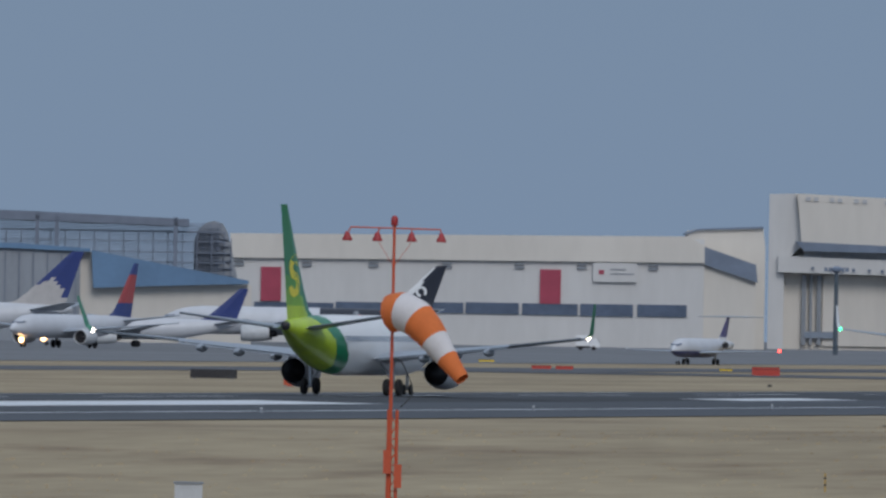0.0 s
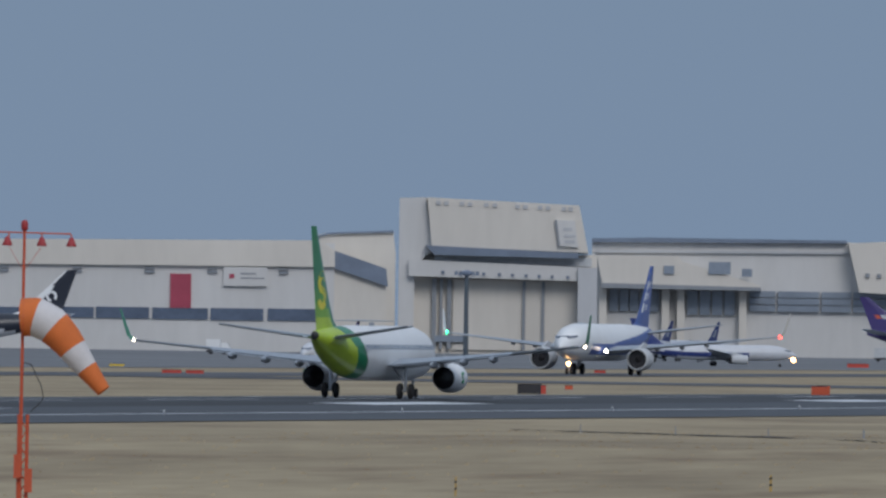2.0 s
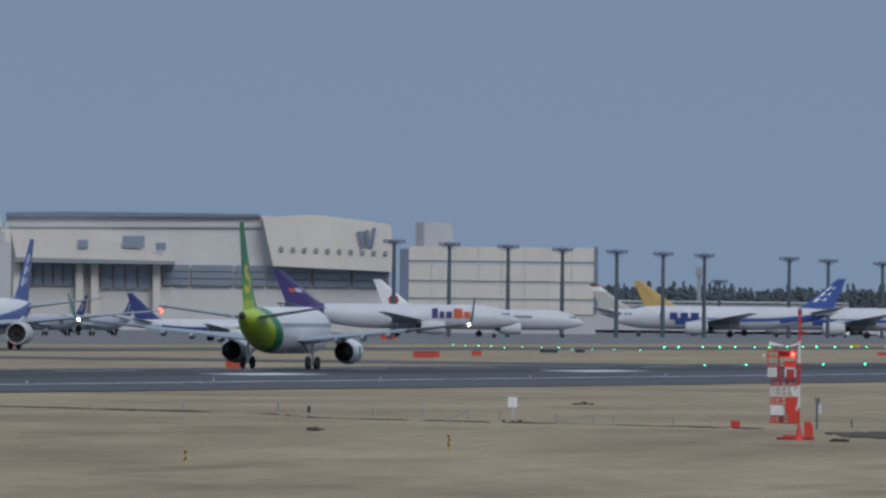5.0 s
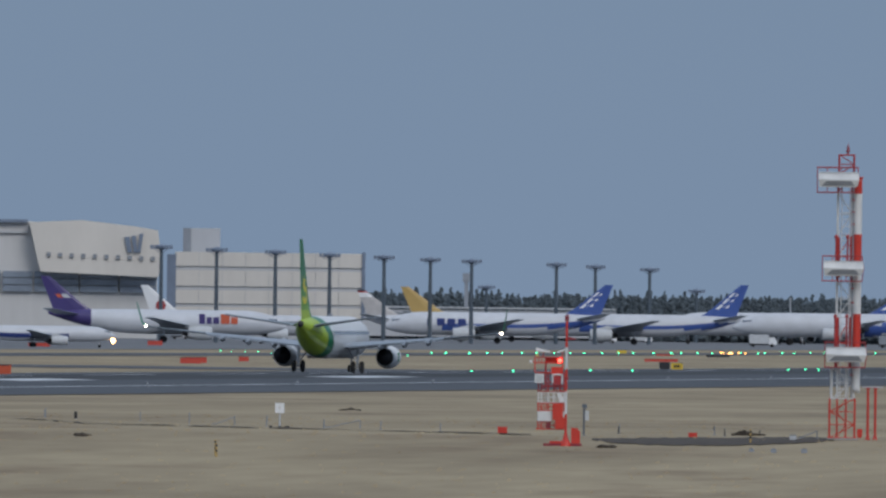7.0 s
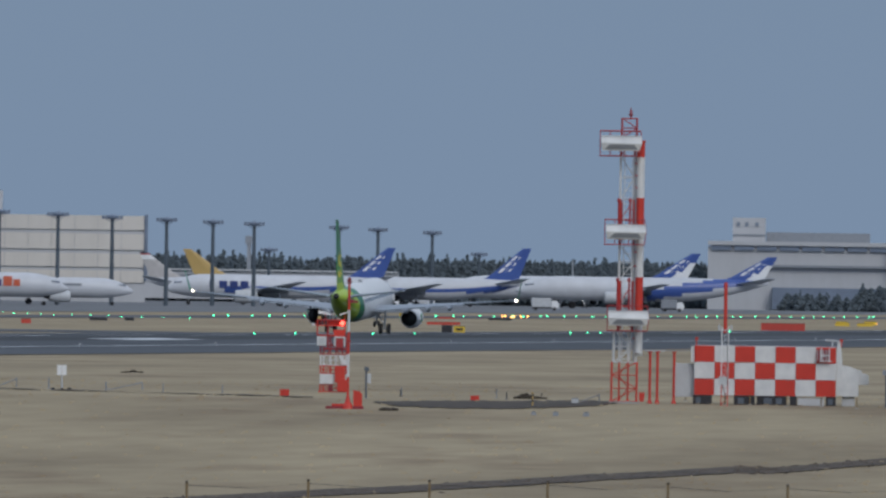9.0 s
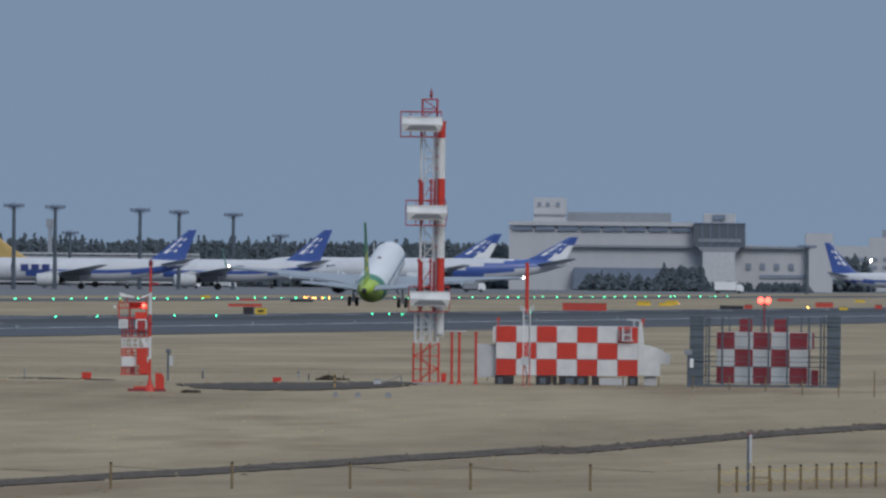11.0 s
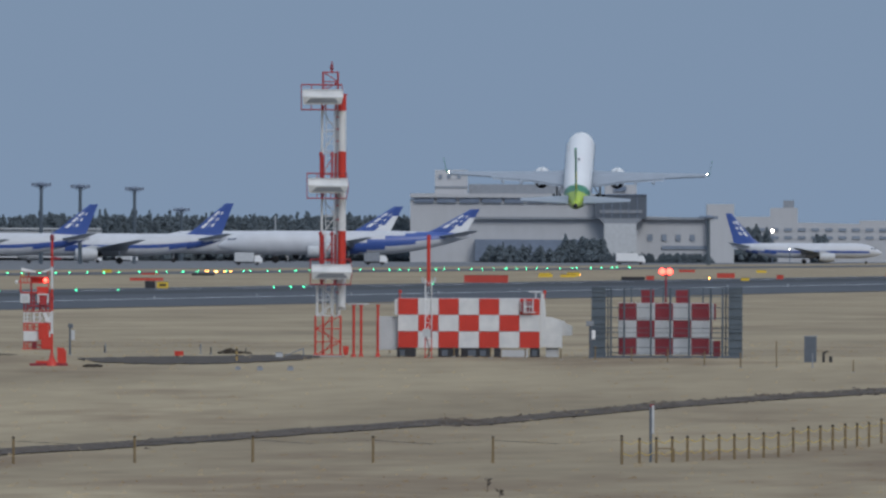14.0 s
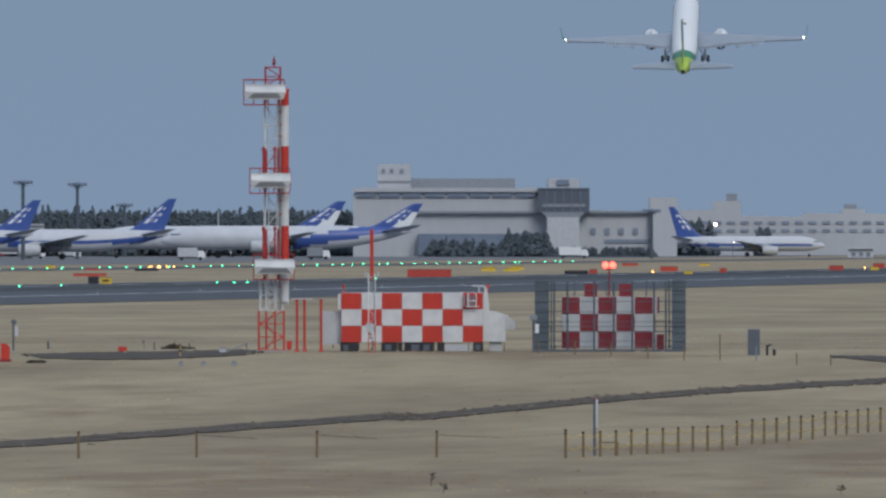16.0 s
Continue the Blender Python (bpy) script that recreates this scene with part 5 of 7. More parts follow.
# checkered equipment shelter
def shelter():
    ob = stand("equipment_shelter", "red and white checkered equipment shelter with white end units", "shelter", 3062.9, 326.8, 706)
    s = 706 / UNIT
    x0, z0 = (604 - 730) * s, 0.45
    cw, ch = 251 / 7 * s, 29.3 * s
    part("body", boxes((x0, x0 + 7 * cw, 0.06, 2.6, z0, z0 + 3 * ch)), M["chalk_white"], ob)
    for r in range(3):
        for c in range(7):
            part("panel", boxes((x0 + c * cw + 0.012, x0 + (c + 1) * cw - 0.012, 0.0, 0.07, z0 + r * ch + 0.012, z0 + (r + 1) * ch - 0.012)), M["red"] if (r + c) % 2 == 0 else M["chalk_white"], ob, "red square" if (r + c) % 2 == 0 else "white square")
    xe = x0 + 7 * cw
    part("end_pillar", prism([(xe + 0.02, 0.5), (xe + 0.30, 0.5), (xe + 0.30, z0 + 2.1 * ch), (xe + 0.22, z0 + 3 * ch + 0.28), (xe + 0.08, z0 + 3 * ch + 0.28), (xe + 0.02, z0 + 2.6 * ch)], 0.3, 1.6), M["chalk_white"], ob, "white end pillar")
    part("end_unit", prism([(xe + 0.30, 0.48), (xe + 1.12, 0.48), (xe + 1.14, 1.72), (xe + 1.05, 1.84), (xe + 0.62, 1.98), (xe + 0.30, 2.02)], 0.4, 2.2), M["chalk_white"], ob, "white generator unit")
    part("end_hood", prism([(xe + 1.12, 1.08), (xe + 1.58, 1.08), (xe + 1.64, 1.16), (xe + 1.64, 1.52), (xe + 1.55, 1.60), (xe + 1.34, 1.64), (xe + 1.24, 1.80), (xe + 1.12, 1.82)], 0.7, 1.9), M["chalk_white"], ob, "white rounded outlet hood")
    part("end_plinth", boxes((xe + 0.32, xe + 0.95, 0.6, 2.0, 0, 0.48)), M["lightgrey"], ob)
    part("end_unit", boxes((x0 - 0.95, x0, 0.5, 2.2, 0.35, 2.0)), M["lightgrey"], ob, "pale grey side unit")
    for i, (a, b) in enumerate(((-0.05, 0.9), (2.0, 3.05), (3.15, 4.65), (4.8, 5.15), (6.6, 7.1))):
        part("foundation_block", boxes((x0 + a, x0 + b, 0.02, 2.0, 0, 0.44)), M["dark"], ob)
    for a, b in ((0.1, 0.35), (2.2, 2.5), (3.5, 3.9), (4.1, 4.4), (6.7, 6.95)):
        part("foundation_face", boxes((x0 + a, x0 + b, -0.02, 0.02, 0.05, 0.34)), M["slate"], ob)
    part("foundation_block", boxes((x0 + 5.2, x0 + 6.5, 0.1, 2.0, 0, 0.36)), M["lightgrey"], ob)
    part("air_unit", boxes((xe - 0.95, xe - 0.35, -0.25, 0.0, z0 + 2.2 * ch, z0 + 2.85 * ch)), M["maroon"], ob, "dark air conditioning unit")
    part("bracket", rods(((xe - 0.75, -0.3, z0 + 2.15 * ch), (xe - 0.75, -0.3, z0 + 2.95 * ch), 0.035), ((xe - 0.35, -0.3, z0 + 2.15 * ch), (xe - 0.35, -0.3, z0 + 2.95 * ch), 0.035), ((xe - 0.75, -0.3, z0 + 2.5 * ch), (xe - 0.35, -0.3, z0 + 2.5 * ch), 0.035), ((xe - 0.85, -0.3, z0 + 2.15 * ch), (xe - 0.2, -0.3, z0 + 2.15 * ch), 0.03)), M["chalk_white"], ob, "white pipe bracket")
    part("corner_strip", boxes((x0 - 0.16, x0 - 0.005, 0.1, 0.5, z0 + 2 * ch, z0 + 3 * ch - 0.05)), M["chalk_white"], ob)
    part("air_grille", rods(*[((xe - 0.95 + i * 0.15, -0.27, z0 + 2.2 * ch), (xe - 0.95 + i * 0.15, -0.27, z0 + 2.85 * ch), 0.02) for i in range(5)]), M["lightgrey"], ob)
    part("camera_arm", rods(((xe - 0.2, 0.3, z0 + 3 * ch), (xe - 0.2, 0.3, z0 + 3 * ch + 0.35), 0.04), ((xe - 0.55, 0.3, z0 + 3 * ch + 0.35), (xe + 0.1, 0.3, z0 + 3 * ch + 0.3), 0.05)), M["lightgrey"], ob)
    for x in (x0 + 0.1, xe + 0.25):
        part("roof_lamp", rods(((x, 0.3, z0 + 3 * ch), (x, 0.3, z0 + 3 * ch + 0.25), 0.03), ((x, 0.3, z0 + 3 * ch + 0.25), (x, 0.3, z0 + 3 * ch + 0.4), 0.08)), M["red"], ob)
    m = stand("monitor_mast", "slim monitor mast, white lattice below and red pole above", "mast", 2990.9, 329.8, 699)
    lattice(m, -0.16, 0.16, 0, 0.32, ((0, 1.35, "red"), (1.35, 3.9, "white")), 0.025, 0.42)
    part("upper_pole", rods(((0, 0.16, 3.6), (0, 0.16, 6.1), 0.09, 0.09, 10)), M["red"], m)
    part("cabinet", boxes((-0.28, 0.12, -0.12, 0.0, 1.05, 1.45)), M["lightgrey"], m)
    part("cable", rods(((0.12, -0.03, 3.6), (0.14, -0.03, 1.0), 0.018), ((-0.1, -0.05, 1.05), (0.05, -0.05, 0.5), 0.02), ((0.05, -0.05, 0.5), (0.0, 0, 0.05), 0.02)), M["cable"], m)
    part("bracket", rods(((-0.3, 0.1, 3.75), (0.3, 0.1, 3.75), 0.03), ((-0.3, 0.1, 3.75), (-0.3, 0.1, 4.0), 0.05), ((0.3, 0.1, 3.75), (0.3, 0.1, 4.0), 0.05)), M["lightgrey"], m)


shelter()


def caged_hut():
    d = 704
    s = d / UNIT
    ob = stand("fenced_hut", "maroon and white checkered hut inside a grey steel cage", "hut", 3412.9, 334.0, d)
    w = 267 / 2 * s
    H = 126 * s
    for x0, x1 in ((-w, -w + 0.7), (w - 0.68, w)):
        part("side_screen", boxes((x0, x1, -0.1, 3.0, 0, H)), M["cage"], ob, "grey louvred side screen")
        for i in range(9):
            part("louvre", boxes((x0 - 0.01, x1 + 0.01, -0.14, -0.1, 0.1 + i * H / 9, 0.2 + i * H / 9)), M["cage"], ob)
    for x in (-2.79, -2.13, -0.80, 0.17, 1.10, 2.18, 2.77):
        part("cage_post", rods(((x, -0.15, 0), (x, -0.15, H - 0.05), 0.05)), M["cage"], ob)
    for x in (-2.95, -1.78, -0.19, 1.80, 2.95):
        part("cage_post", rods(((x, 3.0, 0), (x, 3.0, H), 0.035)), M["cage"], ob)
    for x in (-0.80, 0.17, 1.10):
        part("vent_pipe", rods(((x, 1.9, 2.9), (x, 1.9, 3.45), 0.06)), M["cage"], ob)
    part("ground_sill", boxes((-w, w, -0.3, 0.3, 0, 0.1)), M["slate"], ob)
    for z in (0.24, 0.52, 0.98, 1.25, 1.48, 1.98, 2.5, 3.05, H - 0.08):
        part("cage_rail", rods(((-w, -0.15, z), (w, -0.15, z), 0.016), ((-w, 3.0, z), (w, 3.0, z), 0.016)), M["cage"], ob)
    x0, cw, ch, z0 = (994 - 1080) * s, 32.3 * s, 30.5 * s, 0.15
    part("hut_body", boxes((x0, x0 + 5 * cw, 0.66, 2.4, z0, z0 + 3 * ch)), M["white"], ob)
    for r in range(3):
        for c in range(5):
            part("panel", boxes((x0 + c * cw + 0.012, x0 + (c + 1) * cw - 0.012, 0.6, 0.66, z0 + r * ch + 0.012, z0 + (r + 1) * ch - 0.012)), M["maroon"] if (r + c) % 2 == 0 else M["lightgrey"], ob)
    for c in (1.25, 3.15):
        part("roof_unit", boxes((x0 + c * cw, x0 + (c + 0.7) * cw, 0.7, 1.4, z0 + 3 * ch, z0 + 3 * ch + 0.65)), M["maroon"], ob)
    part("step_box", boxes((x0 + 5 * cw + 0.2, x0 + 5 * cw + 0.55, 0.7, 1.4, 0, 0.85)), M["maroon"], ob)
    for x, za, zb, c in ((0.03, 0.95, 1.85, "maroon"), (0.22, 1.9, 2.7, "maroon"), (0.12, 1.9, 2.7, "lightgrey"), (0.12, 0.2, 0.9, "lightgrey")):
        part("side_cover", boxes((x0 + 5 * cw + x, x0 + 5 * cw + x + 0.1, 0.8, 2.2, za, zb)), M[c], ob)
    lp = stand("obstacle_light", "twin glowing red obstacle lamps on a thin pole", "obstacle light", 3410.9, 333.0, 712)
    part("pole", rods(((0, 0, 0), (0, 0, 4.1), 0.045)), M["maroon"], lp)
    part("bar", rods(((-0.2, 0, 4.1), (0.2, 0, 4.1), 0.04)), M["maroon"], lp)
    for x in (-0.18, 0.18):
        part("lamp", ball(bmesh.new(), (x, 0, 4.3), 0.16, 12), M["g_red"], lp, "glowing red lamp")
    for h, v in ((3277.9, 331.9),):
        p_ = stand("meter_post", "thin post with a small white meter box", "post", h, v, 700)
        part("post", rods(((0, 0, 0), (0, 0, 1.75), 0.075)), M["slate"], p_)
        part("meter_box", boxes((0.06, 0.24, -0.15, 0.1, 0.95, 1.4)), M["white"], p_)
        part("sensor_head", boxes((-0.22, 0.16, -0.1, 0.1, 1.6, 1.85)), M["greypaint"], p_)


caged_hut()


def small_tower():
    x_, y_, z_, far = spot(2302.0, 317.5)
    u = far / UNIT  # the lattice stands some way behind its mast
    ob = stand("monitor_tower", "low red and white lattice tower with boxes and tilted antennas", "monitor tower", 2302.0, 317.5)
    zz = lambda v: (211.0 - v) * u
    xx = lambda h: h * u
    xs = (-26.5, -21.0, -9.0, 1.0, 12.0, 19.0)
    for v0, v1, c in ((211.0, 196.5, "red"), (178.5, 163.5, "red"), (163.5, 145.0, "chalk_white"), (145.0, 110.0, "deep_red")):
        for h in (xs if c != "red" else xs[:3] + xs[-1:]):
            for y in (0.3, 1.4):
                part("tower_leg", rods(((xx(h), y, zz(v0)), (xx(h), y, zz(v1)), 0.04)), M[c], ob)
        for v in (v0 - 1, (v0 + v1) / 2, v1 + 1):
            part("bracing", rods(((xx(-26.5), 0.3, zz(v)), (xx(19), 0.3, zz(v)), 0.028)), M[c], ob)
        part("bracing", rods(((xx(-26.5), 1.4, zz(v0)), (xx(19), 1.4, zz(v1)), 0.022)), M[c], ob)
        part("bracing", rods(((xx(19), 1.4, zz(v0)), (xx(-26.5), 1.4, zz(v1)), 0.022)), M[c], ob)
    for h in xs[:3] + xs[-1:]:
        part("tower_leg", rods(((xx(h), 0.9, zz(197)), (xx(h), 0.9, zz(178)), 0.035)), M["chalk_white"], ob)
    part("bottom_rail", boxes((xx(-30), xx(18), 0.25, 0.35, 0.0, 0.06)), M["red"], ob)
    part("white_panel", boxes((xx(-27), xx(-1.5), 0.16, 0.24, zz(196), zz(178.5))), M["chalk_white"], ob, "white panel")
    part("dark_unit", boxes((xx(-12), xx(-4), 0.2, 0.5, zz(209), zz(198))), M["maroon"], ob)
    upper = part("cabinet", boxes((xx(-1), xx(17), -0.1, 0.22, zz(194), zz(164.5))), M["red"], ob, "red cabinet")
    part("cabinet_door", boxes((xx(0.5), xx(15.5), -0.13, -0.1, zz(192), zz(166.5))), M["red"], upper)
    lower = part("cabinet", boxes((xx(4), xx(22), -0.2, 0.12, zz(210), zz(188.5))), M["red"], ob, "red cabinet")
    part("cabinet_door", boxes((xx(5.5), xx(20.5), -0.23, -0.2, zz(208), zz(190.5))), M["red"], lower)
    part("white_gusset", prism([(xx(6), zz(146)), (xx(14), zz(146)), (xx(19), zz(162)), (xx(12), zz(162))], 0.1, 0.2), M["chalk_white"], ob)
    # struts that carry the boxes
    part("strut", rods(((xx(-15), 0.2, zz(144)), (xx(-8), 0.2, zz(134)), 0.04), ((xx(8), 0.2, zz(144)), (xx(0), 0.2, zz(134)), 0.04), ((xx(-22), 0.2, zz(134)), (xx(19), 0.2, zz(134)), 0.05), ((xx(-14), 0.2, zz(134)), (xx(-14), 0.2, zz(84)), 0.05)), M["deep_red"], ob)
    white = part("white_box", boxes((xx(-33), xx(-17), 0.0, 0.2, zz(128.5), zz(112.5))), M["chalk_white"], ob, "white open box")
    part("box_front", boxes((xx(-31), xx(-19), -0.02, 0.0, zz(126.5), zz(114.5))), M["lightgrey"], white)
    part("white_frame", rods(((xx(-1.5), 0.0, zz(129)), (xx(-1.5), 0.0, zz(113.5)), 0.045), ((xx(15.5), 0.0, zz(129)), (xx(15.5), 0.0, zz(113.5)), 0.045), ((xx(-1.5), 0.0, zz(113.5)), (xx(15.5), 0.0, zz(113.5)), 0.045)), M["chalk_white"], ob)
    part("cabinet", boxes((xx(1), xx(13), 0.02, 0.3, zz(132), zz(115))), M["deep_red"], ob, "deep red cabinet")
    part("cabinet", boxes((xx(-4), xx(15), 0.1, 0.5, zz(113), zz(100))), M["red"], ob, "small red cabinet")
    part("deck", boxes((xx(-34), xx(16), 0.1, 1.5, zz(84), zz(82))), M["deep_red"], ob)
    for i in range(9):
        h = -33 + 48 * i / 8
        part("deck_picket", rods(((xx(h), 0.12, zz(84)), (xx(h), 0.12, zz(93)), 0.022)), M["red"], ob)
    part("deck_rail", rods(((xx(-33), 0.12, zz(93)), (xx(15), 0.12, zz(93)), 0.035), ((xx(-33), 0.12, zz(110)), (xx(-33), 0.12, zz(84)), 0.035), ((xx(16), 0.12, zz(110)), (xx(16), 0.12, zz(84)), 0.035), ((xx(-33), 0.12, zz(110)), (xx(16), 0.12, zz(110)), 0.03)), M["red"], ob)
    part("deck_screen", boxes((xx(-14), xx(15), 0.6, 0.64, zz(93), zz(84))), M["red"], ob)
    for ha, va, hb, vb in ((-31.5, 67, -6, 73.5), (6, 74, 25, 67)):
        part("antenna", prism([(xx(ha), zz(va - 1)), (xx(hb), zz(vb - 1)), (xx(hb), zz(vb + 1)), (xx(ha), zz(va + (5 if ha < 0 else 1.5)))], 0.3, 1.0), M["white"], ob, "tilted white flat antenna")
        part("antenna_stem", rods((((xx(ha) + xx(hb)) / 2, 0.6, zz(84)), ((xx(ha) + xx(hb)) / 2, 0.6, zz(73)), 0.03)), M["red"], ob)
    part("amber_lamp", loft([ring_at(xx(-29.5), 0.3, r, z) for r, z in ((0.1, zz(84)), (0.11, zz(80)), (0.05, zz(76.5)))]), M["ochre"], ob)
    part("lamp_arm", rods(((xx(-39), 0.3, zz(91)), (xx(-33), 0.3, zz(91)), 0.025)), M["red"], ob)
    part("white_lamp", ball(bmesh.new(), (xx(-40), 0.3, zz(91.5)), 0.09), M["white"], ob)
    part("red_lamp", ball(bmesh.new(), (xx(11), 0.0, zz(88.5)), 0.12, 12), M["g_red"], ob, "glowing red lamp")
    part("lamp_bracket", rods(((xx(11), 0.02, zz(91)), (xx(11), 0.5, zz(84)), 0.03)), M["red"], ob)
    m = stand("monitor_mast", "slim red and white banded mast on a red foot", "mast", 2302.0, 346.6)
    for z0, z1, c in ((0.1, 1.55, "red"), (1.55, 2.65, "chalk_white"), (2.65, 3.72, "red"), (3.72, 4.78, "chalk_white"), (4.78, 6.2, "red")):
        part("mast", rods(((0.62, -0.05, z0), (0.62, -0.05, z1), 0.058, 0.058, 10)), M[c], m)
    part("mast_foot", loft([ring_at(0.62, -0.05, r, z) for r, z in ((0.30, 0.0), (0.26, 0.14), (0.13, 0.34), (0.07, 0.62))]), M["red"], m)
    part("mast_head", loft([ring_at(0.62, -0.05, r, z) for r, z in ((0.06, 6.05), (0.10, 6.1), (0.10, 6.26), (0.06, 6.36))]), M["maroon"], m, "dark red lamp head")
    part("clamp", boxes((0.52, 0.72, -0.15, 0.05, 3.2, 3.32)), M["deep_red"], m)
    part("arm", prism([(0.56, 5.38), (0.72, 5.28), (1.05, 5.22), (1.05, 5.14), (0.60, 5.12)], -0.1, 0.0), M["maroon"], m)
    part("base", boxes((-0.45, 1.40, -0.2, 0.5, 0, 0.13)), M["maroon"], m)
    part("base_curb", boxes((-0.15, 0.55, -0.1, 0.4, 0.13, 0.24)), M["red"], m)
    part("side_box", prism([(0.90, 0.13), (1.22, 0.13), (1.24, 0.86), (0.88, 0.90)], -0.1, 0.3), M["red"], m, "red side box")


small_tower()

# short grey poles with sensors and red boxes on the grass
def marker(nm, lab, h, v, H, r, c):
    o = stand(nm, lab, nm.replace("_", " "), h, v, group="markers on the grass")
    if nm == "marker_box":
        part("box", boxes((-r, r, -r, r, 0.06, H)), M[c], o)
        part("foot", boxes((-r * 0.7, r * 0.7, -r * 0.7, r * 0.7, 0, 0.07)), M["concrete"], o)
    elif nm == "sensor_post":
        part("post", rods(((0, 0, 0), (0, 0, H), r)), M[c], o)
        part("sensor_head", prism([(-0.12, H - 0.06), (0.10, H - 0.16), (0.16, H - 0.04), (0.12, H + 0.08), (-0.08, H + 0.10)], -0.12, 0.1), M["slate"], o)
        part("sensor_box", boxes((0.06, 0.24, -0.1, 0.1, H - 0.72, H - 0.24)), M["lightgrey"], o, "pale grey sensor box")
        part("foot", boxes((-0.1, 0.1, -0.1, 0.1, 0, 0.05)), M["concrete"], o)
    else:
        part("stake", rods(((0, 0, 0), (0, 0, H), r, r * 0.9, 8)), M["post" if c == "wood" else "ochre" if c == "post" else c], o)
        if c == "post":
            for z in (0.35, 0.75):
                part("dark_band", rods(((0, 0, H * z), (0, 0, H * z + 0.1), r * 1.1, r * 1.1, 8)), M["dark"], o)
        else:
            part("foot", boxes((-0.09, 0.09, -0.09, 0.09, 0, 0.05)), M["concrete"], o)


marker("sensor_post", "thin dark post with a grey sensor head and box", 2356.8, 327.9, 1.5, 0.05, "slate")
marker("marker_box", "small red box on the grass", 2212.8, 326.7, 0.38, 0.24, "red")
marker("marker_box", "small red box on the grass", 2549.8, 329.5, 0.28, 0.22, "red")
marker("marker_box", "small red box on the grass", 2343.0, 345.1, 0.7, 0.2, "red")
marker("marker_post", "short dark marker post on the grass", 1457.6, 309.2, 0.42, 0.09, "dark")
marker("marker_post", "thin grey stake on the grass", 1402.5, 307.9, 0.5, 0.03, "greypaint")
marker("marker_post", "thin grey stake on the grass", 1571.6, 311.7, 0.55, 0.03, "greypaint")
marker("marker_post", "thin grey stake on the grass", 1658.7, 316.7, 0.65, 0.03, "greypaint")
marker("marker_post", "thin grey stake on the grass", 1738.6, 315.7, 0.5, 0.03, "greypaint")
marker("marker_post", "thin grey stake on the grass", 1795.7, 318.9, 0.6, 0.04, "greypaint")
marker("marker_post", "thin grey stake on the grass", 1896.7, 321.7, 0.5, 0.04, "greypaint")
marker("marker_post", "thin grey stake on the grass", 1997.7, 322.4, 0.5, 0.03, "greypaint")
marker("marker_post", "thin grey stake on the grass", 2102.8, 325.1, 0.5, 0.03, "greypaint")
marker("marker_post", "thin grey stake on the grass", 2419.7, 323.1, 0.5, 0.03, "greypaint")
marker("marker_post", "thin grey stake on the grass", 2588.3, 324.2, 0.5, 0.03, "greypaint")
marker("marker_post", "thin grey stake on the grass", 2606.3, 323.9, 0.35, 0.03, "greypaint")
marker("marker_post", "short yellow and black post", 2651.9, 338.2, 0.7, 0.045, "post")
marker("marker_post", "short yellow and black post", 1705.3, 370.1, 0.75, 0.045, "post")
marker("marker_post", "short yellow and black post", 682.6, 419.7, 0.75, 0.045, "post")
marker("marker_post", "short yellow and black post", 1239.5, 404.2, 0.7, 0.045, "post")
marker("marker_post", "short yellow and black post", 1707.2, 373.6, 0.65, 0.045, "post")
marker("marker_post", "short yellow and black post", 682.9, 416.7, 0.75, 0.045, "post")
marker("marker_post", "short yellow and black post", 1240.7, 403.7, 0.75, 0.045, "post")
marker("marker_post", "thin grey stake on the grass", 902.5, 303.5, 0.5, 0.03, "greypaint")
marker("marker_post", "thin grey stake on the grass", 1070.5, 305.9, 0.5, 0.03, "greypaint")
marker("marker_post", "thin grey stake on the grass", 1234.5, 306.2, 0.5, 0.03, "greypaint")
marker("marker_post", "thin grey stake on the grass", 1404.5, 308.6, 0.55, 0.03, "greypaint")
marker("wooden_stake", "short weathered wooden stake on the grass", 3606.9, 346.1, 1.3, 0.035, "wood")
marker("wooden_stake", "short weathered wooden stake on the grass", 3742.9, 354.2, 0.6, 0.035, "wood")
marker("wooden_stake", "short weathered wooden stake on the grass", 3802.9, 356.2, 0.6, 0.035, "wood")
marker("marker_post", "thin grey stake on the grass", 3670.9, 346.1, 0.7, 0.03, "greypaint")
marker("marker_box", "small dark box at the runway verge", 581.9, 235.3, 0.25, 0.2, "dark")
for h, v, H in ((3036.3, 328.3, 0.5), (3101.3, 331.0, 0.55), (3162.3, 330.7, 0.5), (3225.3, 332.5, 0.55), (3286.4, 336.2, 0.75), (3350.4, 337.9, 0.75), (3414.4, 339.6, 0.75), (3479.4, 343.3, 0.75), (3543.4, 347.1, 0.75), (2922.3, 323.8, 0.5), (2992.3, 328.5, 0.5)):
    marker("wooden_stake", "short weathered wooden stake on the grass", h, v, H, 0.035, "wood")

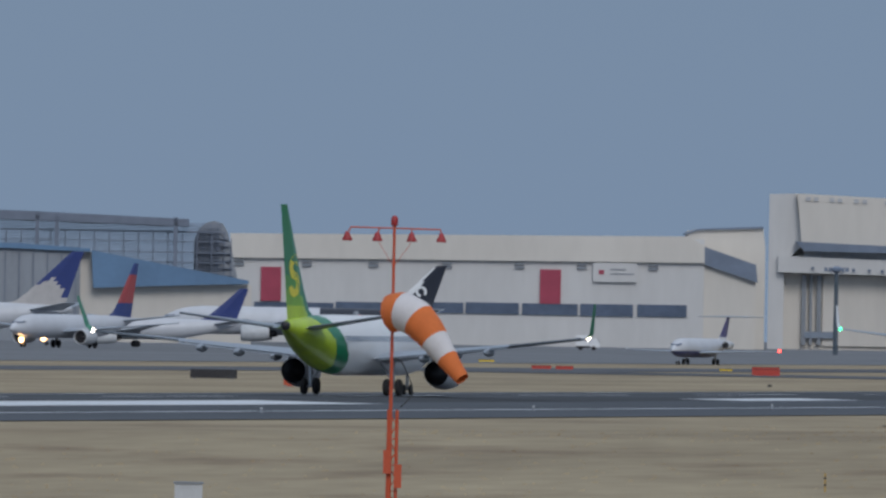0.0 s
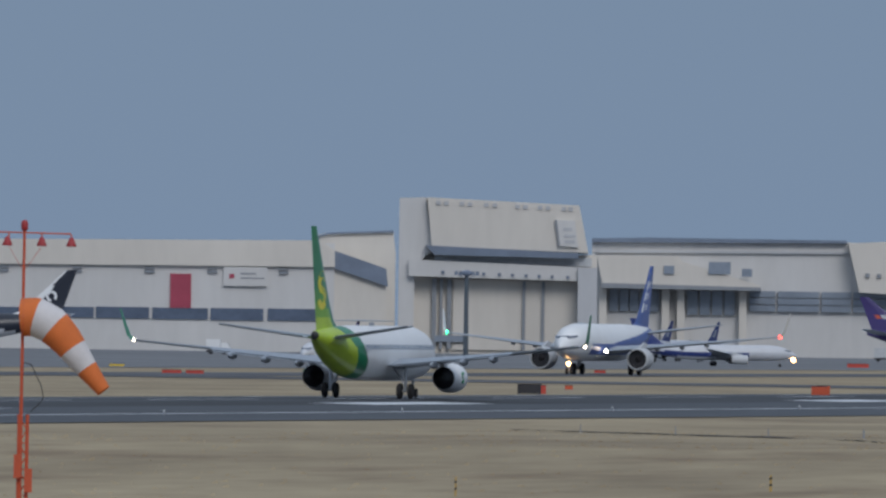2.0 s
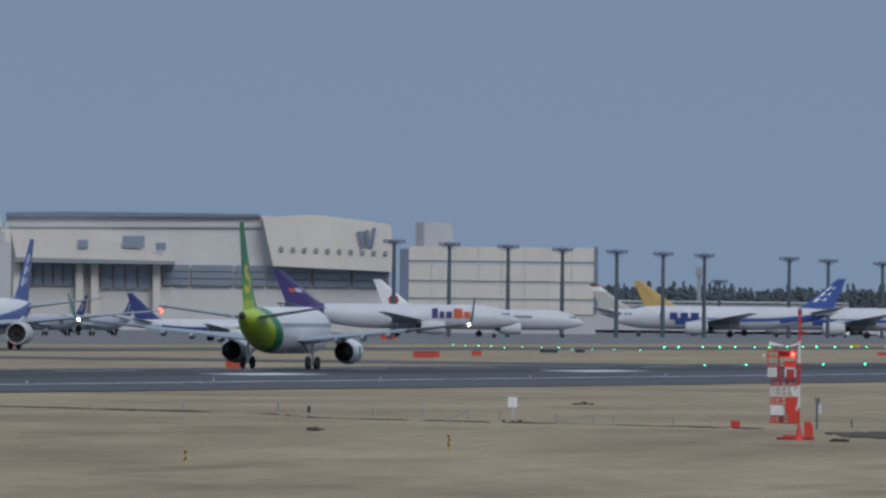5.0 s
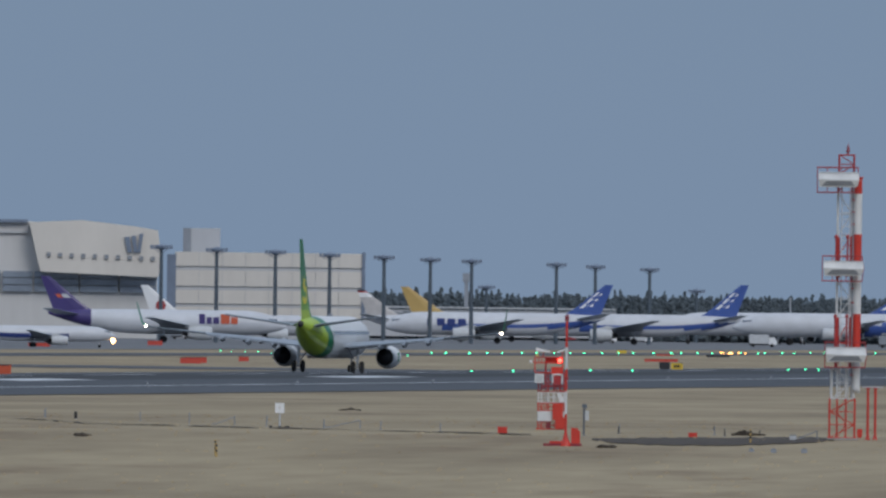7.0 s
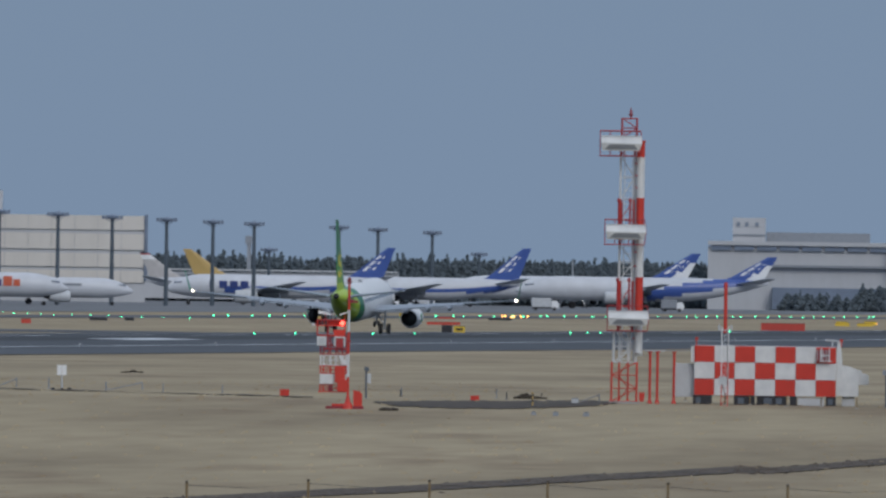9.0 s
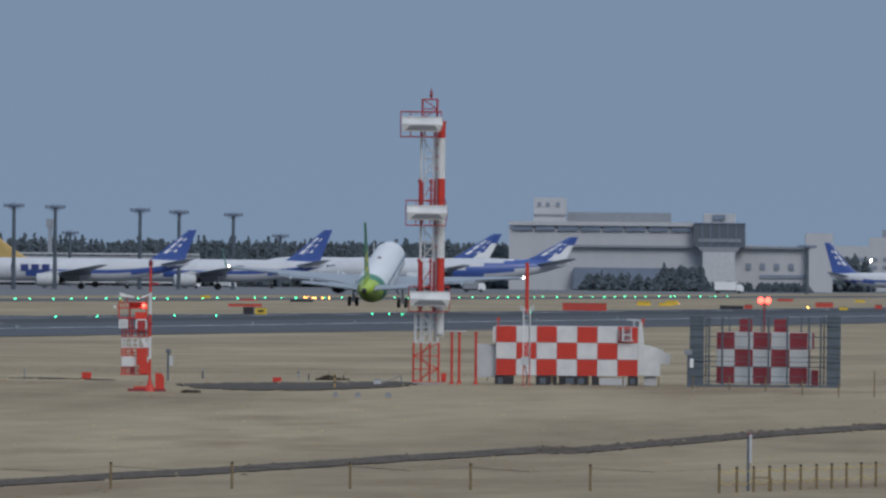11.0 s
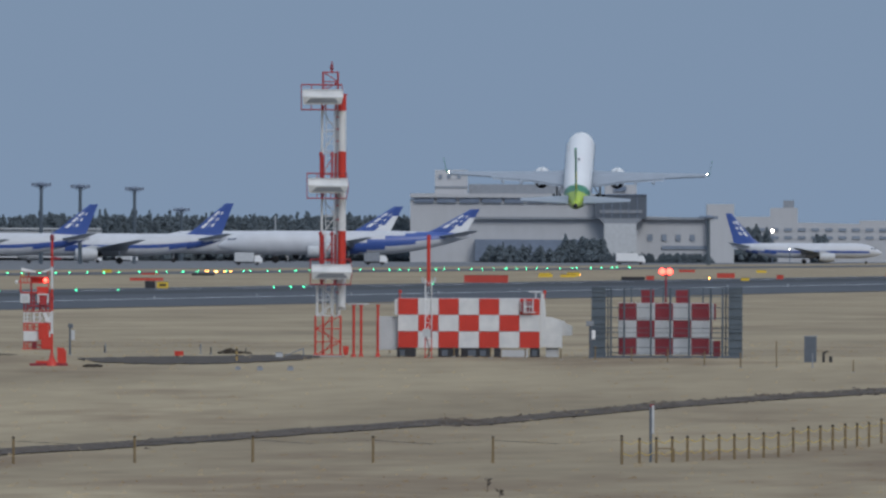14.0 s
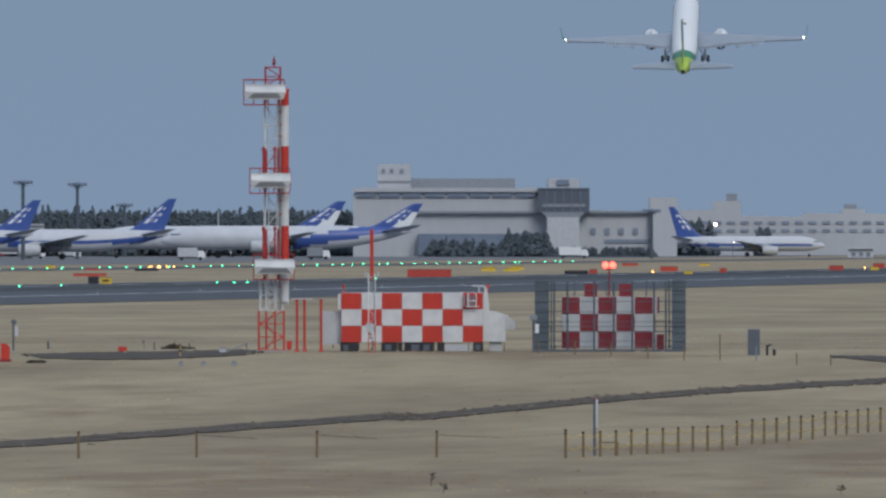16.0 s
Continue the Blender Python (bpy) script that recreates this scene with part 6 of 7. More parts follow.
o = stand("sign_box", "white twin box on a thin post", "sign box", 1818.7, 320.7, group="markers on the grass")
part("post", rods(((0, 0, 0), (0, 0, 0.8), 0.05)), M["lightgrey"], o)
part("foot", boxes((-0.55, -0.38, -0.1, 0.1, 0, 0.12), (0.28, 0.5, -0.1, 0.1, 0, 0.12), (-0.07, 0.07, -0.07, 0.07, 0, 0.1)), M["dark"], o)
for x in (-0.2, 0.05):
    part("box", boxes((x - 0.05, x + 0.18, -0.1, 0.15, 0.78, 1.3)), M["white"], o)
for h, v, w in ((1720.6, 315.9, 0.55), (1930.7, 319.2, 0.9), (2751.8, 329.0, 0.5)):
    o = stand("pipe_frame", "low bent grey pipe frame on the grass", "pipe frame", h, v, group="pipe frames on the grass")
    part("pipe", rods(((-w, 0, 0), (-w * 0.5, 0, 0.1), 0.03), ((-w * 0.5, 0, 0.1), (w, 0, 0.42), 0.03), ((w, 0, 0.42), (w, 0, 0), 0.03)), M["greypaint"], o)
    part("foot", boxes((-w - 0.12, -w + 0.12, -0.1, 0.1, 0, 0.1)), M["concrete"], o)
for h, v, H in ((3095.8, 567.8, 0.45), (3117.7, 580.9, 0.3), (3820.7, 582.2, 0.25)):
    o = stand("dry_weed", "dead brown weed standing in the grass", "weed", h, v, group="dry weeds")
    part("stem", rods(((0, 0, 0), (0.02, 0, H), 0.012)), M["soil"], o)
    bm = bmesh.new()
    rnd = random.Random(int(H * 100))
    for i in range(14):
        a, z = rnd.random() * 6.28, H * (0.4 + 0.6 * rnd.random())
        r = 0.05 + 0.12 * rnd.random()
        p, q = Vector((0, 0, z)), Vector((r * math.cos(a), r * math.sin(a), z + 0.06))
        bm.faces.new([bm.verts.new(t) for t in (p, q + Vector((0.03, 0, -0.03)), q + Vector((0, 0.02, 0.04)))])
    part("leaves", bm, M["soil"], o)
o = stand("grey_cabinet", "grey upright cabinet with small pipes beside it", "cabinet", 3666.9, 336.1)
part("body", boxes((-0.3, 0.3, 0, 0.5, 0, 1.25)), M["slate"], o)
part("lid", boxes((-0.33, 0.33, -0.03, 0.53, 1.25, 1.3)), M["greypaint"], o)
part("pipe", rods(((0.65, 0, 0), (0.65, 0, 0.5), 0.06), ((1.0, 0, 0), (1.0, 0, 0.3), 0.08), ((0.65, 0, 0.45), (0.85, 0, 0.55), 0.05)), M["dark"], o)
o = stand("concrete_plinth", "small pale concrete plinth at the grass edge", "plinth", -443.2, 471.4, 560)
part("block", boxes((-0.55, 0.55, 0, 1.0, 0, 1.5)), M["lightgrey"], o)
part("cap", boxes((-0.6, 0.6, -0.05, 1.05, 1.5, 1.58)), M["greypaint"], o)


# fences of short posts
def fence(label, pts, H, wire=True):
    ob = thing("post_fence", label, "fence", Matrix.Identity(4))
    ps = [spot(h, v)[:3] for h, v in pts]
    for x, y, z in ps:
        post = part("fence_post", rods(((x, y, z - 0.1), (x, y, z + H), 0.055, 0.05, 8)), M["post"], ob)
        part("post_cap", rods(((x, y, z + H - 0.07), (x, y, z + H + 0.015), 0.058, 0.05, 8)), M["soil"], post)
    for a, b in zip(ps, ps[1:]):
        for zz in ((H * 0.9, H * 0.45) if wire else (H * 0.85,)):
            m = Vector(((a[0] + b[0]) / 2, (a[1] + b[1]) / 2, (a[2] + b[2]) / 2 + zz - 0.14))
            part("rope", rods((Vector(a) + Vector((0, 0, zz)), m, 0.012), (m, Vector(b) + Vector((0, 0, zz)), 0.008 if wire else 0.004)), M["yellow"] if wire else M["cable"], ob)


fence("sparse line of weathered posts with a slack rope", [(2042.4, 526.5), (2257.3, 520.3), (2471.8, 517.5), (2680.8, 516.6), (2893.8, 516.7), (3105.8, 516.8), (3333.8, 514.0)], 1.02, False)
BX = [1001, 1032, 1062, 1090, 1117, 1145, 1173, 1200, 1226, 1252, 1278, 1304, 1331, 1352, 1374, 1396, 1417, 1438, 1460, 1479, 1498, 1518, 1536, 1558, 1578]
fence("close row of short yellow-brown posts with ropes", [(x - 784 + 3117, 147 - 441 + 812 - (x - 1001) * (0.052 if x < 1304 else 0.075 if x < 1440 else 0.085) ) for x in BX], 0.98)
o = stand("white_post", "tall thin grey marker post with a white board", "post", 3386.8, 514.0)
part("post", rods(((-0.04, 0, 0), (-0.04, 0, 2.2), 0.055, 0.05, 8)), M["slate"], o)
part("white_board", boxes((0.0, 0.09, -0.08, -0.05, 1.1, 2.18)), M["lightgrey"], o)
part("cap", boxes((-0.065, 0.065, -0.065, 0.065, 2.12, 2.22)), M["maroon"], o)
part("crossbar", rods(((0.1, 0, 0.52), (0.85, 0, 0.52), 0.03), ((0.85, 0, 0), (0.85, 0, 0.52), 0.03)), M["post"], o)


# dark drainage ditch and paved pad
def ribbon(name, pts, material, label, category, lift=0.04):
    """A band over the ground between near and far edges: bearing, near v, far v."""
    bm = bmesh.new()
    rows = []
    dense = []
    for (h0, a0, b0), (h1, a1, b1) in zip(pts, pts[1:]):
        for i in range(12):
            f_ = i / 12
            dense.append((h0 + (h1 - h0) * f_, a0 + (a1 - a0) * f_, b0 + (b1 - b0) * f_))
    dense.append(pts[-1])
    for h, a, b in dense:
        j = 1.6 * noise.noise((h * 0.05, 0, 1.0))
        p, q = spot(h, a + j), spot(h, b + 2.2 * noise.noise((h * 0.11, 3.0, 0)))
        row = []
        for i in range(4):
            f_ = i / 3
            x, y = p[0] + (q[0] - p[0]) * f_, p[1] + (q[1] - p[1]) * f_
            row.append(bm.verts.new((x, y, gz(x, y) + lift)))
        rows.append(row)
    for a, b in zip(rows, rows[1:]):
        for i in range(3):
            bm.faces.new((a[i], b[i], b[i + 1], a[i + 1]))
    bmesh.ops.recalc_face_normals(bm, faces=bm.faces)
    tagged(link(name, bm, material), label, category, kind="structure")


def edge(p, near, far):
    return (p[0], p[1] + near, p[1] + far)


ribbon("drainage_ditch", [edge((1662.6, 537.3), 6, -5), edge((2411.8, 488.9), 6, -5), edge((2711.5, 466.3), 6, -5), edge((3011.1, 444.7), 6, -5), edge((3092.8, 443.8), 6, -4), edge((3382.8, 415.0), 6, -4), edge((3662.8, 394.1), 5, -4), edge((4032.9, 373.3), 5, -4)], M["bank"], "dark earth drainage ditch across the dry grass", "ditch")
ribbon("paved_pad", [edge((2369.5, 334.5), 0.8, -0.8), edge((2409.5, 335.9), 5, -3), edge((2489.5, 337.7), 6, -7), edge((2629.5, 336.6), 6, -8), edge((2749.4, 331.7), 5, -6), edge((2799.4, 329.0), 2, -2)], M["soil"], "dark paved pad before the antenna tower", "pavement")
ribbon("cable_trench", [edge((782.5, 300.7), 0.5, -0.5), edge((1382.6, 310.8), 0.5, -0.5), edge((1473.7, 317.0), 0.5, -0.5), edge((1823.7, 321.6), 0.5, -0.5), edge((2263.8, 327.1), 0.5, -0.5)], M["soil"], "thin dark cable trench through the dry grass", "trench")
ribbon("dark_track", [edge((3802.9, 338.2), 1, -1), edge((3872.9, 342.2), 4, -5), edge((4032.9, 352.3), 6, -8)], M["soil"], "dark earth track", "track")
for h, v, w in ((2654.0, 353.0, 0.12), (2693.0, 354.0, 0.14), (2747.0, 353.9, 0.15)):
    o = stand("concrete_stub", "small grey concrete stub in the grass", "concrete block", h, v, group="concrete stubs beside the pad")
    part("block", boxes((-w, w, -w, w, 0, w * 1.25)), M["greypaint"], o)
    part("lid", boxes((-w * 0.6, w * 0.6, -w * 0.6, w * 0.6, w * 1.25, w * 1.25 + 0.03)), M["slate"], o)
o = stand("junction_cabinet", "low pale grey cabinet at the pad", "cabinet", 2727.0, 330.9)
part("body", boxes((-0.17, 0.17, 0, 0.3, 0, 0.24)), M["lightgrey"], o)
part("lid", boxes((-0.19, 0.19, -0.02, 0.32, 0.24, 0.27)), M["greypaint"], o)
for h, v, H in ((2418.0, 323.2, 0.38), (2606.0, 326.1, 0.38), (2668.0, 324.0, 0.3), (2587.0, 315.1, 0.22)):
    marker("marker_post", "short dark marker post on the grass", h, v, H, 0.03, "dark")
# spoil heap behind the pad
x, y, z, d = spot(2647.0, 324.0)
bm = bmesh.new()
rnd = random.Random(5)
for i in range(60):
    u = rnd.uniform(-1, 1)
    top = 0.20 * math.exp(-((u + 0.3) / 0.35) ** 2) + 0.09
    bmesh.ops.create_icosphere(bm, subdivisions=1, radius=rnd.uniform(0.05, 0.1), matrix=Matrix.Translation((x + u * 0.75, y + rnd.uniform(-0.4, 0.4), z + rnd.random() * top)) @ Matrix.Diagonal((1.5, 1, 0.7, 1)))
tagged(link("spoil_heap", bm, M["soil"]), "low heap of dark dug earth behind the pad", "earth heap")
for h, v, w in ((2395.0, 348.2, 0.4), (1943.3, 288.1, 0.6), (1467.9, 339.9, 0.3)):
    x, y, z, d = spot(h, v)
    bm = bmesh.new()
    for i in range(22):
        u_ = random.uniform(-1, 1)
        bmesh.ops.create_icosphere(bm, subdivisions=1, radius=0.04 + 0.08 * random.random(), matrix=Matrix.Translation((x + u_ * w, y + random.uniform(-0.5, 0.5), z + 0.03 + 0.12 * (1 - abs(u_)) * random.random())) @ Matrix.Diagonal((1.8, 1, 0.8, 1)))
    tagged(link("earth_clods", bm, M["soil"]), "small scatter of dark earth clods on the grass", "earth", kind="stuff")

def tufts():
    """Low clumps of dry grass over the near field."""
    rnd = random.Random(11)
    verts, faces = [], []
    for i in range(7000):
        h = -900 + rnd.random() * 5000
        d = 450 + 380 * rnd.random() ** 1.3
        x, y = site(h, d)
        if abs(x - RUNWAY) < 62:
            continue
        z = gz(x, y) - 0.03
        w, t = 0.05 + 0.22 * rnd.random(), 0.04 + 0.09 * rnd.random()
        n = len(verts)
        verts += [(x - w, y - w, z), (x + w, y - w * 0.6, z), (x + rnd.uniform(-w, w), y + w, z), (x + rnd.uniform(-w, w), y, z + t)]
        faces += [(n, n + 1, n + 3), (n + 1, n + 2, n + 3), (n + 2, n, n + 3)]
    me = bpy.data.meshes.new("grass_tufts")
    me.from_pydata(verts, [], faces)
    me.materials.append(M["grass"])
    tagged(new("grass_tufts", me), "low clumps of dry straw-coloured grass", "grass", kind="stuff")


tufts()


def verge(pts, n, name, label):
    """Rough dark clumps along the ditch."""
    rnd = random.Random(23)
    verts, faces = [], []
    for i in range(n):
        u = rnd.random() * (len(pts) - 1)
        a, b = pts[int(u)], pts[int(u) + 1]
        f_ = u - int(u)
        x, y, z, d = spot(a[0] + (b[0] - a[0]) * f_, a[1] + (b[1] - a[1]) * f_ + rnd.gauss(0, 2.6))
        w, t = 0.05 + 0.2 * rnd.random(), 0.01 + 0.03 * rnd.random()
        q = len(verts)
        verts += [(x - w, y - w, z), (x + w, y - w * 0.6, z), (x + rnd.uniform(-w, w), y + w, z), (x + rnd.uniform(-w, w), y, z + t + 0.04)]
        faces += [(q, q + 1, q + 3), (q + 1, q + 2, q + 3), (q + 2, q, q + 3)]
    me = bpy.data.meshes.new(name)
    me.from_pydata(verts, [], faces)
    me.materials.append(M["bank"])
    tagged(new(name, me), label, "earth", kind="stuff")


verge([(1662.6, 537.3), (2411.8, 488.9), (3011.1, 444.7), (3092.8, 443.8), (3382.8, 415.0), (3662.8, 394.1), (4032.9, 373.3)], 1700, "ditch_clods", "rough dark clods and dead weeds along the ditch")

# ---- service vehicles on the apron ----
def truck(h, v, d, paint, L, label):
    x, y = site(h, d)
    o = thing("service_truck", label, "truck", pose(x, y, gz(x, y) + 0.06, 0, 0, 12), group="apron service vehicles")
    part("cargo_body", boxes((-L / 2, L / 2 - 2.0, -1.2, 1.2, 0.9, 3.2)), M[paint], o)
    cab = part("cab", prism([(L / 2 - 1.9, 0.6), (L / 2, 0.6), (L / 2, 1.6), (L / 2 - 0.5, 2.5), (L / 2 - 1.9, 2.5)], -1.1, 1.1), M["white"], o)
    part("windscreen", prism([(L / 2 - 0.02, 1.65), (L / 2 + 0.03, 1.65), (L / 2 - 0.45, 2.45), (L / 2 - 0.5, 2.45)], -0.95, 0.95), M["darkglass"], cab)
    part("chassis", boxes((-L / 2, L / 2 - 0.3, -0.9, 0.9, 0.5, 0.88)), M["dark"], o)
    for wx in (-L / 2 + 1.0, L / 2 - 1.2):
        for wy in (-1.05, 1.05):
            part("wheel", rods(((wx, wy - 0.15, 0.45), (wx, wy + 0.15, 0.45), 0.45, 0.45, 12)), M["tyre"], o)


for h, v, d, paint, L, lab in ((2396.7, 157.4, 3900, "greypaint", 5, "dark grey service truck on the apron"), (2456.7, 159.7, 3900, "lightgrey", 6, "long grey catering truck on the apron"),
                               (2671.7, 157.0, 3600, "lightgrey", 7, "pale grey service truck on the apron"), (1641.1, 158.2, 3700, "greypaint", 5, "grey box truck on the apron"),
                               (1446.1, 160.2, 3300, "lightgrey", 7, "pale grey service truck on the apron"), (3348.0, 146.0, 3900, "white", 8, "long white catering truck on the apron"), (2897.0, 173.5, 3700, "greypaint", 6, "grey service truck on the apron"), (258.9, 176.7, 3000, "white", 5, "white van before the workshop")):
    truck(h, v, d, paint, L, lab)

# ---- boards and lamps along runway and taxiways ----
def board(h, v, w, H, c, extra):
    o = stand("guidance_board", {"redsign": "low red mandatory guidance board", "yellow": "low yellow guidance board", "orange": "low orange runway board", "dark": "back of a dark guidance board"}[c] + " beside the taxiway", "board", h, v, group="taxiway boards")
    part("panel", boxes((-w / 2, w / 2, -0.08, 0.1, 0.12, H)), M[c], o)
    part("frame", boxes((-w / 2 - 0.04, w / 2 + 0.04, -0.05, 0.13, H, H + 0.06)), M["dark"], o)
    for x in (-w * 0.4, w * 0.4):
        part("foot", boxes((x - 0.05, x + 0.05, -0.06, 0.06, 0, 0.13)), M["greypaint"], o)
    if extra:
        part("writing", boxes((-w * 0.3, w * 0.3, -0.1, -0.08, H * 0.45, H * 0.75)), M["dark"], o)


board(574.6, 215.5, 3.2, 1.0, "redsign", "")
board(177.5, 210.9, 2.4, 0.5, "redsign", "")
board(218.5, 211.2, 2.2, 0.5, "redsign", "")
board(504.0, 209.5, 1.6, 0.35, "yellow", "")
board(80.0, 200.0, 2.2, 0.4, "yellow", "")
board(3517.0, 188.0, 3.0, 0.9, "redsign", "")
board(3580.0, 178.5, 2.0, 0.6, "yellow", "")
board(3888.0, 182.5, 2.0, 0.9, "redsign", "")
board(-402.1, 237.7, 4.4, 0.9, "dark", "")
board(-264.9, 247.4, 1.3, 0.9, "orange", "")
board(810.6, 239.1, 2.2, 1.0, "dark", "")
board(834.6, 238.8, 0.6, 0.9, "redsign", "")
board(880.5, 230.2, 0.8, 0.5, "orange", "")
board(935.1, 199.5, 1.6, 0.5, "redsign", "")
board(-259.3, 249.7, 1.3, 0.9, "orange", "")
board(1323.8, 233.4, 1.4, 0.85, "orange", "")
board(576.6, 216.7, 3.0, 0.8, "redsign", "")
board(1659.6, 210.0, 2.6, 0.8, "redsign", "")
board(1753.5, 205.1, 1.3, 0.7, "redsign", "")
board(1391.3, 182.7, 4.0, 0.8, "redsign", "")
board(1596.3, 177.7, 3.0, 1.0, "redsign", "")
board(1881.5, 197.9, 2.6, 0.5, "dark", "")
board(1936.4, 197.3, 1.4, 0.5, "dark", "")
board(1330.6, 232.8, 1.2, 0.9, "orange", "")
board(2498.3, 210.1, 1.2, 0.9, "dark", "")
board(2520.3, 209.9, 1.3, 0.8, "yellow", "bars")
board(2492.1, 196.2, 5.0, 0.5, "redsign", "")
board(2422.0, 182.1, 1.8, 0.7, "yellow", "")
board(2592.0, 187.0, 4.0, 0.5, "dark", "")
board(1667.3, 208.5, 3.0, 0.8, "redsign", "")
board(3094.3, 196.5, 5.5, 1.0, "redsign", "")
board(3197.2, 185.9, 2.0, 0.7, "yellow", "")
board(3247.2, 186.1, 2.2, 0.8, "yellow", "")
board(3092.9, 197.8, 6.0, 1.1, "redsign", "")
board(3197.9, 187.9, 2.4, 0.6, "yellow", "")
board(3237.9, 187.9, 2.6, 0.6, "yellow", "")
board(3352.9, 193.0, 3.4, 0.6, "dark", "")
board(3382.9, 192.0, 1.2, 0.7, "redsign", "")
board(3612.9, 190.1, 1.0, 0.7, "redsign", "")
board(3550.9, 193.1, 1.2, 0.5, "yellow", "")
board(3812.9, 186.2, 2.2, 0.8, "redsign", "")
board(3880.9, 186.2, 1.2, 0.6, "yellow", "")
board(3448.0, 178.0, 3.2, 0.6, "redsign", "")
board(2497.9, 185.5, 3.0, 0.4, "redsign", "")


def lamp_master(name, label, glow, r, z):
    o = thing(name, label, "airfield light", group=label)
    part("base", rods(((0, 0, 0), (0, 0, z), 0.1, 0.06, 6)), M["greypaint"], o)
    part("lens", ball(bmesh.new(), (0, 0, z + r * 0.6), r, 8), M[glow], o, "glowing lens")
    return o


g_master = lamp_master("taxiway_light", "low green glowing taxiway light", "g_green", 0.13, 0.1)
first = True
for i in range(54):
    y = 2394 + i * 17 + random.uniform(-3, 3)
    x = -453 + random.uniform(-0.5, 0.5)
    m_ = pose(x, y, gz(x, y) + 0.05)
    if first:
        g_master.matrix_world, first = m_, False
    else:
        copy_thing(g_master, m_)
n_master = lamp_master("runway_light", "low green glowing light let into the runway", "g_green", 0.085, 0.05)
n_master.matrix_world = pose(RUNWAY, 1700, -0.15)
for h, v in ((2157.4, 218.4), (2230.4, 217.5), (2367.4, 214.8), (2441.4, 213.9), (2717.3, 208.4), (2747.3, 208.0), (2770.3, 207.7), (1732.2, 188.3), (1802.3, 190.2), (1922.3, 191.4), (1712.0, 186.0), (1756.0, 187.0), (1779.0, 187.5), (1835.0, 188.4), (1868.0, 188.9), (1899.0, 189.4), (1958.0, 190.4), (1996.0, 191.0), (2043.0, 191.6)):
    x, y, z, d = spot(h, v)
    copy_thing(n_master, pose(x, y, z + 0.06))
a_master = lamp_master("stop_bar_light", "low amber glowing stop bar light", "g_amber", 0.14, 0.1)
for i, (h, v) in enumerate(((2600.9, 179.9), (2617.0, 180.7), (2629.0, 180.5), (2640.9, 180.4), (2597.1, 180.1), (2612.1, 180.8), (3487.9, 190.0), (3257.9, 183.9), (3863.0, 183.2))):
    x, y, z, d = spot(h, v)
    if i == 0:
        a_master.matrix_world = pose(x, y, z + 0.06)
    else:
        copy_thing(a_master, pose(x, y, z + 0.06))
e_master = lamp_master("runway_edge_light", "low frosted runway edge light", "lightgrey", 0.08, 0.2)
for i in range(28):
    m_ = pose(RUNWAY + 31, 720 + i * 60, gz(RUNWAY + 31, 720 + i * 60) + 0.05)
    if i == 0:
        e_master.matrix_world = m_
    else:
        copy_thing(e_master, m_)
for h, v, d, r in ((3599.0, 103.1, 4300, 0.45), (3630.0, 136.1, 4150, 0.15)):
    x, y = site(h, d)
    o = thing("flood_lamp", "glowing far flood lamp on a thin mast", "light pole", pose(x, y, gz(x, y)))
    z = height(v, d) - gz(x, y)
    part("pole", rods(((0, 0, 0), (0, 0, z), 0.15)), M["bluegrey"], o)
    part("lamp", ball(bmesh.new(), (0, 0, z), r, 10), M["g_white"], o, "glowing lamp")

# touchdown bars painted on the runway
for y0, y1, x0, x1 in [(730, 854, -249, -240.5), (958, 993, -248.5, -243.5), (1110, 1140, -248.5, -243.5), (1250, 1283, -248.5, -243.5)]:
    strip("touchdown_bar", x0, x1, y0, y1, 0.08, M["marking"], "broad white painted touchdown bar", "runway marking", nx=2)


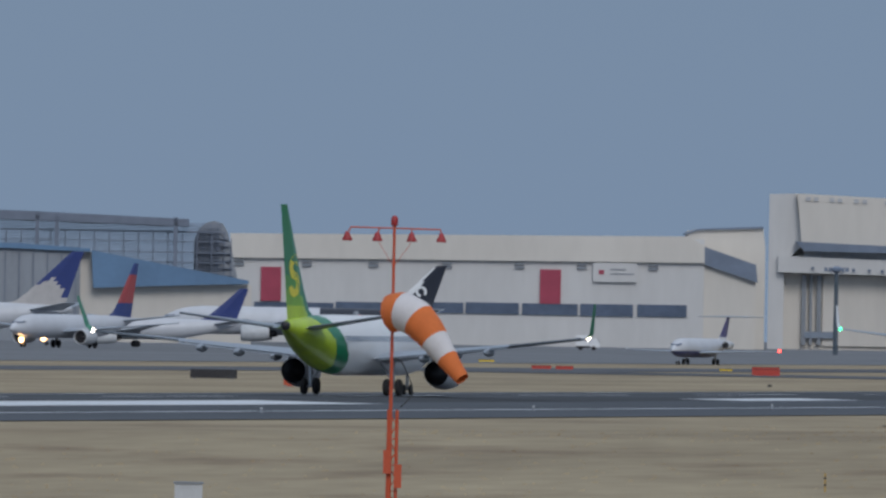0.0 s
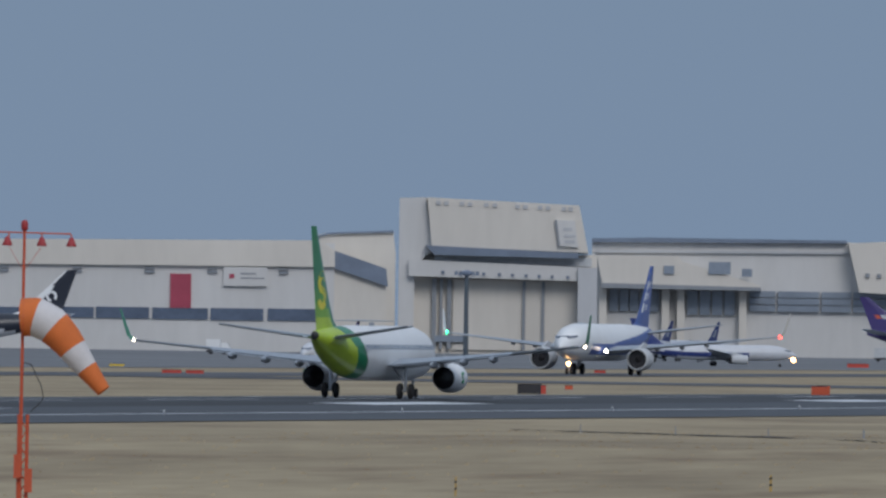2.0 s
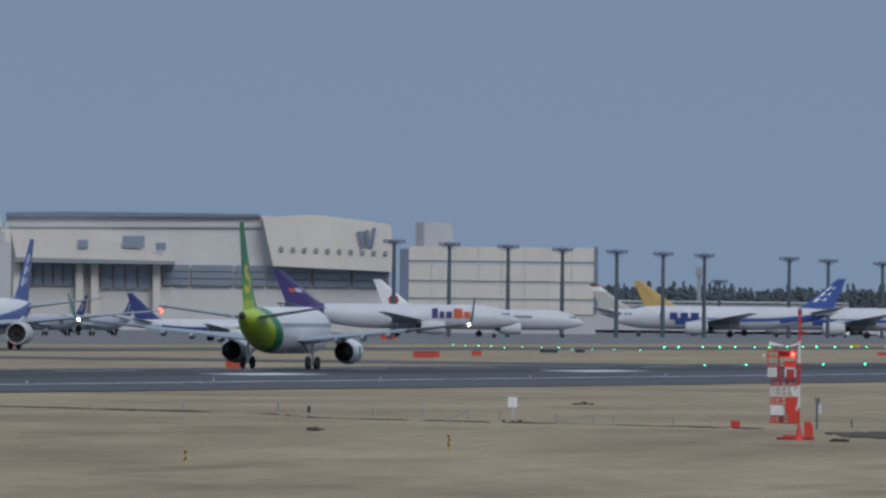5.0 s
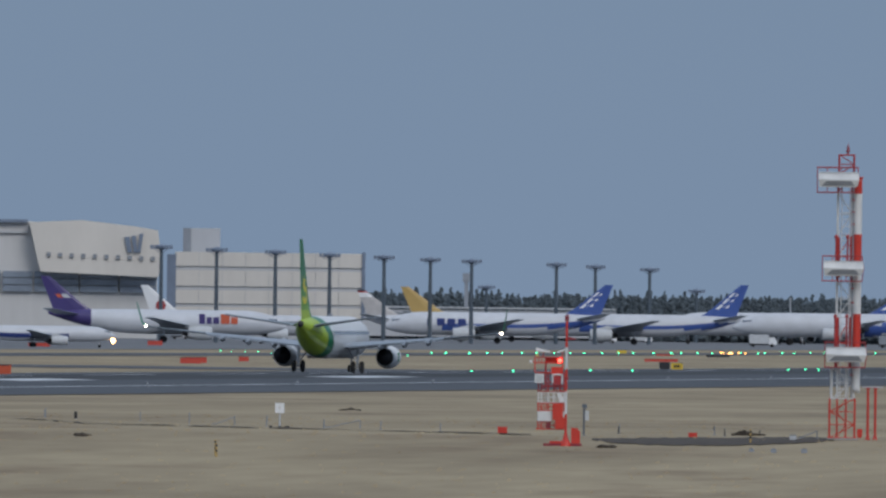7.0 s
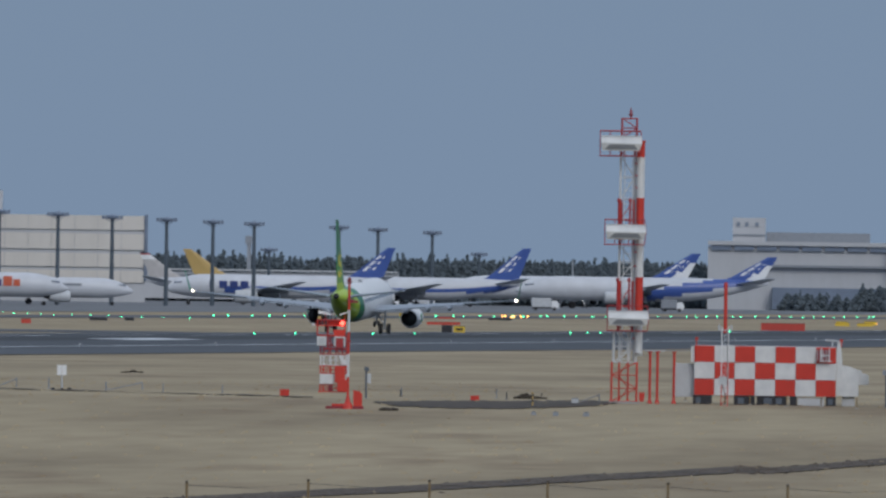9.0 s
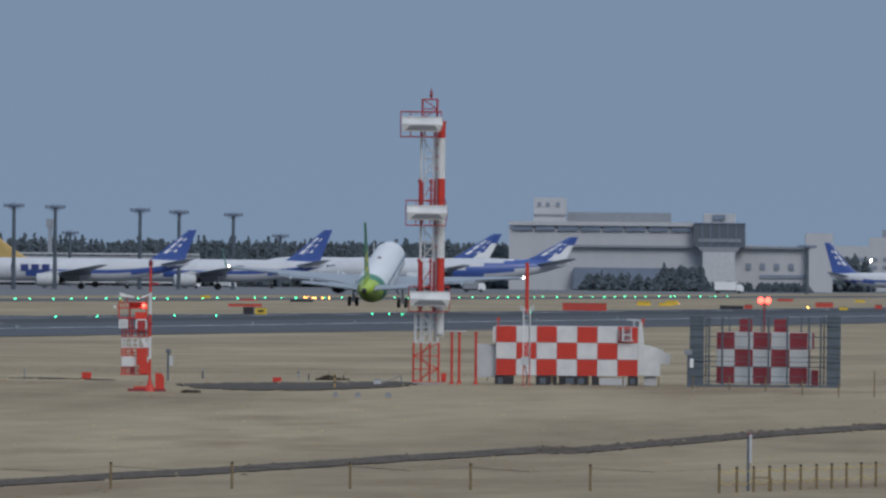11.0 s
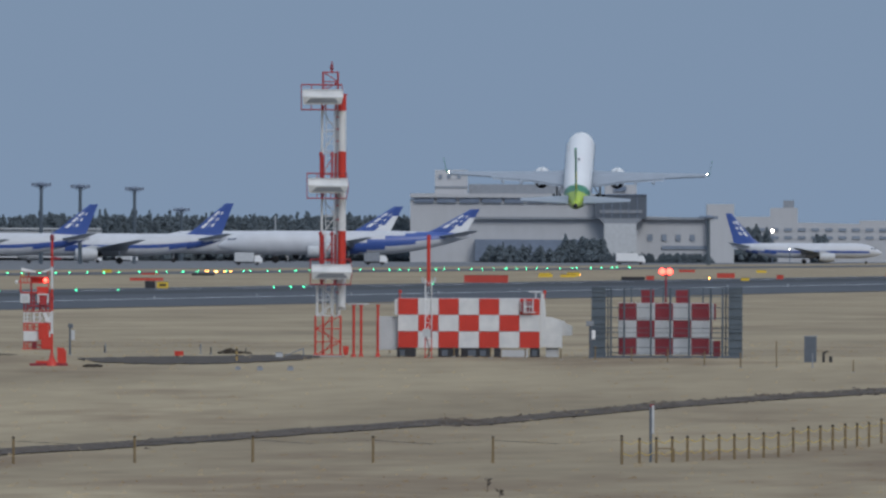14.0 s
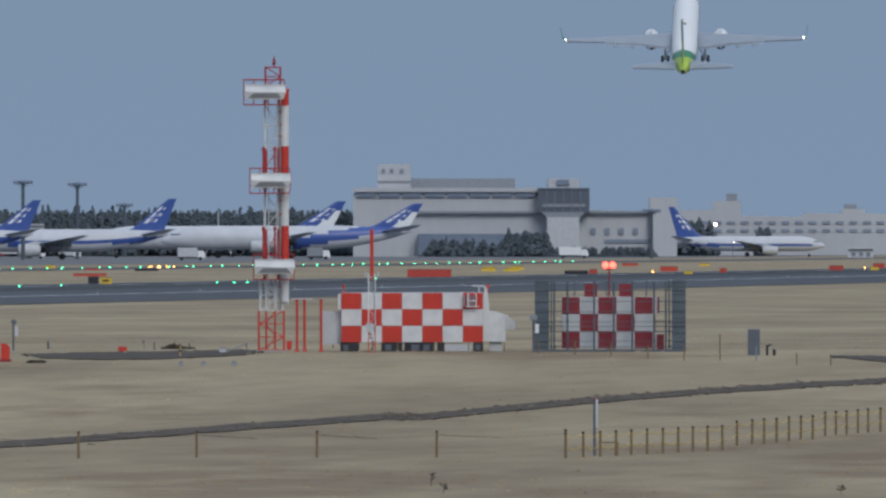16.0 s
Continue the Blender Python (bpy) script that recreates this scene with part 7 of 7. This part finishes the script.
# ---- what moves ----
def motions():
    PITCH = ((0, 0), (8.3, 0), (9, 2.3), (9.5, 4.3), (10, 5.9), (10.5, 7.5), (11.5, 10.4), (12.5, 12.5), (13.5, 14.6), (14, 16.3), (14.5, 17.8), (15, 18.6), (16, 19.2))
    BANK = ((0, 0), (4.5, 0), (7, 0.45), (8.5, 0.8), (10, 0.7), (12.5, 2.9), (13, 1.6), (13.5, 0.6), (14, 0.4), (14.5, 1.3), (15, 0.4), (15.5, -0.6), (16, -0.4))
    CRAB = ((0, 1.7), (4.5, 1.7), (7, 2.7), (10.2, 2.8), (12.5, 7.0), (14.5, 6.8), (16, 6.2))
    ROLLING = [(0, -259.82, 914.4, -0.14), (0.5, -259.75, 939.5, -0.14), (1, -259.65, 965.3, -0.14), (1.5, -259.56, 991.8, -0.14), (2, -259.66, 1018.9, -0.14), (2.5, -259.78, 1046.8, -0.14), (3, -259.76, 1075.4, -0.14), (3.5, -259.75, 1104.7, -0.14), (4, -259.84, 1134.6, -0.14), (4.5, -260.08, 1165.1, -0.14), (7, -261.25, 1326.7, -0.14), (7.5, -261.45, 1360.7, -0.14), (8, -261.65, 1395.3, -0.14), (8.5, -261.89, 1430.3, -0.14), (9, -262.05, 1465.8, -0.13), (9.5, -262.29, 1501.9, -0.1), (10, -262.68, 1538.4, 0.05), (11, -262.65, 1612.6, 0.75), (12.5, -262.47, 1727.3, 3.43), (13, -261.69, 1766.3, 5.51), (13.5, -260.99, 1805.6, 7.81), (14, -260.61, 1845.3, 10.52), (14.5, -260.17, 1885.4, 14.05), (15, -259.97, 1925.7, 18.61), (15.5, -259.82, 1966.4, 24.07), (16, -259.76, 2007.4, 30.07)]
    rows = []
    for t, x, y, z in ROLLING:
        p, b, c = [float(np.interp(t, [q[0] for q in k], [q[1] for q in k])) for k in (PITCH, BANK, CRAB)]
        rows.append((t, pose(x, y, z, 0, 0, c) @ pose(0, 0, 0, p, b, 0)))
    walk(hero, rows)
    # the wings bend up and the gear legs stretch as the weight comes off
    for c in hero.children:
        kind_, side = c.name.split(".")[0], 0 if c.type != "MESH" else c.data.vertices[0].co.x
        if kind_ == "wing":
            root, s = pose(math.copysign(1.5, side), 0, 2.3), math.copysign(1, side)
            walk(c, [(t, root @ pose(0, 0, 0, 0, -s * a, 0) @ root.inverted()) for t, a in ((0, 0), (8.5, 0), (10, 0.5), (11, 1.5), (12.5, 2.4), (13.5, 2.7), (14.5, 2.4), (16, 2.1))])
        elif kind_ == "landing_gear" and abs(side) > 1:
            walk(c, [(t, pose(0, 0, -a)) for t, a in ((0, 0), (9, 0), (10.5, 0.14), (16, 0.12))])
    walk(beacon, [(t, pose(*BEACON_AT, 0, 0, a)) for t, a in ((0, 180), (9.78, 180), (9.84, 110), (9.9, 50), (9.95, 8), (10.05, -8), (10.1, -50), (10.16, -110), (10.22, -180), (16, -180))])
    walk(taxi, [(t, pose(-452, 1911 - 6.9 * (t - 1.5), gz(-452, 1868) + 0.06, 0, 0, 180)) for t in (0, 4, 8, 12, 16)])
    rows = []
    for t in (0, 4, 8, 12, 16):
        x, y = site(1250.7 + 49.0 * (t - 1.5) - 140, 2600)
        rows.append((t, pose(x, y, gz(x, y) + 0.06, 0, 0, -72)))
    walk(prop, rows)
    swing = (-25, -20, -17, -12, 3, 6, 2, -4)
    walk(sock, [(i * 0.5, pose(0, -0.06, sock.location.z, 0, (-4.5, -2.5, -0.5, 1.0, 0.5)[i] if i < 5 else 0.5 * math.sin(i * 1.9), swing[i] if i < 8 else -6 + 8 * math.sin(i * 0.6))) for i in range(33)])


motions()
